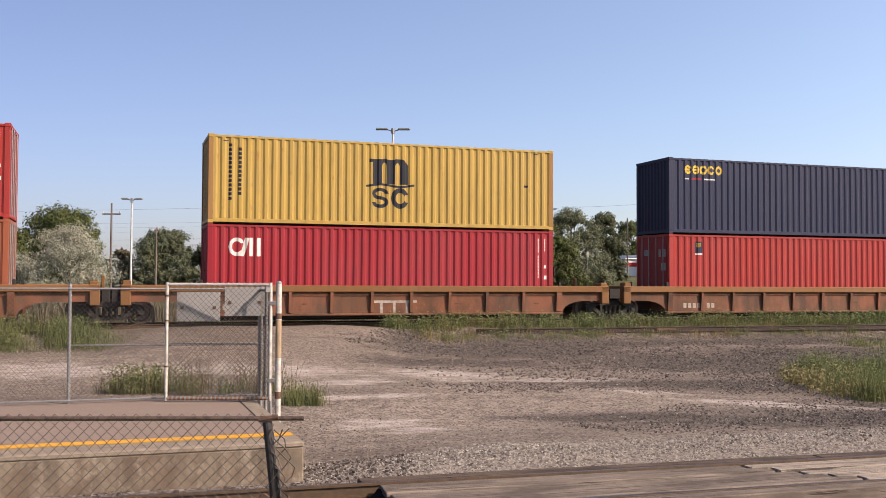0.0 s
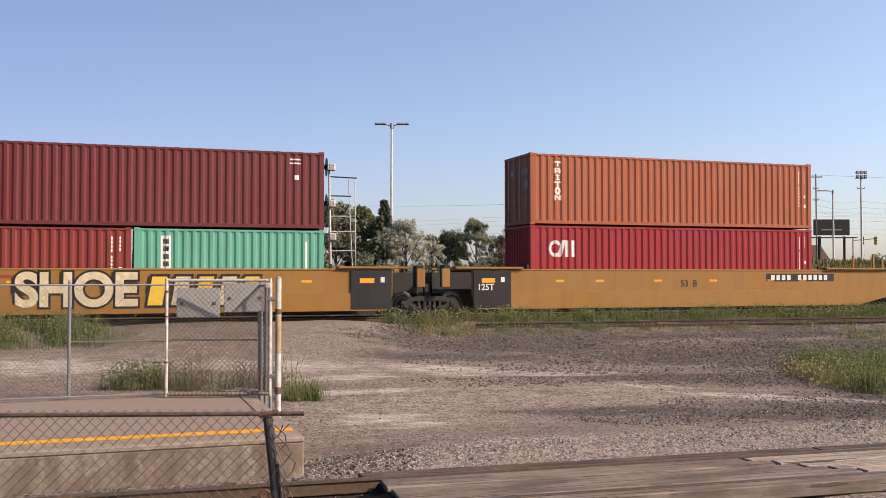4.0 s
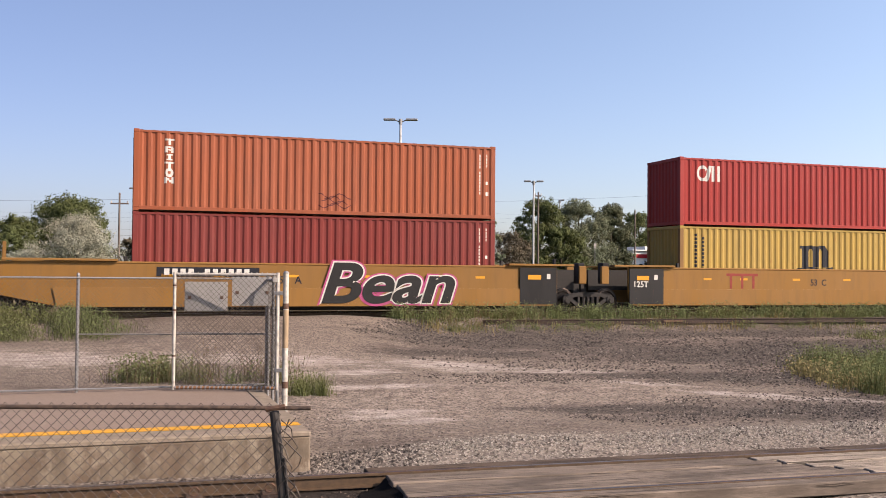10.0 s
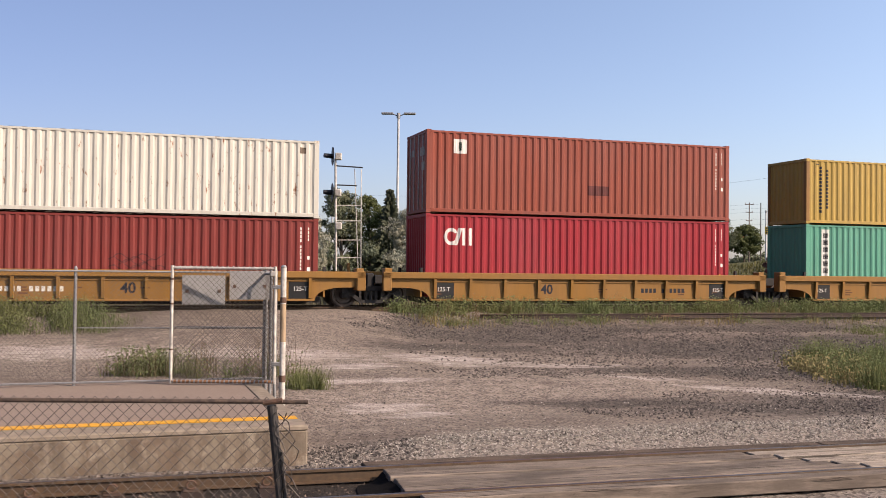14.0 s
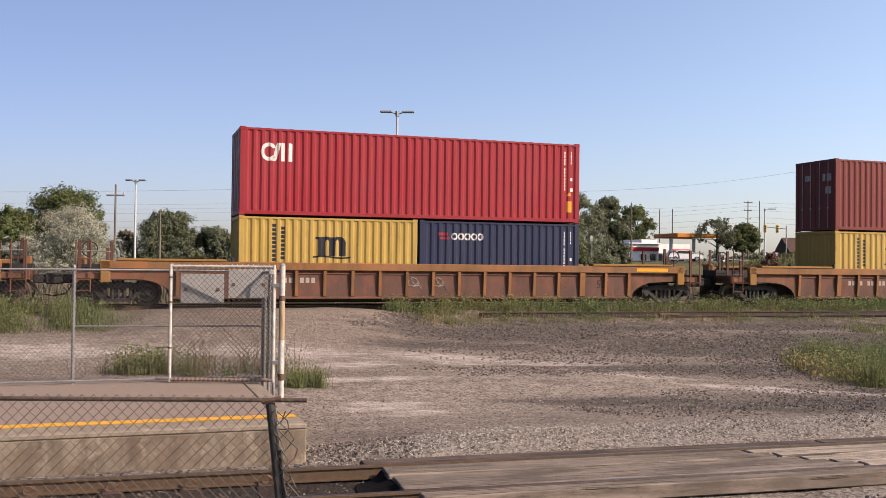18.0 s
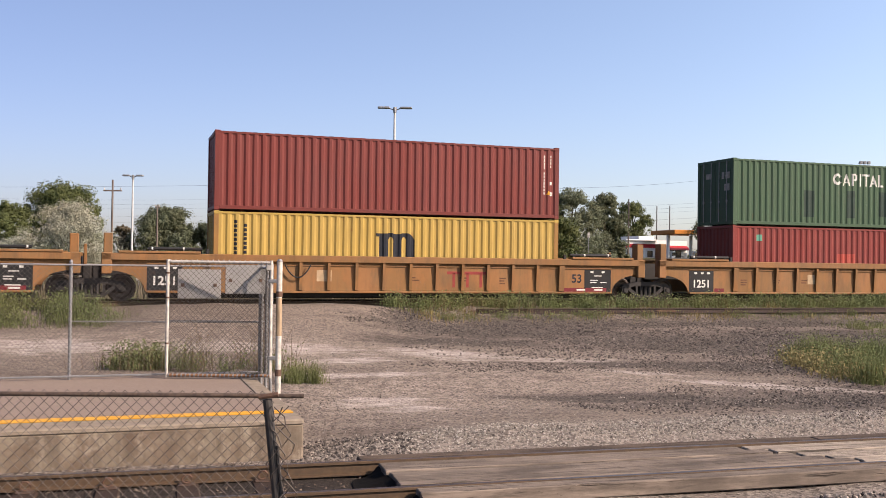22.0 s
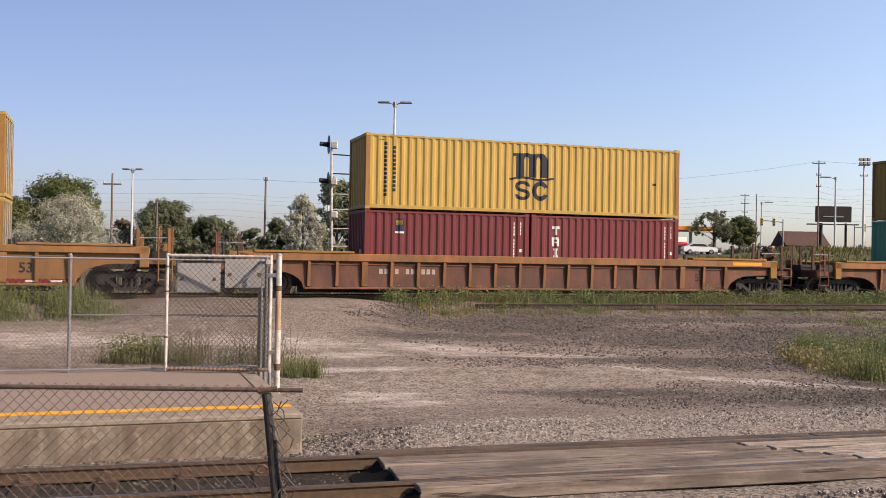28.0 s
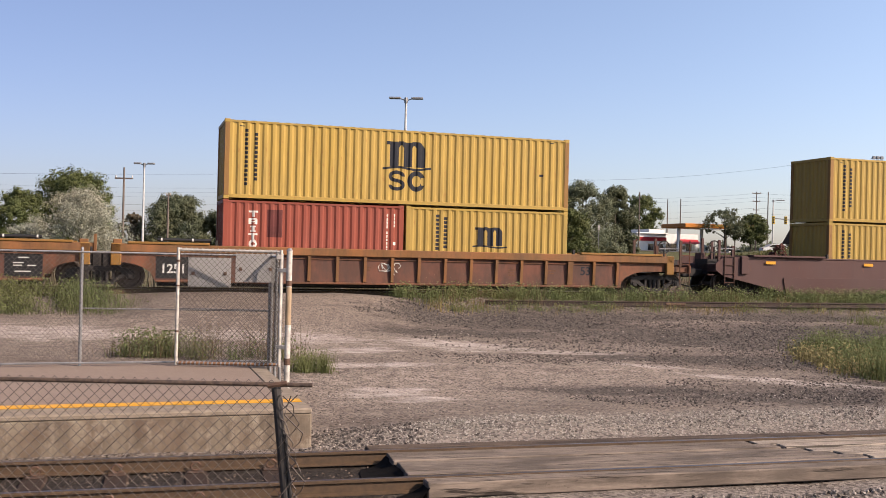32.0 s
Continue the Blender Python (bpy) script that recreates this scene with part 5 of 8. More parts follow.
fence_run("chain_link_fence", "short galvanised chain-link fence closing the platform's end", END, 0.72, 0.05, 2.02, [0.0, 0.36, 0.70], 0.088, 0.0028, GALV)
# the open gate
gl, gr_ = Vector((-4.92, 17.70, HP)), Vector((-3.05, 17.74, HP))
GATE_T = Matrix.Translation(gl) @ Matrix.Rotation(math.atan2(gr_.y - gl.y, gr_.x - gl.x), 4, "Z")
GL = (gr_ - gl).length
GATE_WIRE = plain("dark_gate_wire", (0.085, 0.066, 0.052), 0.6, 0.4, 0.2, 20)
gate = thing("gate", GATE_T, "white-framed chain-link gate standing open, its lower rail rusty", "gate")
WPAINT = plain("chalky_white_paint", (0.66, 0.62, 0.55), 0.6, 0.1, 0.30, 9)
for x in (0.0, GL):
    part("stile", MB().rod((x, 0, 0.02), (x, 0, 2.16), 0.030, k=10), WPAINT, gate)
top_bar = part("top_bar", MB().rod((0, 0, 2.12), (GL, 0, 2.12), 0.026, k=10), WPAINT, gate)
part("lacing_wire", MB().tube([(0.02 + (GL - 0.04) * i / 76, 0.034 * math.cos(i * math.pi / 2), 2.12 + 0.038 * math.sin(i * math.pi / 2)) for i in range(77)], 0.007, 5), WPAINT, top_bar, "white-painted wire laced round the top bar")
bottom = part("bottom_bar", MB().rod((0, 0, 0.06), (GL, 0, 0.06), 0.028, k=10), plain("bright_rust", (0.40, 0.19, 0.085), 0.8, 0.1, 0.4, 16), gate, "rusty lower rail")
wraps = MB()
for i in range(24):
    wx = 0.04 + i * (GL - 0.08) / 23
    wraps.rod((wx - 0.012, 0, 0.062), (wx + 0.014, 0, 0.058), 0.036, k=8)
part("wire_wraps", wraps, GALV, bottom, "wire ends wrapped round the lower rail")["kind"] = "stuff"
part("middle_bar", MB().rod((0, 0.02, 1.05), (GL, 0.02, 1.05), 0.010, k=6), GALV, gate)
part("wire_mesh", chain_link(0.02, GL - 0.02, 0.06, 2.16, 0.098, 0.0042), GATE_WIRE, gate, "woven wire mesh")
for z in (0.35, 1.75):
    part("hinge", MB().cbox(GL - 0.05, GL + 0.12, -0.035, 0.035, z, z + 0.07, 0.01), GALV, gate)
for z in (0.62, 1.45, 1.9):
    part("band_clamp", MB().rod((0.0, 0, z), (0.0, 0, z + 0.03), 0.038, k=10), RUSTY, gate)
latch = part("latch", MB().cbox(GL - 0.09, GL + 0.02, -0.04, 0.02, 1.98, 2.07, 0.01), WPAINT, gate)
pp = Vector((-2.86, 17.50, 0.15))
post = thing("gate_post", Matrix.Translation(pp), "stout pale pipe gate post with rusty bands", "post")
part("pipe", MB().rod((0, 0, -0.3), (0, 0, 2.36), 0.052, k=14), WPAINT, post)
part("cap", MB().rod((0, 0, 2.36), (0, 0, 2.40), 0.06, 0.03, k=14), GALV, post)
for z0, z1 in ((0.3, 0.42), (1.72, 1.82)):
    part("rust_band", MB().rod((0, 0, z0), (0, 0, z1), 0.058, k=14), RUSTY, post, "rusty clamp band")
part("rust_sleeve", MB().rod((0, 0, 1.02), (0, 0, 1.70), 0.0535, k=14), plain("rust_stained_paint", (0.46, 0.33, 0.20), 0.75, 0.1, 0.35, 7, stretch=(1, 1, 0.3)), post, "rust-stained stretch of paint")

# ---- fence close to the camera ----
nf = thing("wire_fence", pose(-9.0, 5.90, 0.42, 0, 0, 2.05), "low rusty chain-link fence with a bare top pipe", "fence")
part("wire_mesh", chain_link(0, 7.98, 0.05, 1.292, 0.0718, 0.0023), WIRE, nf, "rusty woven wire mesh")
part("top_pipe", MB().rod((0, 0, 1.265), (8.16, 0, 1.262), 0.0145, k=10), plain("brown_weathered_pipe", (0.13, 0.085, 0.06), 0.75, 0.2, 0.5, 30), nf)
for x in (0.6, 3.0, 5.4):
    part("post", MB().rod((x, 0.04, -0.3), (x, 0.04, 1.25), 0.022, k=10), RUSTY, nf)
lp = MB().rod((8.09, 0.0, -0.2), (7.93, 0.0, 1.24), 0.030, k=12)
lp.rod((8.12, -0.03, -0.2), (8.0, -0.02, 0.95), 0.010, k=6)
part("leaning_post", lp, plain("dark_weathered_post", (0.045, 0.038, 0.034), 0.75, 0.1, 0.4, 14), nf, "dark leaning end post")
random.seed(61)
tangle = MB()
for k in range(5):
    tangle.tube([(7.955 + 0.105 * (1.24 - z) / 1.44 + 0.055 * math.sin(z * 21 + k * 1.7) + 0.02 * k, -0.035 + 0.03 * math.cos(z * 17 + k), z) for z in [0.0 + 0.06 * j for j in range(21)]], 0.004, 4)
part("loose_wire", tangle, WIRE, nf, "loose wire ends wound round the leaning post")
part("tie_wire", MB().rod((7.88, -0.025, 1.255), (8.0, -0.025, 1.275), 0.016, k=8), RUSTY, nf)

# ---- plants ----
GRASS = leafy("grass_blades", (0.168, 0.21, 0.085), 0.5)
DRYGRASS = leafy("dry_grass", (0.30, 0.26, 0.12), 0.4)
STALKS = leafy("brown_stalks", (0.20, 0.15, 0.09), 0.4)
MAPLE = leafy("maple_leaves", (0.125, 0.16, 0.06), 0.45)
# dark green, lightened and blued to paint distance haze into the leaves
HAZEDARK = leafy("hazed_dark_leaves", (0.145, 0.175, 0.105), 0.45)
BROWNLEAF = leafy("brownish_leaves", (0.19, 0.17, 0.12), 0.45)
OLIVE = leafy("silver_leaves", (0.46, 0.49, 0.39), 0.30)
# green with the haze of distance mixed into its colour
HAZEGREEN = leafy("hazed_green_leaves", (0.215, 0.255, 0.165), 0.4)
BARK = plain("bark", (0.10, 0.08, 0.06), 0.9, 0, 0.3, 9, 0.5)
NEEDLE = leafy("spruce_needles", (0.085, 0.105, 0.065), 0.5)
PINKLEAF = leafy("reddish_blossom", (0.27, 0.13, 0.11), 0.3)


def blades(count, spot, h0, h1, wide=0.012, lean=0.35):
    mb = MB()
    for _ in range(count):
        x, y, z = spot()
        h = random.uniform(h0, h1) * (0.85 + 0.75 * noise.noise((x * 0.8, y * 0.8, 5)))
        g = random.random() * 2 * math.pi
        l = random.uniform(0.05, lean) * h
        dx, dy = math.cos(g) * l, math.sin(g) * l
        k = random.random() * math.pi
        wx, wy = math.cos(k) * wide, math.sin(k) * wide
        n = len(mb.v)
        mb.v += [(x - wx, y - wy, z - 0.03), (x + wx, y + wy, z - 0.03), (x + dx * 0.4 + wx * 0.7, y + dy * 0.4 + wy * 0.7, z + h * 0.6), (x + dx * 0.4 - wx * 0.7, y + dy * 0.4 - wy * 0.7, z + h * 0.6), (x + dx, y + dy, z + h)]
        mb.f += [(n, n + 1, n + 2, n + 3), (n + 3, n + 2, n + 4)]
    return mb


def clumped(base, x0, x1, y0, y1, clumps, spread):
    """Spots gathered in clumps; base maps (u, v) to a point on the ground."""
    centres = [(random.uniform(x0, x1), random.uniform(y0, y1), random.uniform(0.4, 1.3)) for _ in range(clumps)]

    def spot():
        c = random.choice(centres)
        u, v = c[0] + random.gauss(0, spread * c[2]), c[1] + random.gauss(0, spread * 0.6 * c[2])
        p = base(u, v)
        return p.x, p.y, ground_z(p.x, p.y)
    return spot


def far_front(u, v):
    return DIR * u + NRM * (D_FAR - v)


def flat_xy(u, v):
    return Vector((u, v, 0))


def weeds(count, spot, h0, h1, leaf=0.05, wide=0.006, lean=0.5):
    """Thin stalks with small leaves up their length."""
    mb = blades(count, spot, h0, h1, wide, lean)
    for _ in range(count * 2):
        x, y, z = spot()
        p = Vector((x, y, z + random.uniform(0.03, h1) * random.uniform(0.2, 1.0)))
        d = Vector((random.gauss(0, 1), random.gauss(0, 1), random.gauss(0.3, 0.6))).normalized()
        s = leaf * random.uniform(0.5, 1.4)
        v = d.orthogonal().normalized() * s * 0.4
        n = len(mb.v)
        mb.v += [tuple(p), tuple(p + d * s * 0.6 + v), tuple(p + d * s * 1.3), tuple(p + d * s * 0.6 - v)]
        mb.f.append((n, n + 1, n + 2, n + 3))
    return mb


def crown(blobs, count, size):
    """Leaves in small tufts over many lobes (x, y, z, rx, ry, rz): the tufts stand out like the ends of twigs, with dark gaps between."""
    mb = MB()
    vol = [b[3] * b[4] + b[4] * b[5] for b in blobs]
    tot = sum(vol)
    for (cx, cy, cz, rx, ry, rz), w in zip(blobs, vol):
        todo = int(count * w / tot)
        tufts = max(5, min(26, todo // 28))
        for k in range(tufts):
            d = Vector((random.gauss(0, 1), random.gauss(0, 1), random.gauss(0.2, 0.9))).normalized()
            rad = random.uniform(0.30, 1.05)
            c = Vector((cx + d.x * rx * rad, cy + d.y * ry * rad, cz + d.z * rz * rad))
            tr = (rx + ry + rz) / 3 * random.uniform(0.26, 0.46)
            for _ in range(todo // tufts):
                e = Vector((random.gauss(0, 1), random.gauss(0, 1), random.gauss(0, 1))).normalized()
                p = c + e * tr * random.random() ** 0.4
                s = size * random.uniform(0.55, 1.3)
                nrm = (d * 0.35 + e * 0.75 + Vector((random.gauss(0, 0.3), random.gauss(0, 0.3), random.gauss(0.25, 0.3)))).normalized()
                u = Matrix.Rotation(random.random() * 6.28, 3, nrm) @ nrm.orthogonal().normalized()
                v = nrm.cross(u)
                n = len(mb.v)
                for a, b in ((-1, 0), (-0.2, -0.55), (1, 0), (-0.2, 0.55)):
                    mb.v.append(tuple(p + u * a * s + v * b * s + nrm * (0.15 * s if b == 0 else 0)))
                mb.f.append((n, n + 1, n + 2, n + 3))
    return mb


solid("trackside_grass", weeds(15000, clumped(far_front, 8.6, 48, 1.65, 2.45, 260, 0.28), 0.12, 0.58, 0.05, 0.006), GRASS, "tall green weeds along the foot of the main track", "grass", kind="stuff")
solid("trackside_grass", blades(3500, clumped(far_front, 9.0, 48, 2.3, 3.0, 80, 0.5), 0.08, 0.24, 0.010), DRYGRASS, "yellowing grass fringe beside the gravel", "grass", kind="stuff")
solid("trackside_grass", weeds(700, clumped(far_front, 9.0, 48, 1.9, 3.2, 50, 0.25), 0.4, 0.9, 0.04, 0.004), STALKS, "dry seed stalks among the trackside weeds", "grass", kind="stuff")
solid("trackside_grass", weeds(10000, clumped(far_front, -14, -0.4, 1.8, 3.4, 80, 0.40), 0.2, 0.68, 0.05, 0.007), GRASS, "tall green weeds along the main track behind the fence", "grass", kind="stuff")
solid("weed_patch", weeds(12000, clumped(flat_xy, 9.3, 15.5, 20.9, 25.8, 100, 0.38), 0.15, 0.72, 0.04, 0.006, 0.6), GRASS, "bushy patch of weeds at the edge of the gravel yard", "weeds", kind="stuff")
solid("weed_patch", weeds(3600, clumped(flat_xy, 14.0, 20.0, 27.0, 34.0, 60, 0.5), 0.10, 0.45, 0.045, 0.007, 0.6), GRASS, "weeds spreading over the gravel towards the track", "weeds", kind="stuff")
solid("weed_patch", weeds(1500, clumped(flat_xy, 8.8, 10.2, 21.3, 24.6, 26, 0.30), 0.12, 0.45, 0.06, 0.006, 0.7), DRYGRASS, "pale flowering weeds at the patch's edge", "weeds", kind="stuff")
solid("fence_weeds", weeds(900, clumped(flat_xy, -6.9, -5.9, 20.6, 21.4, 9, 0.2), 0.15, 0.62, 0.05, 0.006, 0.6), GRASS, "bushy clump of weeds behind the platform fence", "weeds", kind="stuff")
solid("fence_weeds", weeds(420, clumped(flat_xy, -5.6, -3.2, 20.4, 21.6, 10, 0.2), 0.15, 0.62, 0.04, 0.005, 0.6), GRASS, "weeds growing behind the platform fence", "weeds", kind="stuff")
solid("fence_weeds", weeds(420, clumped(flat_xy, -7.2, -3.2, 20.4, 22.0, 16, 0.25), 0.5, 1.15, 0.025, 0.004, 0.7), STALKS, "dry brown stalks behind the platform fence", "weeds", kind="stuff")
solid("fence_weeds", weeds(520, clumped(flat_xy, -3.0, -2.35, 19.3, 20.1, 12, 0.12), 0.08, 0.48, 0.03, 0.005, 0.7), GRASS, "grass tuft at the foot of the gate post", "weeds", kind="stuff")



def tree(name, label, x, y, top, width, leaf_mat, count=9000, size=0.14, lobes=34, low=0.03, seed=1, taper=0.75, droop=0.0, open_crown=False):
    """A broadleaf tree: tapered trunk, limbs into each lobe, and a crown of many leaves."""
    random.seed(seed)
    z = ground_z(x, y) - 0.1
    h = top - z
    t = thing(name, Matrix.Translation((x, y, z)), label, "tree")
    blobs, trunk = [], MB()
    trunk.rod((0, 0, 0), (0.1, 0, h * 0.35), 0.022 * h, 0.016 * h, k=9, caps=False)
    trunk.rod((0.1, 0, h * 0.35), (0, 0.1, h * 0.85), 0.016 * h, 0.004 * h, k=8, caps=False)
    r = width / 2
    for i in range(lobes):
        v = (i + random.random()) / lobes
        hz = low + (1 - low) * v
        prof = math.sin(math.pi * min(1.0, 0.18 + 0.82 * v) ** taper) ** 0.6 if v < 0.97 else 0.25
        prof *= 1 + 0.22 * noise.noise((v * 4, seed * 1.3, 0))
        g = i * 2.4 + random.uniform(-0.5, 0.5)
        rr = r * prof * random.uniform(0.25, 0.92) ** 0.7
        br = min(r, h * 0.5) * random.uniform(0.16, 0.42)
        b = (math.cos(g) * rr, math.sin(g) * rr, min(h - br * 0.55, hz * h), br * random.uniform(0.9, 1.35), br, br * random.uniform(0.55, 0.9) + droop)
        blobs.append(b)
        if i % 2 == 0:
            trunk.rod((0.05, 0.02, max(h * 0.10, b[2] * 0.62)), b[:3], 0.007 * h, 0.002 * h, k=5, caps=False)
    part("trunk", trunk, BARK, t, flat=False)
    part("crown", crown(blobs, int(count * 2.3), size * 0.74), leaf_mat, t)
    return t


def spruce(x, y, top, width, seed=5):
    random.seed(seed)
    z = ground_z(x, y) - 0.1
    h = top - z
    t = thing("spruce_tree", Matrix.Translation((x, y, z)), "tall dark narrow spruce", "tree")
    part("trunk", MB().rod((0, 0, 0), (0, 0, h * 0.97), 0.16, 0.02, k=8), BARK, t)
    mb = MB()
    for i in range(26):
        u = i / 25
        zz, r = h * (0.14 + 0.85 * u), width / 2 * (1 - u) ** 1.05 * (1.0 if i % 2 else 0.8) + 0.06
        for k in range(9):
            g = k * 0.7 + i * 1.1 + random.random() * 0.4
            rr = r * random.uniform(0.7, 1.1)
            for j in range(9):
                a = j / 8
                px, py = math.cos(g) * rr * a, math.sin(g) * rr * a
                pz = zz - rr * 0.35 * a + random.uniform(-0.1, 0.1)
                s = 0.09 + 0.09 * (1 - a)
                n = len(mb.v)
                sx, sy = -math.sin(g) * s, math.cos(g) * s
                mb.v += [(px - sx, py - sy, pz - 0.12), (px + math.cos(g) * 0.3, py + math.sin(g) * 0.3, pz), (px + sx, py + sy, pz - 0.12), (px, py, pz + 0.12)]
                mb.f.append((n, n + 1, n + 2, n + 3))
    part("crown", mb, NEEDLE, t)
    return t


tree("olive_tree", "round silvery-leaved tree with drooping clumps", -19.8, 52, 5.25, 4.9, OLIVE, 20000, 0.062, 70, seed=3, droop=0.12)
tree("olive_tree", "low silver shrub at a tree's foot", -22.6, 52, 3.5, 2.4, OLIVE, 4000, 0.075, 20, seed=33, droop=0.1)
tree("maple_tree", "broad green maple behind a silvery tree", -25.6, 66, 7.3, 6.2, MAPLE, 16000, 0.13, 60, seed=4)
tree("maple_tree", "low green tree at the edge of the yard", -27.4, 62, 5.8, 4.6, MAPLE, 10000, 0.12, 34, seed=6)
tree("broadleaf_tree", "dark rounded tree behind lamp posts", -26.6, 95, 7.3, 7.4, HAZEDARK, 14000, 0.15, 52, seed=7)
tree("broadleaf_tree", "low dark tree in a distant row", -22.2, 95, 5.9, 6.4, HAZEDARK, 11000, 0.14, 42, seed=8)
tree("broadleaf_tree", "brownish thin tree behind a utility pole", -31.5, 97, 5.6, 3.6, BROWNLEAF, 6000, 0.13, 24, seed=38)
tree("broadleaf_tree", "low dark bush at the end of a distant row", -18.6, 97, 4.9, 4.2, HAZEDARK, 5000, 0.14, 24, seed=48)
tree("broadleaf_tree", "small dark tree beyond the track", -12.5, 75, 5.0, 3.4, HAZEDARK, 8000, 0.12, 28, seed=9)
tree("olive_tree", "tall grey-leaved tree with gaps in its crown", -8.7, 62, 6.1, 2.9, OLIVE, 7000, 0.085, 34, seed=10, droop=0.1)
tree("broadleaf_tree", "green tree behind a railway signal", -7.4, 70, 7.9, 4.6, HAZEGREEN, 9000, 0.12, 34, seed=11)
tree("broadleaf_tree", "green tree behind a railway signal", -5.5, 72, 7.7, 4.6, MAPLE, 9000, 0.12, 34, seed=12)
spruce(-3.85, 70, 8.0, 4.4)
tree("olive_tree", "silvery bushy tree beside a lamp mast", -2.0, 60, 6.0, 3.4, OLIVE, 10000, 0.08, 44, seed=13, droop=0.1)
tree("olive_tree", "silver shrub below the lamp mast", -0.4, 61, 5.2, 2.2, OLIVE, 5000, 0.08, 24, seed=14, droop=0.1)
tree("broadleaf_tree", "dark low tree in the distance", 0.9, 95, 6.8, 5.0, HAZEDARK, 8000, 0.14, 30, seed=15)
tree("olive_tree", "grey pointed tree in the distance", 3.6, 92, 7.8, 4.6, HAZEGREEN, 8000, 0.12, 30, seed=16)
tree("broadleaf_tree", "brownish low tree in the distance", 6.4, 97, 6.6, 5.6, BROWNLEAF, 6000, 0.13, 24, seed=17)
tree("broadleaf_tree", "tall green tree behind thin lamp posts", 10.1, 105, 10.5, 7.0, MAPLE, 14000, 0.15, 46, seed=18)
tree("broadleaf_tree", "tall pale green tree behind thin lamp posts", 14.6, 107, 10.4, 7.4, HAZEGREEN, 14000, 0.15, 46, seed=19)
tree("broadleaf_tree", "green lower tree filling the row of trees", 12.2, 103, 7.4, 6.6, MAPLE, 8000, 0.15, 30, seed=39)
tree("broadleaf_tree", "tall dark tree beside the filling station", 19.0, 112, 10.4, 6.0, HAZEDARK, 11000, 0.16, 40, seed=20)
tree("broadleaf_tree", "tall green tree behind the filling station", 30.2, 152, 12.0, 7.0, MAPLE, 8000, 0.18, 30, low=0.12, seed=21)
tree("small_tree", "thin spreading street tree by the filling station", 37.6, 133, 9.2, 6.4, HAZEDARK, 3000, 0.15, 26, low=0.45, seed=22, taper=1.1)
tree("small_tree", "small dense street tree by the filling station", 41.5, 134, 8.7, 5.0, MAPLE, 7500, 0.16, 30, low=0.30, seed=23)
tree("flowering_shrub", "reddish flowering shrub on the bank", 33.2, 98, 4.1, 1.7, PINKLEAF, 2600, 0.11, 14, seed=24)

# low far woods that close the horizon
random.seed(29)
FAR_WOODS = []
for k in range(70):
    fx = -95 + k * 2.75 + random.uniform(-1, 1)
    FAR_WOODS.append((fx, 190 + random.uniform(-12, 12), ground_z(fx, 190) + random.uniform(0.4, 1.4), random.uniform(2.0, 3.4), 2.0, random.uniform(1.0, 2.4)))
solid("far_woods", crown(FAR_WOODS, 26000, 0.34), HAZEGREEN, "low hazy line of far trees on the horizon", "woods", kind="stuff")

# undergrowth in front of the woods
random.seed(31)


def scrub_spot():
    x = random.uniform(-40, 34)
    y = random.uniform(41, 58) + 0.28 * x
    return x, y, ground_z(x, y)


solid("scrub", blades(9000, scrub_spot, 0.3, 1.3, 0.03, 0.5), BROWNLEAF, "rough brownish undergrowth beyond the track", "undergrowth", kind="stuff")


def bank_spot():
    x = random.uniform(31, 75)
    y = random.uniform(70, 118)
    return x, y, ground_z(x, y)


solid("bank_grass", blades(16000, bank_spot, 0.25, 0.6, 0.05, 0.6), leafy("bank_grass_blades", (0.15, 0.155, 0.06), 0.4), "long grass on the road bank", "grass", kind="stuff")

# ---- railway signal ----
random.seed(40)
sig = thing("railway_signal", pose(-4.80, 44, ground_z(-4.93, 44)), "tall white signal mast with three black target heads and a ladder", "railway signal")
zg = ground_z(-4.93, 44)
part("mast", MB().rod((0.0, 0, 0), (-0.12, 0, 6.75 - 0.0), 0.050, k=10), WPAINT, sig)
for dx in (0.88, 1.18):
    part("ladder_stile", MB().rod((1.08 if dx > 1 else 1.0, 0.3, 0.4), (dx - 0.15, 0.3, 6.3), 0.022, k=6), WPAINT, sig)
for z in (1.35, 2.25, 3.05, 3.92, 4.62):
    part("ladder_stay", MB().rod((-0.05, 0.05, z), (1.06, 0.3, z + 0.02), 0.022, k=6), WPAINT, sig)
part("platform_rail", MB().rod((-0.1, 0, 6.42), (1.10, 0.3, 6.38), 0.03, k=6), STEEL_DARK, sig)
part("platform_rail", MB().rod((-0.1, 0, 5.55), (0.85, 0.3, 5.55), 0.03, k=6), STEEL_DARK, sig)
for z, dx in ((6.85, -0.10), (5.20, -0.10), (3.70, -0.06)):
    hd = part("signal_head", MB().cbox(dx - 0.02, dx + 0.26, -0.14, 0.14, z - 0.17, z + 0.15, 0.03), WPAINT, sig, "white signal case")
    if z > 4:
        part("target", MB().wheel((dx - 0.16, 0, z), (0.97, 0.24, 0), [(0, 0.0), (0, 0.42), (0.03, 0.42), (0.03, 0.0)], 20), INK, hd, "round black target")
        part("visor", MB().rod((dx - 0.16, 0, z), (dx - 0.52, -0.16, z + 0.02), 0.12, 0.10, k=10), INK, hd, "black lamp visor")

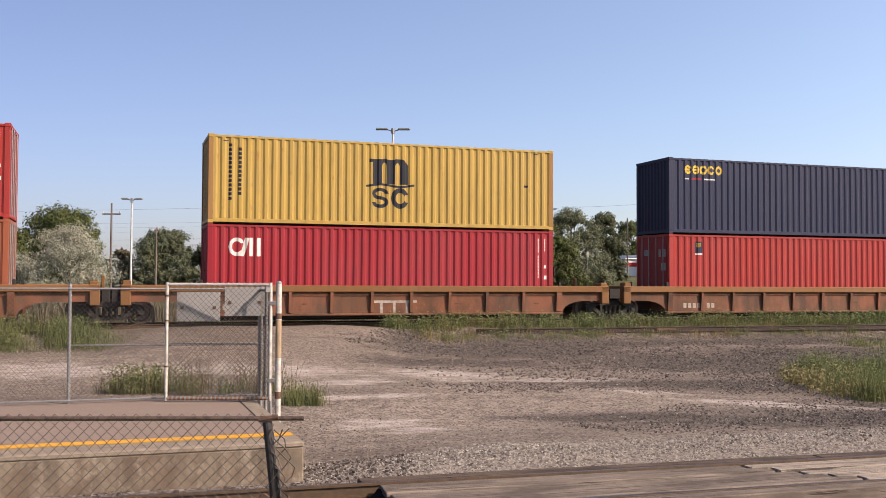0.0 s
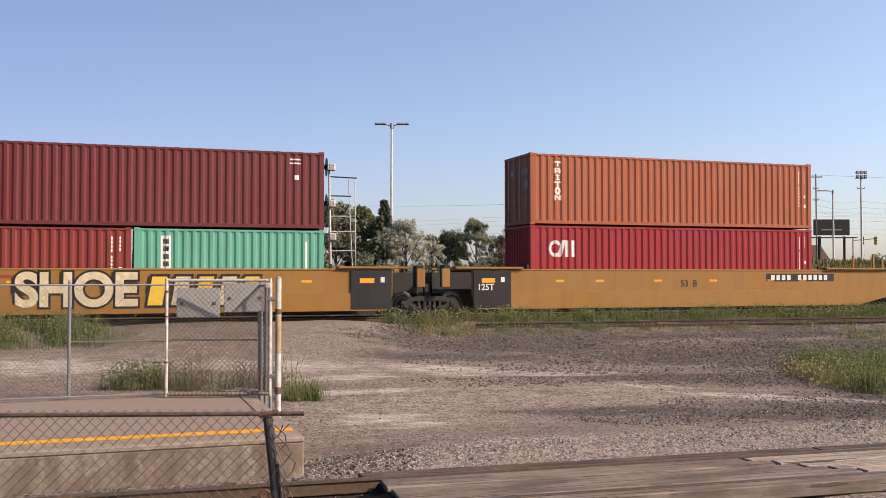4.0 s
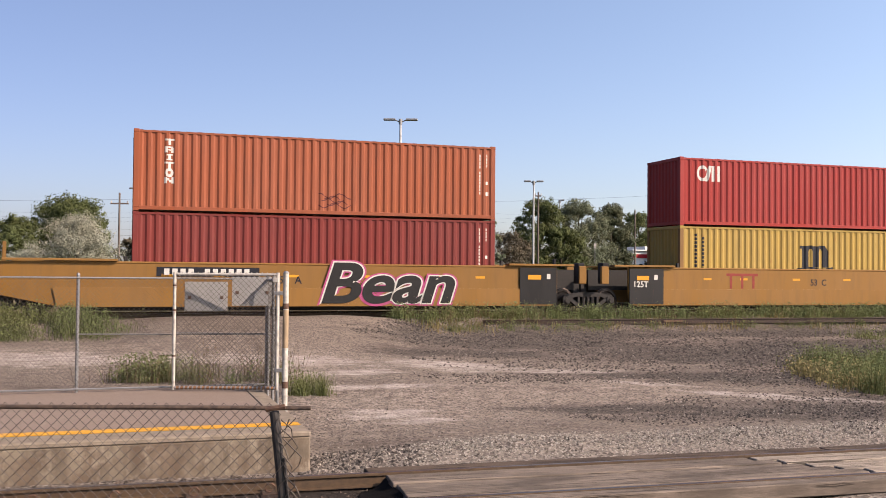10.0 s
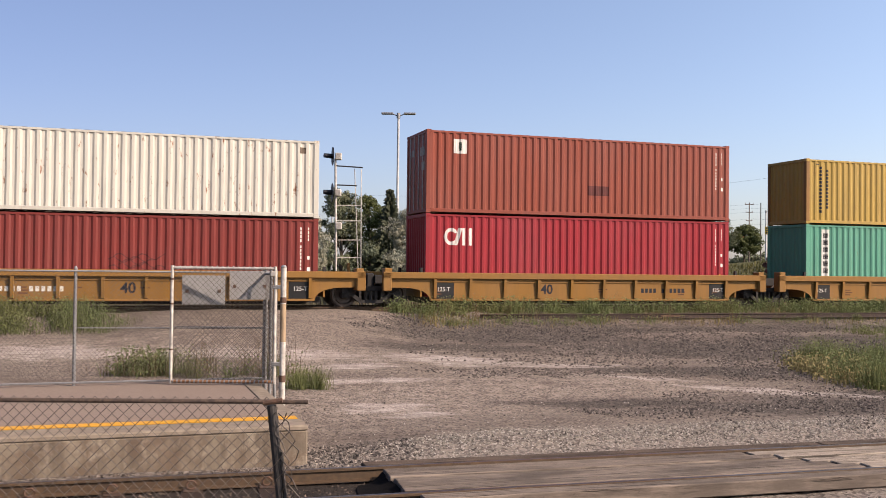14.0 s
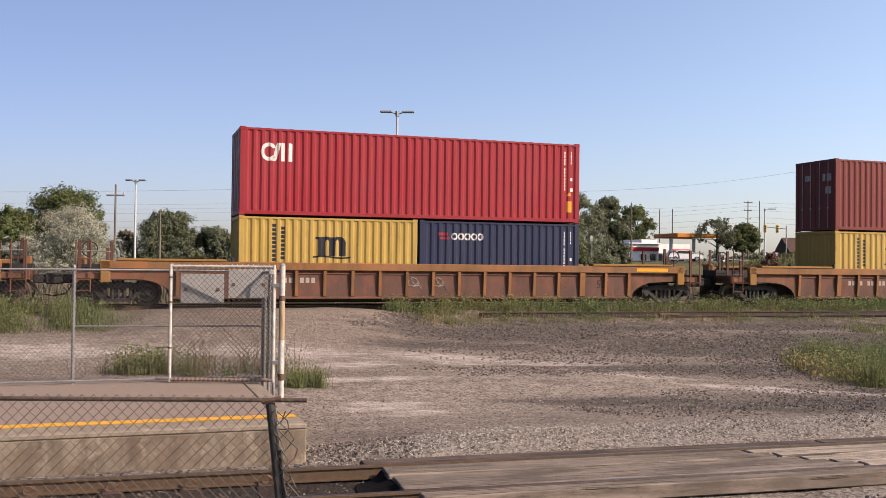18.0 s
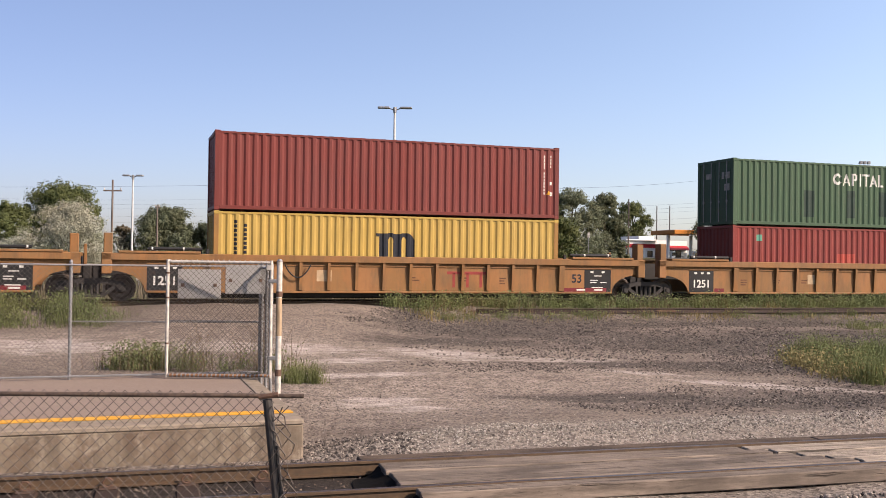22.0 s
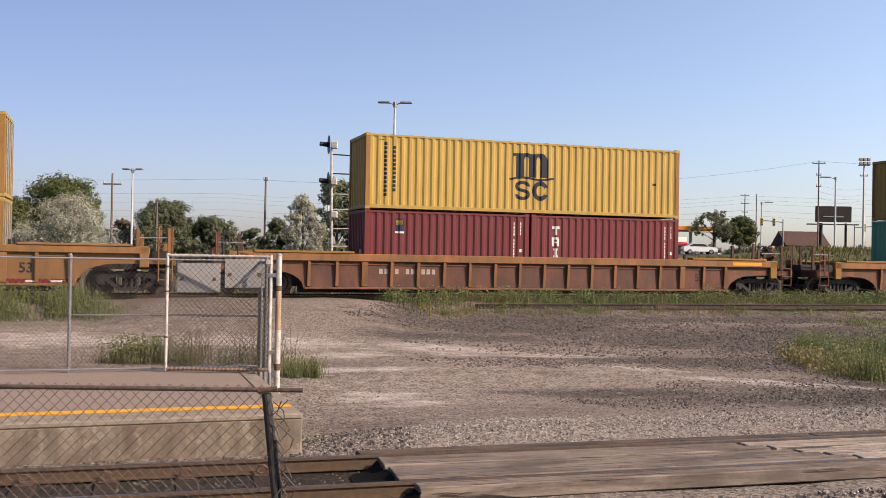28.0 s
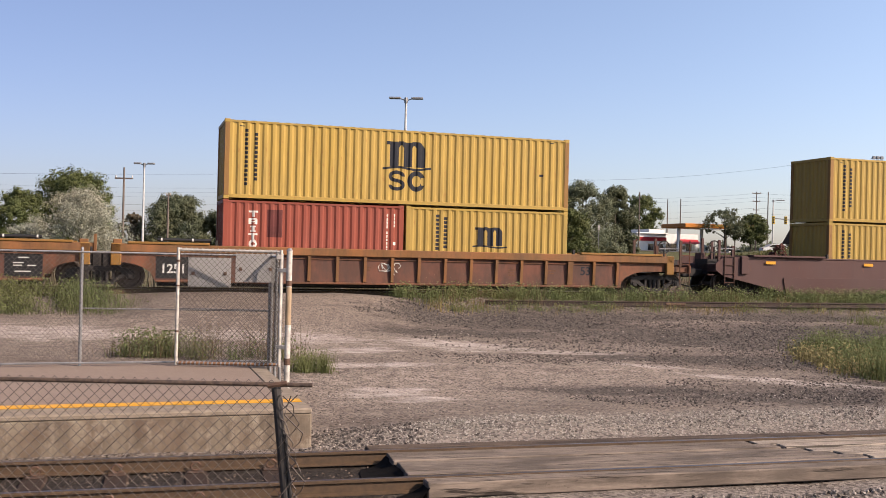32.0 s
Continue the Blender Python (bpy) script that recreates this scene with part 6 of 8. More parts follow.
# ---- lamp masts and poles ----
def lamp_mast(x, y, top, arms, arm_len, r, label):
    z = ground_z(x, y)
    t = thing("lamp_mast", pose(x, y, z), label, "street lamp", "lamp masts")
    h = top - z
    part("pole", MB().rod((0, 0, 0), (0, 0, h), r * 1.5, r, k=10), POLE_WHITE, t)
    for s in arms:
        part("arm", MB().rod((0, 0, h - 0.15), (s * arm_len * 0.4, 0, h + 0.05), 0.04, k=6), GALV, t)
        part("lamp_head", MB().cbox(min(s * arm_len * 0.3, s * arm_len), max(s * arm_len * 0.3, s * arm_len), -0.2, 0.2, h - 0.02, h + 0.13, 0.04), GALV, t, "flat grey lamp head")
    part("bracket", MB().rod((0, 0, h - 0.3), (0, 0, h + 0.1), r * 1.7, k=8), GALV, t)
    return t


lamp_mast(-3.55, 75, 14.3, (-1, 1), 1.32, 0.085, "tall white twin-headed lamp mast")
lamp_mast(-28.4, 90, 10.05, (-1, 1), 0.95, 0.075, "white twin-headed lamp post beyond the trees")
lamp_mast(8.6, 95, 11.5, (-1, 1), 0.95, 0.08, "white twin-headed lamp post in the distance")
lamp_mast(12.9, 110, 10.8, (1,), 0.5, 0.08, "thin white lamp post in the distance")
lamp_mast(-12.0, 105, 9.4, (-1, 1), 0.9, 0.08, "thin pale lamp post in the distance")
lamp_mast(49.0, 120, 13.1, (-1,), 1.9, 0.09, "slender grey street lamp with one arm on the bank")
lamp_mast(52.5, 158, 12.2, (1,), 1.8, 0.09, "grey street lamp by the junction")
fl = thing("floodlight_mast", pose(54.7, 125, ground_z(54.7, 125)), "floodlight mast with a square cluster of lamps", "floodlight")
fh = 15.6 - ground_z(54.7, 125)
part("pole", MB().rod((0, 0, 0), (0, 0, fh), 0.16, 0.10, k=10), POLE_WHITE, fl)
part("frame", MB().cbox(-0.75, 0.75, -0.1, 0.1, fh - 0.45, fh - 0.35, 0.02).cbox(-0.75, 0.75, -0.1, 0.1, fh + 0.25, fh + 0.35, 0.02), GALV, fl)
for i in range(3):
    for j in range(2):
        part("floodlight", MB().cbox(-0.7 + i * 0.5, -0.3 + i * 0.5, -0.35, -0.05, fh - 0.35 + j * 0.5, fh + 0.05 + j * 0.5, 0.05), GALV, fl)


def utility_pole(x, y, top, arms, label):
    z = ground_z(x, y)
    t = thing("utility_pole", pose(x, y, z), label, "utility pole", "utility poles")
    h = top - z
    part("pole", MB().rod((0, 0, 0), (0, 0, h), 0.115, 0.075, k=8), WOOD_POLE, t)
    for dz, w in arms:
        part("crossarm", MB().cbox(-w, w, -0.06, 0.06, h - dz - 0.06, h - dz + 0.06, 0.01), WOOD_POLE, t)
        for s in (-1, 1):
            part("insulator", MB().rod((s * w * 0.9, 0, h - dz + 0.06), (s * w * 0.9, 0, h - dz + 0.24), 0.05, k=6), WPAINT, t)
    return t


utility_pole(-26.9, 80, 8.9, ((0.9, 0.75),), "grey wooden utility pole with a crossarm")
utility_pole(-14.3, 80, 8.8, ((0.25, 0.18),), "bare wooden pole beyond the track")
utility_pole(-26.1, 90, 7.4, ((0.2, 0.2),), "short wooden pole among trees")
utility_pole(9.15, 96, 10.6, ((0.4, 0.3),), "leaning wooden pole by a lamp post")
utility_pole(23.0, 118, 10.4, (), "bare dark pole beside trees")
utility_pole(46.9, 120, 15.2, ((0.35, 0.8), (1.8, 0.3), (3.2, 0.3)), "tall utility pole with crossarms beside a billboard")
utility_pole(50.4, 160, 13.7, ((0.3, 0.7), (1.6, 0.6), (3.0, 0.5)), "distant utility pole with three crossarms")
utility_pole(52.3, 160, 13.7, (), "distant bare utility pole")
utility_pole(33.6, 150, 11.5, (), "thin distant pole by the filling station")
utility_pole(35.6, 150, 11.6, (), "thin distant pole by the filling station")
utility_pole(56.9, 130, 14.6, ((0.3, 0.5),), "utility pole beside a floodlight mast")


def wire_run(name, label, pts, sag, r):
    mb, run = MB(), []
    for p, q in zip(pts, pts[1:]):
        p, q = Vector(p), Vector(q)
        run += [p.lerp(q, u / 12) - Vector((0, 0, sag * 4 * u / 12 * (1 - u / 12))) for u in range(12)]
    mb.tube(run + [Vector(pts[-1])], r * 0.6, 3)
    return solid(name, mb, CABLE, label, "cable", "overhead wires")


wire_run("overhead_wire", "overhead wire sagging between utility poles", [(-120, 125, 11.5), (-26.9, 135, 12.8), (20, 140, 13.4), (46.9, 120, 15.1), (120, 110, 13.0)], 0.6, 0.022)
for k, (dz, r) in enumerate(((0, 0.018), (-0.9, 0.018), (-1.8, 0.016), (-3.4, 0.02), (-4.6, 0.016))):
    wire_run("overhead_wire", "thin overhead wires strung across the sky", [(-130, 180, 14.5 + dz), (-40, 182, 13.6 + dz * 0.9), (10, 186, 13.9 + dz * 0.9), (50.4, 160, 13.4 + dz * 0.7), (130, 150, 13.9 + dz)], 0.9, r)
for dz in (0, -0.8, -1.6):
    wire_run("overhead_wire", "thin overhead wire beside the billboard", [(46.9, 120, 12.2 + dz), (56.9, 130, 12.6 + dz), (110, 170, 14 + dz)], 0.4, 0.018)

# ---- filling station, billboard, house, signs, cars ----
fs = thing("filling_station", pose(31.5, 140, 3.1, 0, 0, 17), "small white filling station with red bands and an orange canopy", "filling station")
SHOPWHITE = plain("shop_white_wall", (0.97, 0.97, 0.95), 0.6, 0, 0.06, 1)
SHOPRED = plain("shop_red_band", (0.48, 0.02, 0.03), 0.5, 0, 0.08, 2)
CANOPY = plain("canopy_orange", (0.62, 0.22, 0.03), 0.5, 0, 0.1, 2)
CANOPY2 = plain("canopy_yellow", (0.78, 0.46, 0.08), 0.5, 0, 0.1, 2)
GLASS = plain("dark_shop_glass", (0.02, 0.025, 0.03), 0.1, 0, 0.1, 2, 0.0)
part("wall", MB().box(-5.0, -0.3, 0, 6, -0.6, 2.75).box(-2.8, -0.3, 0.4, 6, 2.75, 3.45).box(-0.3, 5.6, 1.2, 7, -0.6, 2.9), SHOPWHITE, fs)
part("red_band", MB().box(-5.03, -0.27, -0.10, 0.0, 1.75, 2.3), SHOPRED, fs, "red fascia band")
part("red_awning", MB().prism([(0.1, 1.5), (1.2, 2.15), (1.2, 1.55)], "x", 2.2, 5.5), SHOPRED, fs, "red awning over the shop front")
part("roof", MB().cbox(-5.2, -0.1, -0.3, 6.2, 2.75, 2.95, 0.05), SHOPWHITE, fs)
for x in (-3.2, -1.7):
    w = part("door", MB().box(x, x + 0.9, -0.06, 0.02, -0.4, 1.35), GLASS, fs, "dark glass door")
    part("frame", MB().box(x - 0.08, x, -0.08, 0.02, -0.4, 1.45).box(x + 0.9, x + 0.98, -0.08, 0.02, -0.4, 1.45).box(x, x + 0.9, -0.08, 0.02, 1.35, 1.45), SHOPWHITE, w)
for x in (-0.1, 1.1, 2.3, 3.5):
    part("window", MB().box(x, x + 1.05, 1.12, 1.2, 0.0, 1.5), GLASS, fs, "dark shop window")
part("canopy", MB().cbox(-2.0, 9.5, -8, -1.5, 3.55, 4.15, 0.08), CANOPY, fs, "orange forecourt canopy")
part("canopy_stripe", MB().box(2.6, 6.6, -8.06, -8.0, 3.82, 4.1), CANOPY2, fs, "yellow canopy stripe")
part("canopy_edge", MB().box(0.3, 6.4, -8.05, -8.0, 3.4, 3.54), SHOPWHITE, fs, "white lower edge of the canopy")
for x in (-1.2, 2.4, 6.2):
    part("column", MB().cbox(x - 0.16, x + 0.16, -5.2, -4.8, -0.6, 3.55, 0.03), SHOPWHITE, fs)
    pump = part("fuel_pump", MB().cbox(x + 0.4, x + 1.0, -5.3, -4.7, -0.4, 1.3, 0.05), SHOPWHITE, fs)
    part("display", MB().box(x + 0.48, x + 0.92, -5.33, -5.3, 0.6, 1.1), GLASS, pump)

bb = thing("billboard", pose(52.4, 128, ground_z(52.4, 128)), "large black-backed billboard on a steel post", "billboard")
bz = ground_z(52.4, 128)
part("board", MB().cbox(-2.75, 2.0, -0.15, 0.15, 7.95 - bz, 10.05 - bz, 0.06), plain("billboard_black", (0.018, 0.014, 0.016), 0.6, 0, 0.2, 2), bb)
part("catwalk", MB().box(-4.0, 2.8, -0.6, -0.2, 7.55 - bz, 7.7 - bz), STEEL_DARK, bb)
part("post", MB().rod((-2.0, 0, 0), (-2.0, 0, 7.8 - bz), 0.22, k=10), STEEL_DARK, bb)
part("post", MB().rod((1.3, 0, 0), (1.3, 0, 7.8 - bz), 0.16, k=10), STEEL_DARK, bb)
part("stringer", MB().box(-1.8, 0.9, -0.22, -0.15, 8.6 - bz, 8.72 - bz), GALV, bb)

hs_ = thing("house", pose(64.5, 170, 3.0), "low house with a brown shingled roof", "house")
part("wall", MB().box(-3.2, 3.4, 0, 7, -1.0, 2.6), plain("house_wall", (0.40, 0.33, 0.28), 0.8, 0, 0.1, 2), hs_)
part("roof", MB().prism([(-0.6, 2.5), (3.5, 5.1), (7.6, 2.5)], "x", -3.8, 4.0), plain("brown_shingles", (0.11, 0.065, 0.05), 0.9, 0, 0.25, 3, 0.5), hs_)
for x in (-2.0, 0.8):
    part("window", MB().box(x, x + 1.2, -0.04, 0.0, 0.9, 2.1), GLASS, hs_)

for x, y, zt_, side in ((53.2, 150, 9.2, -1), (60.0, 140, 8.2, 1)):
    zz = ground_z(x, y)
    tl = thing("traffic_light", pose(x, y, zz), "grey traffic light on a mast arm", "traffic light", "traffic lights")
    part("pole", MB().rod((0, 0, 0), (0, 0, zt_ - zz), 0.12, 0.09, k=8), GALV, tl)
    part("mast_arm", MB().rod((0, 0, zt_ - zz - 0.5), (side * 3.4, 0, zt_ - zz - 0.2), 0.07, k=6), GALV, tl)
    for ax in (1.4, 3.3):
        hd = part("signal_head", MB().cbox(side * ax - 0.2, side * ax + 0.2, -0.15, 0.15, zt_ - zz - 1.1, zt_ - zz + 0.1, 0.04), GOLD_INK, tl, "yellow signal head")
        for k in range(3):
            part("lens", MB().wheel((side * ax, -0.16, zt_ - zz - 0.85 + k * 0.36), (0, -1, 0), [(0, 0.0), (0, 0.13), (0.05, 0.13), (0.05, 0)], 10), INK, hd)

CARPAINT = plain("car_white_paint", (0.98, 0.98, 0.96), 0.25, 0, 0.04, 1, 0.0)
CARDARK = plain("car_dark_paint", (0.035, 0.05, 0.075), 0.25, 0, 0.1, 1, 0.0)
CARRED = plain("car_red_paint", (0.45, 0.02, 0.025), 0.25, 0, 0.1, 1, 0.0)
TYRE = plain("tyre_rubber", (0.02, 0.02, 0.02), 0.9, 0, 0.1, 9)


def parked_car(x, y, z, turn, mat, label):
    c = thing("car", pose(x, y, z, 0, 0, turn), label, "car", "cars by the road")
    part("body", MB().prism([(-2.2, 0.35), (2.2, 0.35), (2.25, 0.7), (2.1, 0.88), (1.2, 0.98), (0.5, 1.42), (-1.0, 1.45), (-1.75, 1.02), (-2.15, 0.95), (-2.25, 0.7)], "y", -0.85, 0.85), mat, c)
    part("side_window", MB().prism([(1.05, 1.0), (0.45, 1.36), (-0.95, 1.38), (-1.55, 1.03)], "y", -0.862, -0.85), GLASS, c)
    part("windscreen", MB().quad((1.22, -0.75, 0.99), (1.22, 0.75, 0.99), (0.54, 0.7, 1.42), (0.54, -0.7, 1.42)) or MB().prism([(1.26, 0.99), (0.56, 1.43), (0.54, 1.41), (1.22, 0.97)], "y", -0.75, 0.75), GLASS, c)
    for wx in (-1.4, 1.4):
        for s in (-1, 1):
            w = part("wheel", MB().wheel((wx, s * 0.72, 0.32), (0, s, 0), [(0, 0), (0, 0.32), (0.17, 0.32), (0.17, 0.22)], 16), TYRE, c)
            part("rim", MB().wheel((wx, s * 0.74, 0.32), (0, s, 0), [(0.14, 0.21), (0.155, 0.18), (0.13, 0.0)], 12), GALV, w)
    part("headlight", MB().cbox(2.12, 2.24, -0.78, -0.45, 0.66, 0.80, 0.02), GALV, c)
    part("tail_light", MB().cbox(-2.25, -2.12, -0.80, -0.5, 0.72, 0.88, 0.02), CARRED, c)
    return c


CAR_A = parked_car(12.0, 128, ground_z(12.0, 128) + 0.03, 0, CARPAINT, "white saloon car driving along the far road")
CAR_B = parked_car(9.0, 128, ground_z(9.0, 128) + 0.03, 0, CARPAINT, "white saloon car driving along the far road")
road = MB()
for i in range(80):
    x0, x1 = 5 + i * 2.5, 7.5 + i * 2.5
    road.quad(*[(x, y, ground_z(x, y) + 0.025) for x, y in ((x0, 124.5), (x1, 124.5), (x1, 132), (x0, 132))])
solid("road", road, plain("worn_asphalt", (0.10, 0.095, 0.09), 0.9, 0, 0.2, 4), "grey asphalt road beyond the tracks", "road", kind="structure", flat=False)
# small trackside markers
for x, y, h in ((-3.55, 46, 1.3), (5.9, 47.5, 1.55), (-17.2, 47, 1.35), (-14.3, 46.5, 1.3), (15.7, 102, 4.2)):
    mk = thing("track_marker", pose(x, y, ground_z(x, y)), "small white marker post beside the track", "marker post", "trackside markers")
    part("post", MB().box(-0.03, 0.03, -0.03, 0.03, 0, h), GALV, mk)
    part("plate", MB().cbox(-0.13, 0.13, -0.05, -0.03, h - 0.55, h, 0.01), WPAINT, mk)
random.seed(77)
solid("trackside_grass", weeds(2600, clumped(far_front, 9.5, 40, 2.6, 3.1, 80, 0.28), 0.06, 0.30, 0.04, 0.005), GRASS, "thin grass growing over an old rail", "grass", kind="stuff")
# an old length of rail lying in the weeds
old = thing("old_rail", Matrix.Translation(DIR * 13.0 + NRM * (D_FAR - 2.65) + Vector((0, 0, ground_z(*(DIR * 13.0 + NRM * (D_FAR - 2.65)).xy) + 0.13))) @ Matrix.Rotation(A_FAR - 0.015, 4, "Z"), "old rusty rail lying in the weeds", "rail")
part("rail_body", MB().prism(rail_profile(), "x", -1.6, 17), plain("old_dark_rust", (0.050, 0.026, 0.018), 0.85, 0.1, 0.4, 12), old)
part("joint_bar", MB().cbox(5.2, 6.0, -0.05, -0.02, -0.13, -0.05, 0.01), RUSTY, old)

# ---- the train ----
M40 = m_marks()
M40H = [m_logo(0.0, 0.46), *M40[1:]]
M20 = m_marks(LEN20)
C40, C20 = code(), code(LEN20)
FLORENS = [panel("sign_panel", NAVY, -4.95, -4.62, 0.28, 0.72), panel("sign_mark", GOLD_INK, -4.90, -4.68, 0.34, 0.50), panel("sign_edge", WHITE_INK, -4.95, -4.62, 0.73, 0.79)]
FLORENS20 = [panel("sign_panel", NAVY, -1.95, -1.62, 0.28, 0.72), panel("sign_mark", GOLD_INK, -1.90, -1.68, 0.34, 0.50), panel("sign_edge", WHITE_INK, -1.95, -1.62, 0.73, 0.79)]
SEACO = [("name_marks", GOLD_INK, [ring(-5.25 + 0.34 * i, 0.45, 0.155, 0.075, 0.05 if i in (0, 3) else 0, i in (0, 1)) for i in range(5)]), ("slogan_marks", WHITE_INK, [bar(-5.38, -5.2, 0.78, 0.83), bar(-4.55, -4.05, 0.78, 0.83)]), ("slogan_mark", CRIMSON, [bar(-5.1, -4.65, 0.76, 0.84)])]
YIDONG = [panel("name_panel", WHITE_INK, -5.35, -4.95, 0.2, 2.05), ("name_marks", INK, blocks_down(-5.27, 0.23, 0.35, 6, 0.28, 0.19))]
YIDONG20 = [panel("name_panel", WHITE_INK, -2.2, -1.9, 0.25, 1.7), ("name_marks", INK, blocks_down(-2.14, 0.18, 0.35, 5, 0.24, 0.16))]
OLDPATCH = plain("overpainted_patch", (0.125, 0.030, 0.026), 0.6, 0, 0.2, 3)
GREENPATCH = plain("overpainted_green_patch", (0.028, 0.10, 0.03), 0.6, 0, 0.2, 3)
GREYGREEN = plain("ghost_lettering", (0.018, 0.045, 0.032), 0.6, 0, 0.2, 3)
FRESHRED = plain("fresh_red_patch", (0.40, 0.062, 0.042), 0.5, 0, 0.1, 3)
RUSTGREY = plain("grey_rust_patch", (0.20, 0.155, 0.115), 0.8, 0, 0.4, 9)

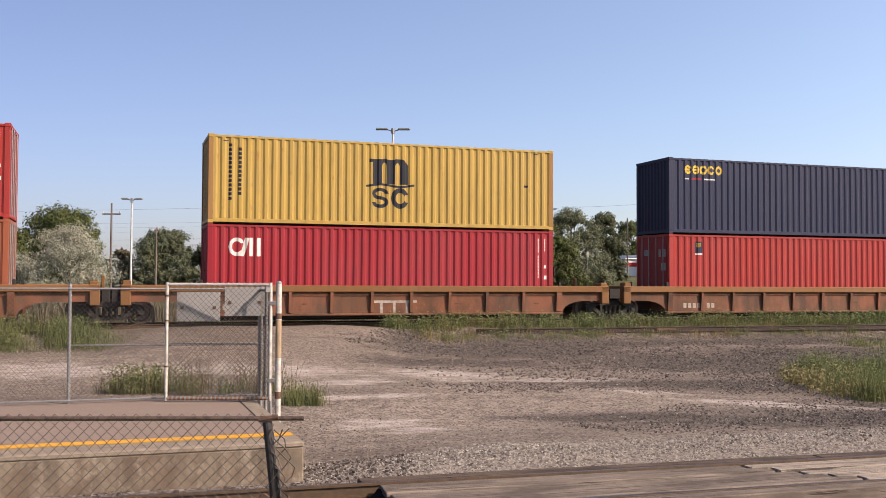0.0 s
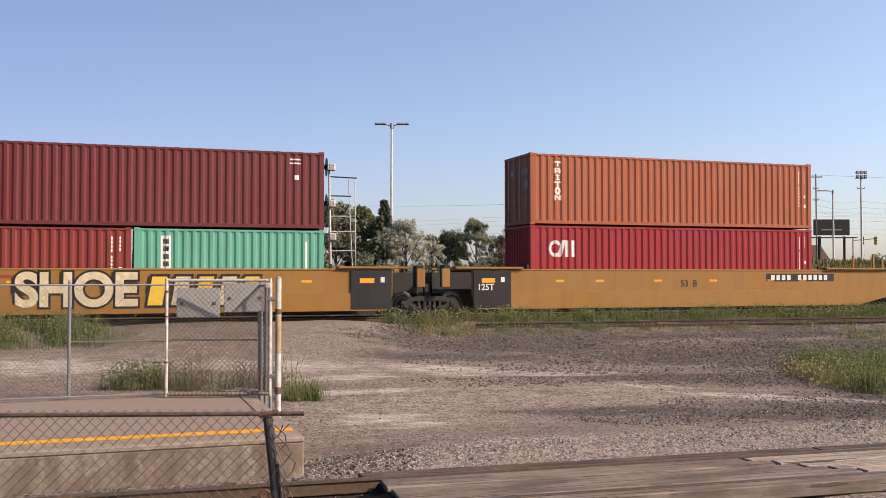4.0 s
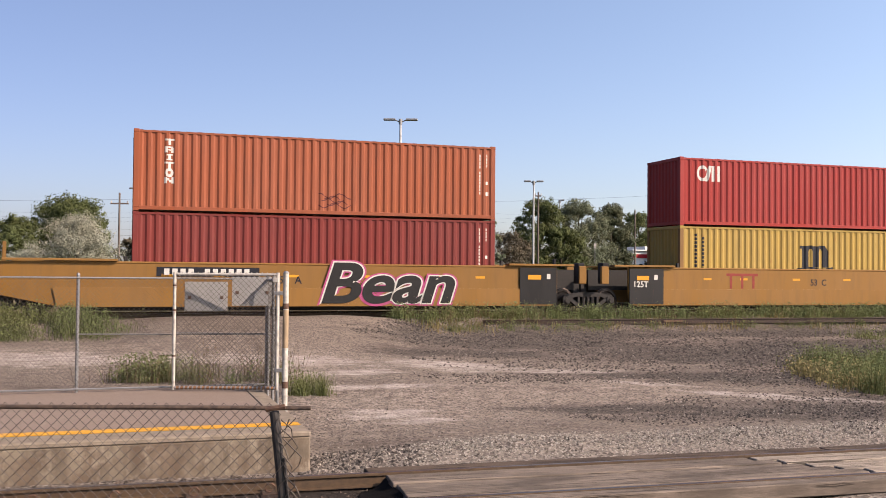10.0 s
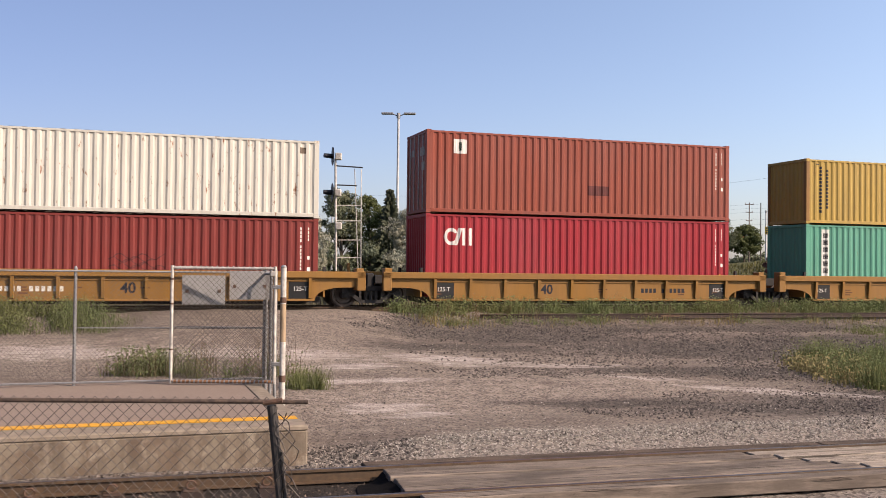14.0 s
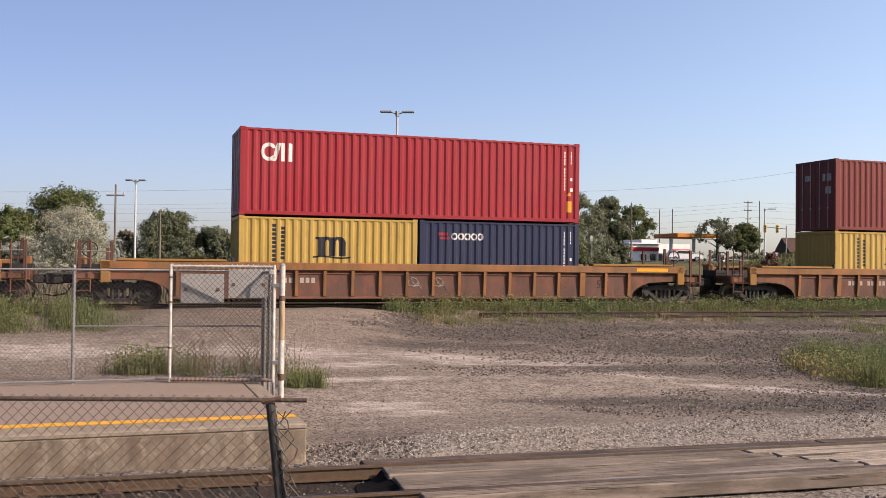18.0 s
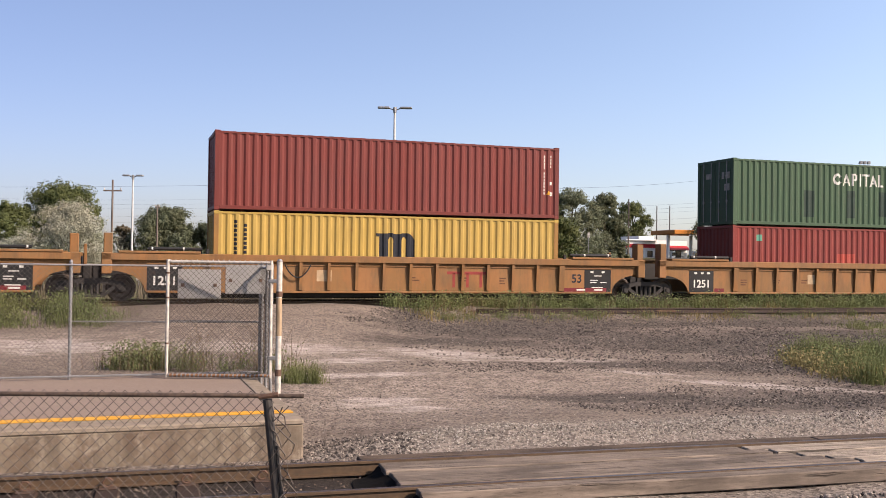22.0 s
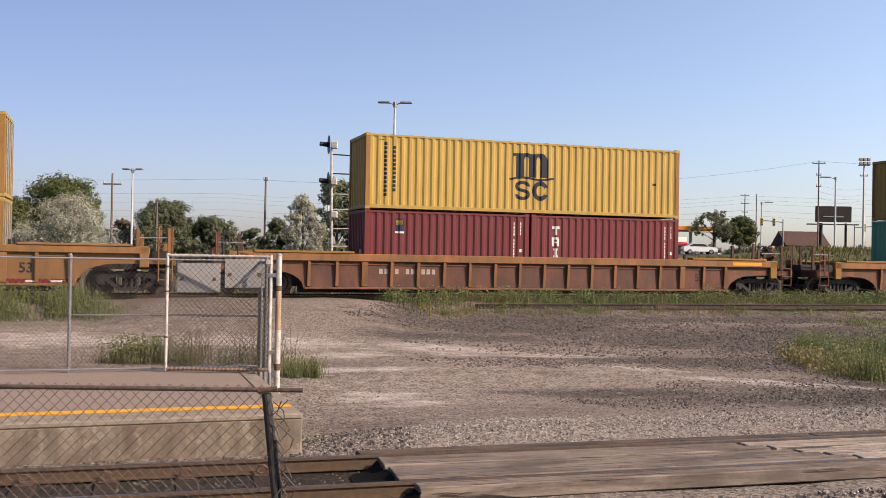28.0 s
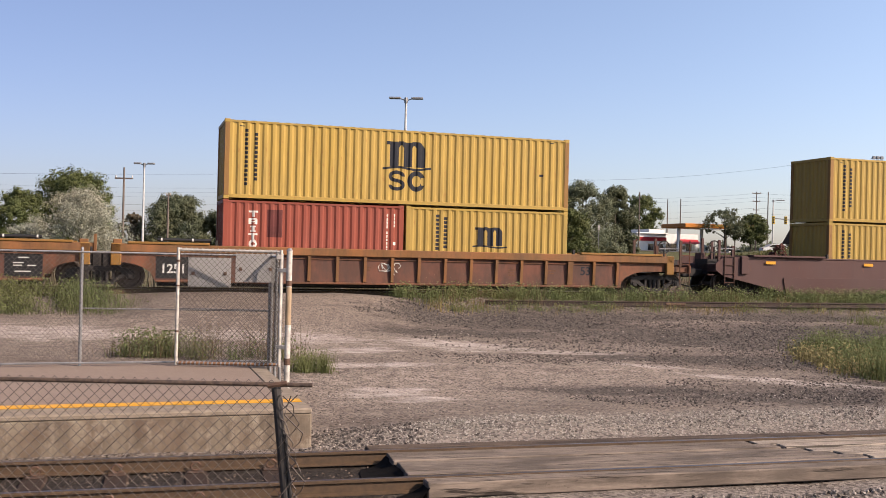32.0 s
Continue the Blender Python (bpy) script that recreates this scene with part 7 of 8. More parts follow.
# each stack: where it starts along the train, then its boxes from the bottom up:
# (length, height, paint, doors, words for the label, marks)
B = lambda ln, h, p, words, marks=(), doors="right": (ln, h, p, doors, words, list(marks))
STACKS = [
    (-15.34, [B(LEN40, HIGH, ORANGE, "faded tan-orange forty-foot container in a well", [C40]), B(LEN40, HIGH, SCARLET, "red forty-foot container stacked on an orange one", [C40])]),
    (2.70, [B(LEN40, HIGH, CRIMSON, "pinkish red forty-foot container with white emblem, in a well", [cai(-5.35, 0.45), C40]), B(LEN40, HIGH, YELLOW, "yellow forty-foot container with a large dark emblem", M40H)]),
    (19.67, [B(LEN40, HIGH, SCARLET, "red forty-foot container with a small square sign, in a well", FLORENS + [C40, hazard(t=1.0)], "left"), B(LEN40, HIGH, NAVY, "navy blue forty-foot container with orange name marks", SEACO + [C40, hazard()])]),
    (41.31, [B(LEN20, STD, SCARLET, "red twenty-foot container with white emblem", [cai(-2.3, 0.4), C20]), B(LEN20, STD, BROWNRED, "brown-red twenty-foot container with a small sign", FLORENS20 + [C20]), B(LEN40, STD, GREYWHITE, "grey-white weathered forty-foot container", [hazard(t=0.7), panel("code_marks", INK, 5.0, 5.15, 0.3, 0.5)])]),
    (61.07, [B(LEN20, STD, BRICKRED, "red twenty-foot container with white name marks", [column(-2.15, 0.3, 5), C20]), B(LEN20, STD, TEAL, "sea-green twenty-foot container with a white name panel", YIDONG20 + [("code_marks", WHITE_INK, [bar(2.4, 2.47, 0.4, 1.5)])]), B(LEN40, STD, MAROON, "maroon forty-foot container with yellow name marks", [("name_marks", GOLD_INK, [ring(-5.0, 0.47 + 0.42 * i, 0.17, 0.08, 0.07 if i == 0 else 0, i == 0) if i != 2 else bar(-5.17, -5.05, 1.15, 1.5) for i in range(4)] + [bar(-5.05, -4.85, 1.42, 1.5)]), ("code_marks", WHITE_INK, [bar(4.95, 5.3, 0.25, 0.3), bar(4.95, 5.3, 0.38, 0.43), bar(5.1, 5.25, 0.8, 0.95)])], "left")]),
    (80.74, [B(LEN40, HIGH, CRIMSON, "crimson forty-foot container with white emblem, in a well", [cai(-5.3, 0.55), C40]), B(LEN40, STD, ORANGE, "orange forty-foot container with white name marks", [column(-5.15, 0.28, 6), C40], "left")]),
    (104.29, [B(LEN40, HIGH, BRICKRED, "faded red forty-foot container in a well", [C40]), B(LEN40, STD, YELLOW, "yellow forty-foot container with a large dark emblem", M40)]),
    (123.97, [B(LEN40, HIGH, YELLOW, "yellow forty-foot container in a well, its emblem half hidden", [m_logo(0.04, 0.62), M40[1]]), B(LEN40, STD, YELLOW, "yellow forty-foot container with a large dark emblem", M40)]),
    (143.60, [B(LEN40, HIGH, SALMON, "red forty-foot container in a dark well car", [C40, panel("paint_patch", OLDPATCH, -3.9, -3.5, 0.25, 1.2)]), B(LEN40, STD, BRICKRED, "faded red forty-foot container", [C40, hazard(t=0.9), panel("paint_patch", FRESHRED, -0.5, 0.1, 2.1, 2.35)], "left")]),
    (167.17, [B(LEN40, HIGH, BRICKRED, "wine red forty-foot container in a yellow well car", [C40]), B(LEN40, STD, ORANGE, "orange forty-foot container with white name marks and scrapes", [column(-5.15, 0.28, 6), C40, smear("scrape", OLDPATCH, -0.2, 0.9, 1.9, 2.3)])]),
    (186.81, [B(LEN40, HIGH, YELLOW, "yellow forty-foot container in a well, its emblem half hidden", [m_logo(0.04, 0.55), M40[1]]), B(LEN40, STD, SCARLET, "bright red forty-foot container with white emblem", [cai(-5.3, 0.3), ("code_marks", WHITE_INK, [bar(4.85, 5.6, 0.25, 0.36), bar(5.0, 5.4, 0.45, 0.54), bar(5.4, 5.52, 0.65, 1.1)])])]),
    (206.48, [B(LEN40, HIGH, CRIMSON, "crimson forty-foot container with white emblem, in a well", [cai(-5.4, 0.45), C40]), B(LEN40, HIGH, YELLOW, "yellow forty-foot container with a large dark emblem", M40H)]),
    (228.06, [B(LEN40, STD, BRICKRED, "faded red forty-foot container scuffed with grey", [C40, smear("scuff", OLDPATCH, -0.5, 1.2, 1.3, 1.75)]), B(LEN40, STD, CREAM, "cream white forty-foot container streaked with rust", [panel("rust_patch", RUSTGREY, -5.1, -4.2, 0.35, 0.75), panel("sign_panel", RUSTGREY, 5.45, 5.65, 0.25, 0.45)], "left")]),
    (243.98, [B(LEN40, HIGH, CRIMSON, "deep red forty-foot container with white emblem, in a well", [cai(-5.35, 0.5), C40, hazard(t=2.0)]), B(LEN40, HIGH, SALMON, "orange-red forty-foot container with a white square sign", [panel("sign_panel", WHITE_INK, -5.1, -4.6, 0.3, 0.8), panel("sign_mark", DKGREEN, -4.9, -4.8, 0.4, 0.7), C40, panel("paint_patch", OLDPATCH, 0.1, 0.95, 1.75, 2.1)], "left")]),
    (259.72, [B(LEN40, HIGH, TEAL, "sea-green forty-foot container with a white name panel", YIDONG + [("code_marks", WHITE_INK, [bar(5.35, 5.42, 0.4, 1.7)]), hazard(t=2.1)]), B(LEN40, STD, YELLOW, "yellow forty-foot container with a large dark emblem", M40)]),
    (281.46, [B(LEN20, STD, BRICKRED, "brick red twenty-foot container with white name marks", [column(-2.15, 0.35, 5), C20]), B(LEN20, STD, YELLOW, "yellow twenty-foot container with a dark emblem", M20), B(LEN40, STD, YELLOW, "yellow forty-foot container with a large dark emblem", M40)]),
    (304.89, [B(LEN20, STD, YELLOW, "yellow twenty-foot container with a dark emblem", M20), B(LEN20, STD, NAVY, "navy blue twenty-foot container with white name marks", [("name_marks", WHITE_INK, [ring(-1.75 + 0.24 * i, 0.55, 0.115, 0.05) for i in range(5)]), ("sign_mark", CRIMSON, [bar(-2.35, -2.0, 0.42, 0.52), bar(-2.3, -1.95, 0.58, 0.66)]), C20]), B(LEN40, HIGH, CRIMSON, "bright crimson forty-foot container with white emblem", [cai(-5.35, 0.5), C40, hazard(t=1.75), panel("yellow_sticker", PATCH, 5.6, 5.8, 2.1, 2.5)], "left")]),
    (328.40, [B(LEN20, STD, YELLOW, "yellow twenty-foot container with a dark emblem", M20), B(LEN20, STD, YELLOW, "yellow twenty-foot container with a dark emblem", M20), B(LEN40, HIGH, BROWNRED, "brown-red forty-foot container stacked on yellow ones", [C40, hazard(t=1.75), panel("yellow_sticker", PATCH, 5.62, 5.8, 2.2, 2.45)], "left")]),
    (351.84, [B(LEN20, STD, NAVY, "navy blue twenty-foot container with white emblem and name marks", [("emblem", WHITE_INK, [ring(-2.1, 0.6, 0.24, 0.09, 0, True), ring(-1.75, 0.55, 0.2, 0.1, 0.06), bar(-2.6, -2.3, 0.55, 0.63), bar(-1.65, -1.35, 0.3, 0.38)]), ("name_marks", WHITE_INK, [bar(-1.2 + 0.3 * i, -1.02 + 0.3 * i, 0.32, 0.58) for i in range(6)]), C20]), B(LEN20, STD, SCARLET, "red twenty-foot container with white emblem", [cai(-2.25, 0.45), C20])]),
    (371.40, [B(LEN40, STD, YELLOW, "yellow forty-foot container in a well, its emblem half hidden", [m_logo(0.04, 0.5), M40[1]]), B(LEN40, STD, BROWNRED, "brown-red forty-foot container stacked on yellow ones", [C40, hazard(t=1.55)])]),
    (390.96, [B(LEN40, STD, BRICKRED, "wine red forty-foot container in a tan well car", [panel("round_sign", TEAL, -5.0, -4.75, 0.35, 0.6), C40, panel("paint_patch", FRESHRED, -1.2, -0.3, 1.05, 1.6)]), B(LEN40, STD, GREEN, "green forty-foot container with white name marks", [capital_row(-1.35, 0.40), C40, hazard(t=1.5), ("ghost_marks", GREYGREEN, [bar(-2.8, -2.3, 1.15, 2.2), bar(-0.7, -0.3, 1.1, 2.2), bar(0.9, 1.3, 1.1, 2.1), bar(3.0, 3.4, 1.1, 2.0)])], "left")]),
    (414.30, [B(LEN40, STD, DKGREEN, "dark green forty-foot container with white name marks", [capital_row(-1.55, 0.36), C40], "left"), B(LEN40, STD, SALMON, "faded red forty-foot container with white name marks", [column(-5.2, 0.28, 6, w=0.34, step=0.27), C40, panel("sticker", WHITE_INK, -1.9, -1.4, 2.2, 2.4)])]),
    (433.80, [B(LEN40, STD, YELLOW, "yellow forty-foot container in a well, its emblem half hidden", [m_logo(0.12, 0.45), M40[1]]), B(LEN40, STD, SALMON, "red forty-foot container with a white name strip", [panel("name_panel", WHITE_INK, -5.4, -5.0, 0.25, 2.3), ("name_marks", INK, blocks_down(-5.3, 0.2, 0.8, 7, 0.2, 0.13)), ("code_marks", WHITE_INK, [bar(4.9, 5.4, 0.3, 0.36), bar(5.1, 5.3, 0.8, 1.0)]), panel("paint_patch", OLDPATCH, -3.6, -2.7, 0.4, 1.2)])]),
    (453.35, [B(LEN40, STD, YELLOW, "yellow forty-foot container in a well, its emblem half hidden", [m_logo(0.04, 0.5), M40[1]]), B(LEN40, STD, YELLOW, "yellow forty-foot container with a large dark emblem", M40)]),
    (476.71, [B(LEN20, STD, PLUM, "maroon twenty-foot container with a small sign", FLORENS20 + [C20]), B(LEN20, STD, PLUM, "maroon twenty-foot container with white name marks", [column(-2.2, 0.4, 3, w=0.3, step=0.4), C20]), B(LEN40, STD, YELLOW, "yellow forty-foot container with a faded dark emblem", M40)]),
    (500.10, [B(LEN40, HIGH, TEAL, "sea-green forty-foot container with a white name panel and a dark patch", YIDONG + [panel("paint_patch", GREENPATCH, 0.6, 2.6, 0.2, 0.85), ("code_marks", WHITE_INK, [bar(5.25, 5.32, 0.4, 1.9)]), hazard(t=2.15)]), B(LEN40, STD, YELLOW, "yellow forty-foot container with a large dark emblem", M40)]),
    (519.62, [B(LEN20, STD, PLUM, "plum red twenty-foot container with yellow-white graffiti", [("graffiti", GOLD_INK, [bar(0.9, 1.1, 1.35, 1.9), bar(1.15, 1.55, 1.25, 1.36), bar(1.5, 1.62, 1.3, 1.9)]), ("graffiti_letters", WHITE_INK, [bar(-1.1, -0.8, 1.6, 1.8), bar(-0.6, -0.3, 1.55, 1.8), bar(-0.1, 0.0, 1.5, 1.8), bar(0.5, 0.62, 1.5, 1.8)]), C20]), B(LEN20, STD, PLUM, "plum red twenty-foot container with yellow name marks", [("name_marks", GOLD_INK, [bar(-2.45, -2.05, 0.28, 0.38), bar(-2.3, -2.2, 0.38, 0.68), ring(-1.8, 0.55, 0.15, 0.07), ring(-1.45, 0.57, 0.13, 0.07, 0.05), ring(-1.12, 0.57, 0.13, 0.07, 0.05), bar(-0.92, -0.72, 0.44, 0.68)]), C20]), B(LEN40, STD, SALMON, "salmon orange forty-foot container with white name marks", [column(-5.2, 0.28, 6), C40, panel("paint_patch", PLUM, 4.6, 5.9, 0.12, 2.4)])]),
    (539.18, [B(LEN20, STD, SALMON, "red twenty-foot container with white name marks", [column(-2.2, 0.35, 5), C20, panel("paint_patch", OLDPATCH, -1.6, -1.1, 0.3, 1.2)]), B(LEN20, STD, YELLOW, "yellow twenty-foot container with a dark emblem", M20), B(LEN40, STD, YELLOW, "yellow forty-foot container with a large dark emblem", M40)]),
    (562.73, [B(LEN40, STD, YELLOW, "yellow forty-foot container in a well, its emblem half hidden", [m_logo(0.04, 0.4), M40[1]]), B(LEN40, STD, YELLOW, "yellow forty-foot container with a large dark emblem", M40)]),
]
FAR_END, SHORT_END = 11.73, 9.86
# the cars: first stack, last stack, kind
CARS = [(0, 2, "short_rust"), (3, 5, "smooth_gold"), (6, 8, "ribbed_dark"), (9, 11, "smooth_gold"), (12, 14, "short_gold"), (15, 15, "ribbed_rust"), (16, 16, "ribbed_rust"), (17, 17, "ribbed_rust"),
        (18, 20, "ribbed_tan"), (21, 23, "ribbed_tan"), (24, 24, "ribbed_rust"), (25, 27, "ribbed_rust"), (28, 28, "smooth_purple")]
MOVERS = []


def at_train(s, z=0.0):
    return Matrix.Translation(far_point(s, 0, z)) @ Matrix.Rotation(A_FAR, 4, "Z")


for first, last, kind in CARS:
    for i in range(first, last + 1):
        s, boxes = STACKS[i]
        mid = s + LEN40 / 2
        end = SHORT_END if kind.startswith("short") else FAR_END
        lft = ("joint", (s - STACKS[i - 1][0]) / 2) if i > first else ("end", end)
        rgt = ("joint", (STACKS[i + 1][0] - s) / 2) if i < last else ("end", end)
        if i == 0:
            lft = ("joint", 8.5)
        u = well_unit(kind, lft, rgt, at_train(mid))
        MOVERS.append((u, mid, 0.0))
        STACKS[i] = (s, boxes, u)
        z, row20 = 0.36, 0
        for ln, h, p, doors, words, marks in boxes:
            x = mid
            if ln == LEN20:
                x = mid + (-1 if row20 == 0 else 1) * (LEN40 - LEN20) / 2
            c = container(ln, h, p, words, doors, at_train(x, z), marks)
            MOVERS.append((c, x, z))
            if ln == LEN20:
                row20 += 1
                if row20 == 2:
                    z += h + 0.012
            else:
                z += h + 0.012


# ---- lettering and graffiti on the cars ----
RIBBED = {u.name for u, s, z in MOVERS if u.name.startswith("well_car")} - {STACKS[i][2].name for i in (3, 4, 5, 9, 10, 11, 28)}


def words(u, text, x, z, size, mat, name="lettering", out=0.0, shear=0.0, bold=0.0, wide=1.0):
    out = out - INSET if u.name in RIBBED and out < 0.05 else out
    return part(name, lettering(text, size, mat, shear, bold), mat, u, at=pose(x, -SIDE - out, z) @ FACE @ Matrix.Diagonal((wide, 1, 1, 1)))


def plate(u, x0, x1, z0, z1, mat, name="painted_patch", out=0.004):
    out = out - INSET if u.name in RIBBED and out < 0.05 else out
    return part(name, MB().box(x0, x1, -SIDE - out, -SIDE - out + 0.003, z0, z1), mat, u)


def number_bars(u, x, z, n, mat, h=0.16, w=0.09, out=0.006, gap=4):
    out = out - INSET if u.name in RIBBED else out
    bar_mesh = shared(("number_mark", h, w), mat, lambda: MB().box(0, w, 0, 0.002, -h / 2, h / 2))
    for i in range(n):
        part("number_mark", bar_mesh, mat, u, at=pose(x + i * w * 1.55 + (w * 1.6 if i >= gap else 0), -SIDE - out, z))


UN = [st[2] for st in STACKS]


def scrawl(u, x, z, n, step, h, mat):
    """One sprayed zigzag line, no letters."""
    y = -SIDE + (INSET if u.name in RIBBED else 0.0) - 0.006
    pts = [(x + step * k / 9 + 0.10 * math.cos(k * 1.31), y - 0.001 * (k % 3), z + h * 0.5 * math.sin(k * 0.93 + 1.3 * math.sin(k * 0.31)) * (0.65 + 0.35 * math.cos(k * 0.7))) for k in range(10 * n + 1)]
    return part("graffiti_scrawl", MB().tube(pts, 0.017, 4), mat, u)


BUFF = plain("buff_panel", (0.50, 0.36, 0.22), 0.7, 0, 0.2, 4)
CRIMSON_DULL = plain("dull_red_stripe", (0.20, 0.022, 0.03), 0.6, 0, 0.3, 5)
CHALK = plain("chalk_scrawl", (0.46, 0.40, 0.34), 0.8, 0, 0.3, 9)
GO = 0.056
for i in (3, 4, 5, 9, 10, 11):                       # golden cars: black end panels where units meet
    u, zt = UN[i], 1.66
    ls = [s for s in (-1, 1) if not ((i in (3, 9) and s < 0) or (i in (5, 11) and s > 0))]
    for s in ls:
        a, b = sorted((s * 6.95, s * 8.36))
        part("black_panel", MB().box(a, b, -SIDE - GO - 0.006, -SIDE + 0.0, 0.30, 1.60), CAR_BLACK, u, "black painted end panel")
        plate(u, a + 0.30, a + 0.80, 1.18, 1.34, PATCH, "reflector", GO + 0.012)
        plate(u, a + 1.02, a + 1.16, 1.20, 1.38, WHITE_INK, "placard", GO + 0.012)
        if s < 0:
            words(u, "125T", a + 0.45, 1.02, 0.30, WHITE_INK, out=GO + 0.012, bold=0.006)
    for x in (-5.2, -3.6, -1.2, 1.2, 3.8, 5.3):
        plate(u, x, x + 0.34, 1.20, 1.28, PATCH, "reflector", 0.006)
for i, x in ((3, -5.35), (5, 3.9), (9, -5.2), (11, 2.3)):
    plate(UN[i], x - 0.15, x + 3.05, 1.20, 1.50, INK, "number_panel", 0.006)
    number_bars(UN[i], x + 0.08, 1.35, 10, WHITE_INK, 0.20, 0.16, 0.012)
for i, x in ((4, -3.9), (10, -4.0)):
    for k in range(3):
        words(UN[i], "|", x + k * 0.5, 1.18, 0.5, RED_INK, "faded_emblem", 0.006, bold=0.03)
    plate(UN[i], x - 0.2, x + 1.2, 1.36, 1.46, RED_INK, "faded_emblem", 0.006)
words(UN[9], "53  A", -1.15, 1.10, 0.34, INK, out=0.008, bold=0.004)
words(UN[10], "53  C", 0.0, 1.12, 0.34, INK, out=0.008, bold=0.004)
words(UN[5], "53  B", 0.3, 1.12, 0.34, INK, out=0.008, bold=0.004)
# graffiti
words(UN[3], "SHOE", 4.5, 0.95, 1.70, WHITE_INK, "graffiti", GO + 0.004, bold=0.17)
words(UN[3], "SHOE", 4.5, 0.95, 1.70, SPRAY_BLACK, "graffiti", GO + 0.012, bold=0.11)
for k, (ch, ink) in enumerate((("D", SPRAY_GREEN), ("e", SPRAY_CREAM), ("p", GOLD_INK), ("t", SPRAY_CREAM), ("h", SPRAY_CREAM))):
    gx, gz, gs = -1.75 + 0.95 * k, 0.90 + 0.10 * (k % 2), 1.75 if k == 0 else 1.55
    words(UN[3], ch, gx, gz, gs, RED_INK, "graffiti", GO + 0.008, bold=0.13)
    words(UN[3], ch, gx, gz, gs, ink, "graffiti", GO + 0.013, bold=0.07)
words(UN[4], "SHOE", -1.6, 0.95, 1.4, SPRAY_BLACK, "graffiti", GO + 0.004, bold=0.12)
words(UN[4], "SHOE", -1.6, 0.95, 1.4, SPRAY_CREAM, "graffiti", GO + 0.012, bold=0.055)
for k in range(5):                                   # a tag that nobody can read: leaning bars
    bx = 0.35 + 0.72 * k
    part("graffiti", MB().prism([(bx, 0.42), (bx + 0.62, 0.42), (bx + 0.80, 1.48), (bx + 0.18, 1.48)], "y", -SIDE - GO - 0.006, -SIDE - GO - 0.003), SPRAY_BLACK, UN[4])
    part("graffiti", MB().prism([(bx + 0.10, 0.50), (bx + 0.55, 0.50), (bx + 0.70, 1.40), (bx + 0.25, 1.40)], "y", -SIDE - GO - 0.012, -SIDE - GO - 0.009), (GOLD_INK, SPRAY_CREAM)[k % 2], UN[4])
words(UN[9], "Bean", 2.1, 0.95, 1.85, SPRAY_PINK, "graffiti", GO + 0.002, shear=0.25, bold=0.13, wide=1.28)
words(UN[9], "Bean", 2.1, 0.95, 1.85, WHITE_INK, "graffiti", GO + 0.008, shear=0.25, bold=0.085, wide=1.28)
words(UN[9], "Bean", 2.1, 0.95, 1.85, SPRAY_BLACK, "graffiti", GO + 0.014, shear=0.25, bold=0.045, wide=1.28)
dm = MB().prism([(-4.35, 0.95), (-3.75, 0.42), (-0.1, 0.42), (0.5, 0.95), (-0.1, 1.48), (-3.75, 1.48)], "y", -SIDE - GO - 0.004, -SIDE - GO)
part("graffiti", dm, FRESHRED, UN[11])
words(UN[11], "Catnap", -2.0, 0.98, 1.25, SPRAY_BLACK, "graffiti", GO + 0.008, bold=0.075)
words(UN[11], "Catnap", -2.0, 0.98, 1.25, SPRAY_GREEN, "graffiti", GO + 0.014, bold=0.035)
words(UN[11], "Catnap", -2.0, 0.98, 1.25, SPRAY_LIME, "graffiti", GO + 0.018, bold=-0.012)
for gz_, up in ((1.58, 1), (0.34, -1)):               # two pointed finials on the first letter
    part("graffiti", MB().prism([(-3.72, gz_ - 0.12 * up), (-3.55, gz_ + 0.16 * up), (-3.38, gz_ - 0.12 * up)], "y", -SIDE - GO - 0.017, -SIDE - GO - 0.012), SPRAY_GREEN, UN[11])
fox = [(0.45, 0.3), (2.25, 0.3), (2.15, 0.75), (1.8, 1.05), (1.55, 1.15), (1.42, 1.50), (1.22, 1.22), (0.95, 1.22), (0.72, 1.52), (0.62, 1.1), (0.55, 0.7)]
part("graffiti", MB().prism(fox, "y", -SIDE - GO - 0.012, -SIDE - GO - 0.008), SPRAY_FOX, UN[11])
part("graffiti_outline", MB().tube([(fx_, -SIDE - GO - 0.016, fz_) for fx_, fz_ in fox[1:]], 0.016, 4), SPRAY_BLACK, UN[11])
part("graffiti_outline", MB().tube([(0.72, -SIDE - GO - 0.016, 1.06), (1.02, -SIDE - GO - 0.016, 0.92), (1.10, -SIDE - GO - 0.016, 0.74), (1.22, -SIDE - GO - 0.016, 0.92), (1.52, -SIDE - GO - 0.016, 1.04)], 0.022, 4), SPRAY_BLACK, UN[11])
part("graffiti_outline", MB().tube([(1.15, -SIDE - GO - 0.016, 0.72), (1.6, -SIDE - GO - 0.016, 0.88), (1.9, -SIDE - GO - 0.016, 0.62), (1.7, -SIDE - GO - 0.016, 0.36)], 0.016, 4), SPRAY_BLACK, UN[11])
for i in (6, 7, 8, 28):                              # dark cars: yellow reflectors on the top rail
    for x in (-9.2, -4.6, -1.5, 1.4, 4.7, 9.0):
        plate(UN[i], x, x + 0.44, 1.27 if i < 20 else 1.23, 1.37 if i < 20 else 1.34, PATCH, "reflector", 0.106 if i < 20 else 0.06)
number_bars(UN[6], -3.4, 0.72, 6, CHALK, 0.18, 0.12)
number_bars(UN[8], -3.7, 0.72, 10, CHALK, 0.18, 0.12)
plate(UN[7], 0.35, 1.45, 0.45, 1.0, CAR_GOLD, "repainted_panel")
plate(UN[7], 1.6, 2.9, 0.45, 1.0, CAR_GOLD, "repainted_panel")
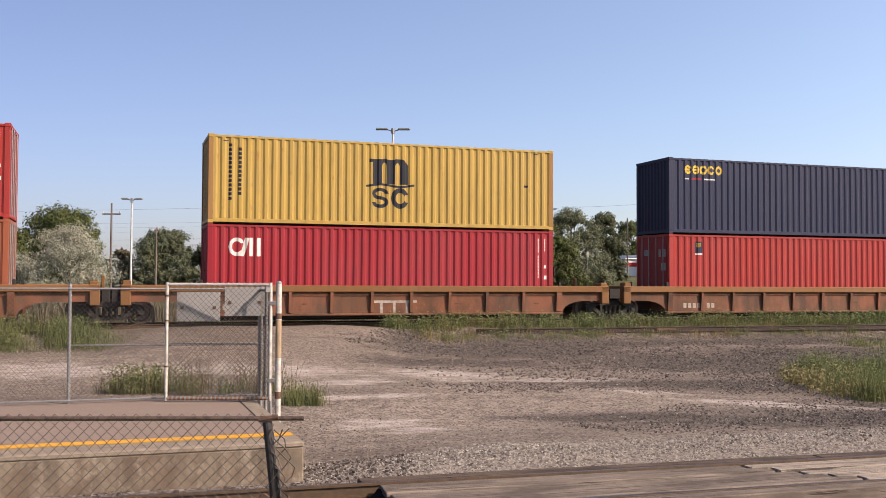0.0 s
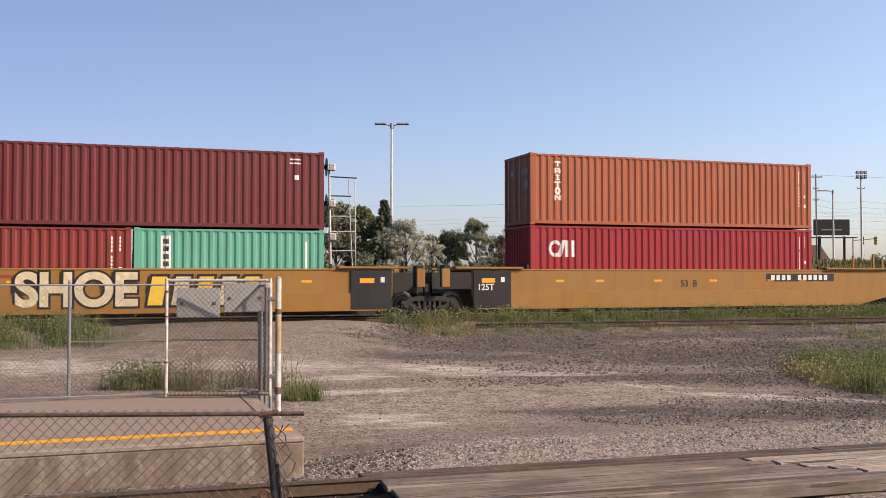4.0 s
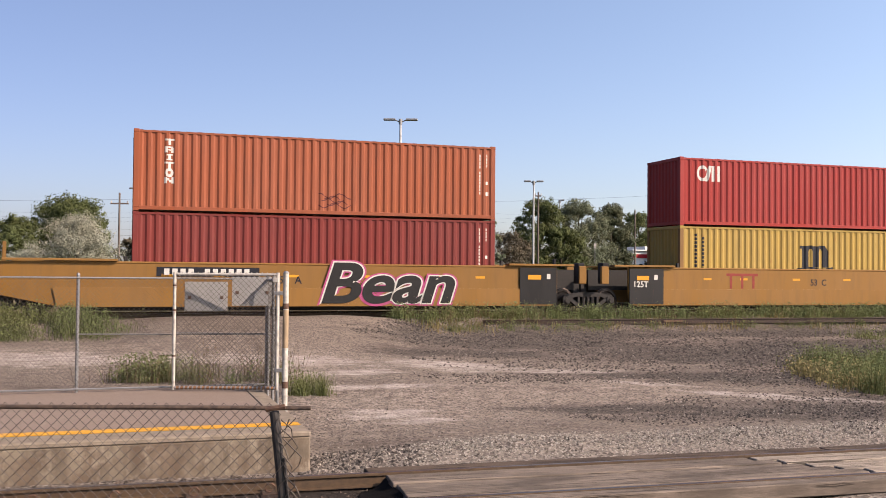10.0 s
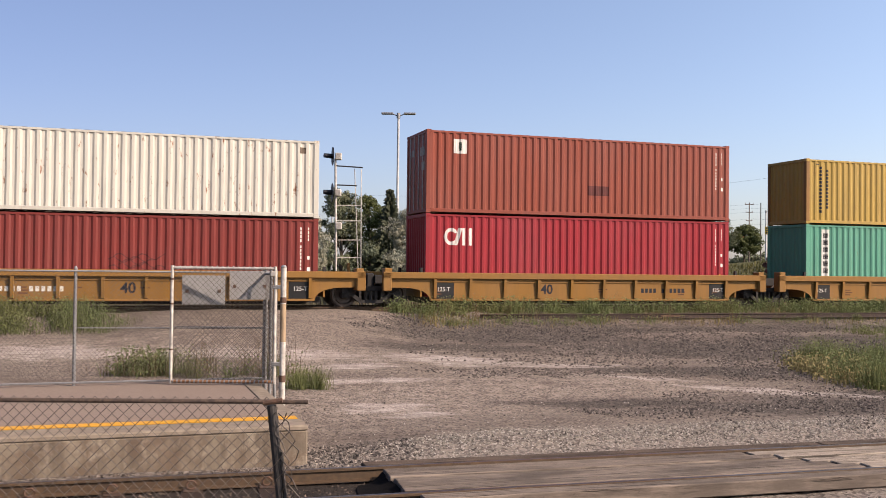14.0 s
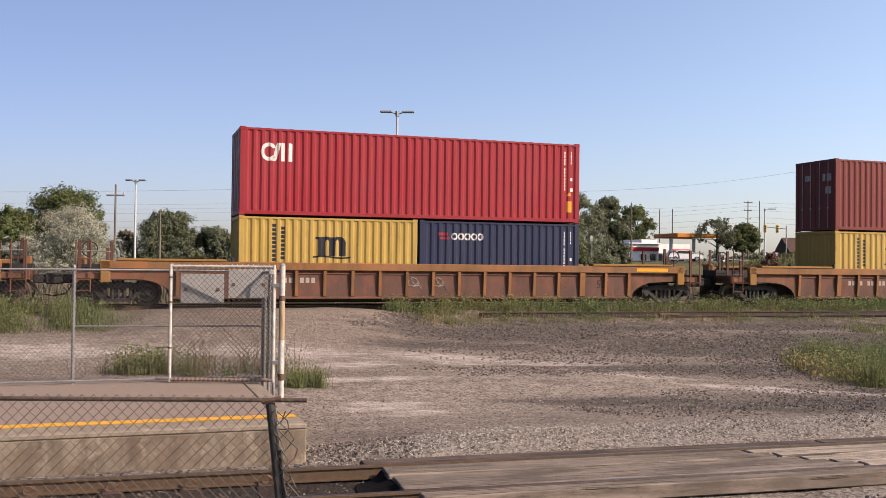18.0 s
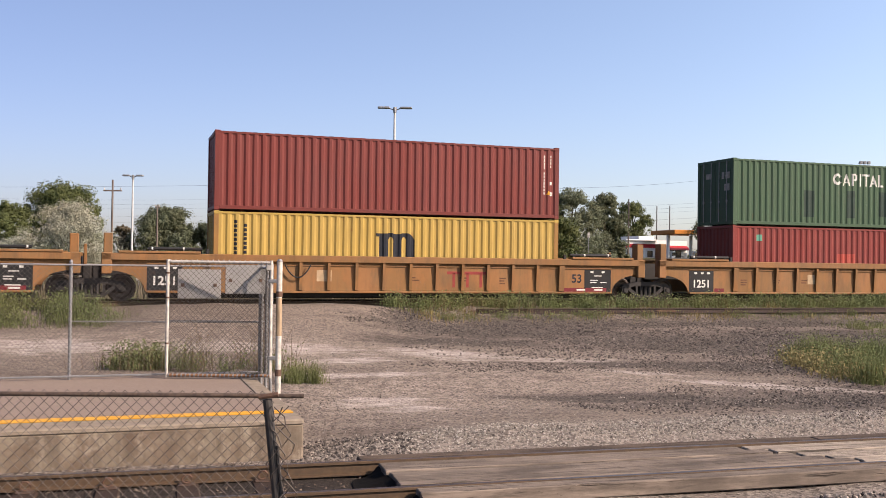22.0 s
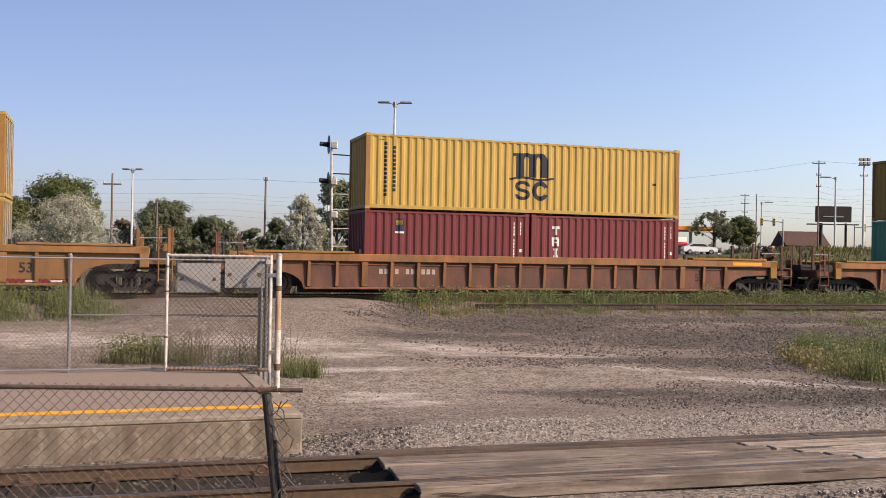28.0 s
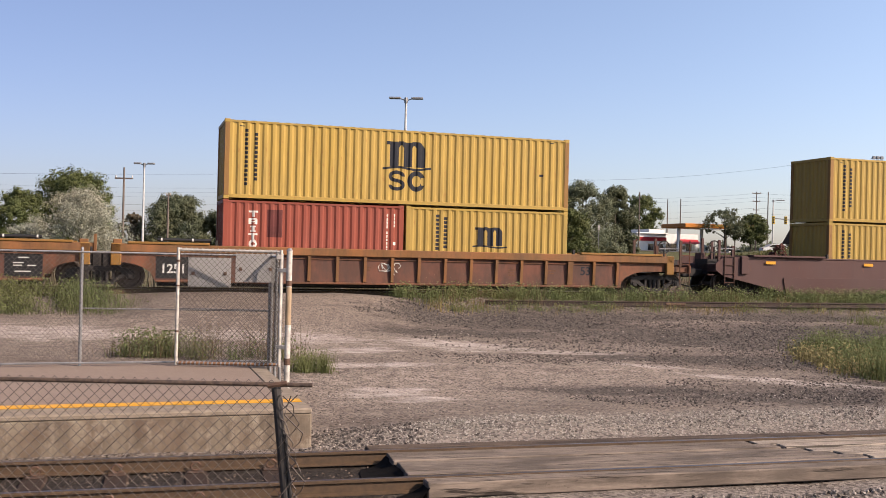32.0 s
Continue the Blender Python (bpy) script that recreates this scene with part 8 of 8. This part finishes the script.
for i, x in ((7, -5.15), (6, -2.0), (28, -1.9)):
    scrawl(UN[i], x, 0.75, 5, 0.16, 0.42, WHITE_INK)
words(UN[7], "125-T", -7.4, 0.72, 0.28, WHITE_INK, out=0.006)
words(UN[8], "125-T", -7.4, 0.72, 0.28, WHITE_INK, out=0.006)
for i in (12, 13, 14):
    words(UN[i], "40", 0.1 if i == 12 else -1.6, 0.62, 0.46, INK, out=0.006, bold=0.01)
    for s in (-1, 1):
        plate(UN[i], *sorted((s * 5.1, s * 5.85)), 0.30, 0.92, CAR_BLACK, "black_panel")
        words(UN[i], "125-T", s * 5.48, 0.62, 0.2, WHITE_INK, out=0.01)
    number_bars(UN[i], -3.6 if i == 12 else 2.2, 0.6, 10, WHITE_INK if i == 12 else INK, 0.16, 0.11)
for i in (15, 16, 17, 24):
    number_bars(UN[i], -5.6, 0.85, 10, CHALK, 0.17, 0.12)
    words(UN[i], "53", 6.9, 0.75, 0.40, INK, out=0.006)
    plate(UN[i], 8.3, 9.6, 1.24, 1.36, PATCH, "reflector", 0.106)
for i in (16,):
    for k in range(2):
        scrawl(UN[i], -0.35 + 0.9 * k, 0.75, 2, 0.16, 0.5, CHALK)
for i in (18, 19, 20, 21, 22, 23, 25, 26, 27):
    u = UN[i]
    words(u, "53", 6.75, 0.82, 0.42, INK, out=0.006, bold=0.008)
    if i not in (20, 23, 27):
        plate(u, 7.06, 8.13, 0.36, 1.16, CAR_BLACK, "black_panel")
        for q0, q1, z0 in ((7.3, 7.42, 1.04), (7.75, 7.87, 1.04), (7.45, 7.75, 0.92), (7.3, 7.6, 0.76), (7.3, 7.55, 0.68), (7.7, 7.95, 0.68), (7.35, 7.8, 0.50)):
            plate(u, q0, q1, z0, z0 + (0.07 if z0 > 1 else 0.035), WHITE_INK, "notice_mark", 0.008)
    if i not in (18, 21, 25):
        plate(u, -8.13, -7.06, 0.36, 1.16, CAR_BLACK, "black_panel")
        words(u, "1251", -7.60, 0.66, 0.40, WHITE_INK, out=0.008, bold=0.008)
        for k in range(3):
            plate(u, -7.9 + 0.28 * k, -7.78 + 0.28 * k, 1.04, 1.11, WHITE_INK, "notice_mark", 0.008)
    if i < 24:
        for q0, q1 in ((6.15, 7.02), (7.10, 7.95), (-7.02, -6.6)):
            plate(u, q0, q1, 0.36, 0.50, CRIMSON_DULL, "red_stripe", 0.006)
        for q in (6.75, 7.45):
            plate(u, q, q + 0.34, 0.40, 0.46, WHITE_INK, "stripe_mark", 0.010)
    if i in (18, 21):
        number_bars(u, -5.65, 0.9, 10, WHITE_INK, 0.18, 0.12)
    if i in (20,):
        number_bars(u, 3.7, 0.9, 10, WHITE_INK, 0.18, 0.12)
    if i in (19, 22):
        for k in range(3):
            plate(u, 2.0 + k * 0.5, 2.1 + k * 0.5, 0.5, 1.0, RED_INK, "faded_emblem")
        plate(u, 1.8, 3.3, 0.95, 1.05, RED_INK, "faded_emblem")
    if i < 24:
        plate(u, -2.75 if i != 18 else 2.1, -2.25 if i != 18 else 2.6, 0.68, 1.05, BUFF, "pale_panel")
    else:
        scrawl(u, -0.9, 0.78, 3, 0.2, 0.45, WHITE_INK)
STENCIL = plain("worn_stencil", (0.16, 0.075, 0.04), 0.8, 0, 0.3, 9)
random.seed(55)
for i, u in enumerate(UN):                           # worn stencils, mostly unreadable
    if u.name in RIBBED:
        top = 0.62 if i in (0, 1, 2, 12, 13, 14) else 0.80
        for x in random.sample([-5.7, -4.2, -2.9, -1.3, 0.6, 2.4, 3.9, 5.4], 4):
            for k in range(random.choice((1, 2, 3))):
                plate(u, x - 0.15, x + random.uniform(0.02, 0.22), top - 0.09 * k, top - 0.09 * k + 0.045, STENCIL, "stencil_mark", 0.005)
strap = MB().tube([(-0.42 + 0.07 * k, -SIDE - 0.10, 1.22 - 0.42 * math.sin(math.pi * k / 12) ** 0.8) for k in range(13)], 0.025, 5)
part("hanging_strap", strap, STEEL_DARK, UN[19], "dark strap hanging from the top chord", at=pose(-3.4, 0, 0))
for i in (0, 1, 2):
    number_bars(UN[i], -5.6, 0.55, 6, CHALK, 0.18, 0.13)
for k in range(3):
    words(UN[1], "|", -0.35 + 0.45 * k, 0.55, 0.42, CHALK, "faded_emblem", 0.006, bold=0.03)
plate(UN[1], -0.6, 0.9, 0.68, 0.76, CHALK, "faded_emblem")

# ---- what moves: the train runs by at about 60 km/h, its wheels turning ----
WAY = [0.0, 33.38, 66.73, 100.11, 133.53, 167.00, 200.53, 234.10, 267.70, 301.31, 334.92, 368.53, 402.12, 435.66, 468.84, 502.53, 536.35]


def way(t):
    """Metres run by t seconds, smooth between the two-second marks."""
    k = min(len(WAY) - 2, int(t / 2))
    u = t / 2 - k
    a, b = WAY[k], WAY[k + 1]
    p, q = WAY[max(0, k - 1)], WAY[min(len(WAY) - 1, k + 2)]
    ma = (b - p) / 2 if k > 0 else b - a
    mb_ = (q - a) / 2 if k < len(WAY) - 2 else b - a
    return a * (2 * u ** 3 - 3 * u * u + 1) + ma * (u ** 3 - 2 * u * u + u) + b * (3 * u * u - 2 * u ** 3) + mb_ * (u ** 3 - u * u)


def drive():
    """The two white cars cross behind the train, out of and back into cover."""
    for ob, way_x in ((CAR_A, ((0, 12.0), (15.4, 12.0), (16.2, 16.3), (17, 23.03), (18, 32.0), (19, 39.6), (22, 61.0), (32, 130.0))), (CAR_B, ((0, 9.0), (24, 9.0), (28, 34.35), (32, 43.3)))):
        walk(ob, [(t, pose(x, 128, ground_z(x, 128) + 0.03)) for t, x in way_x])


def motions():
    drive()
    for ob, s, z in MOVERS:
        walk(ob, [(2.0 * k, at_train(s - WAY[k], z)) for k in range(17)])
    home = {ob: s for ob, s, z in MOVERS}
    for w, ax, unit, tx in WHEELSETS:
        at = home[unit] + tx
        rows = []
        for f in range(0, 961):
            t = f / 30
            if -14 < at - way(t) < 40:
                rows.append((t, pose(ax, 0, 0.42, 0, -math.degrees(way(t) / 0.42), 0)))
        if len(rows) < 2:
            continue
        if rows[0][0] > 0:
            rows.insert(0, (0.0, rows[0][1]))
        if rows[-1][0] < 32.0:
            rows.append((32.0, rows[-1][1]))
        walk(w, rows)


motions()
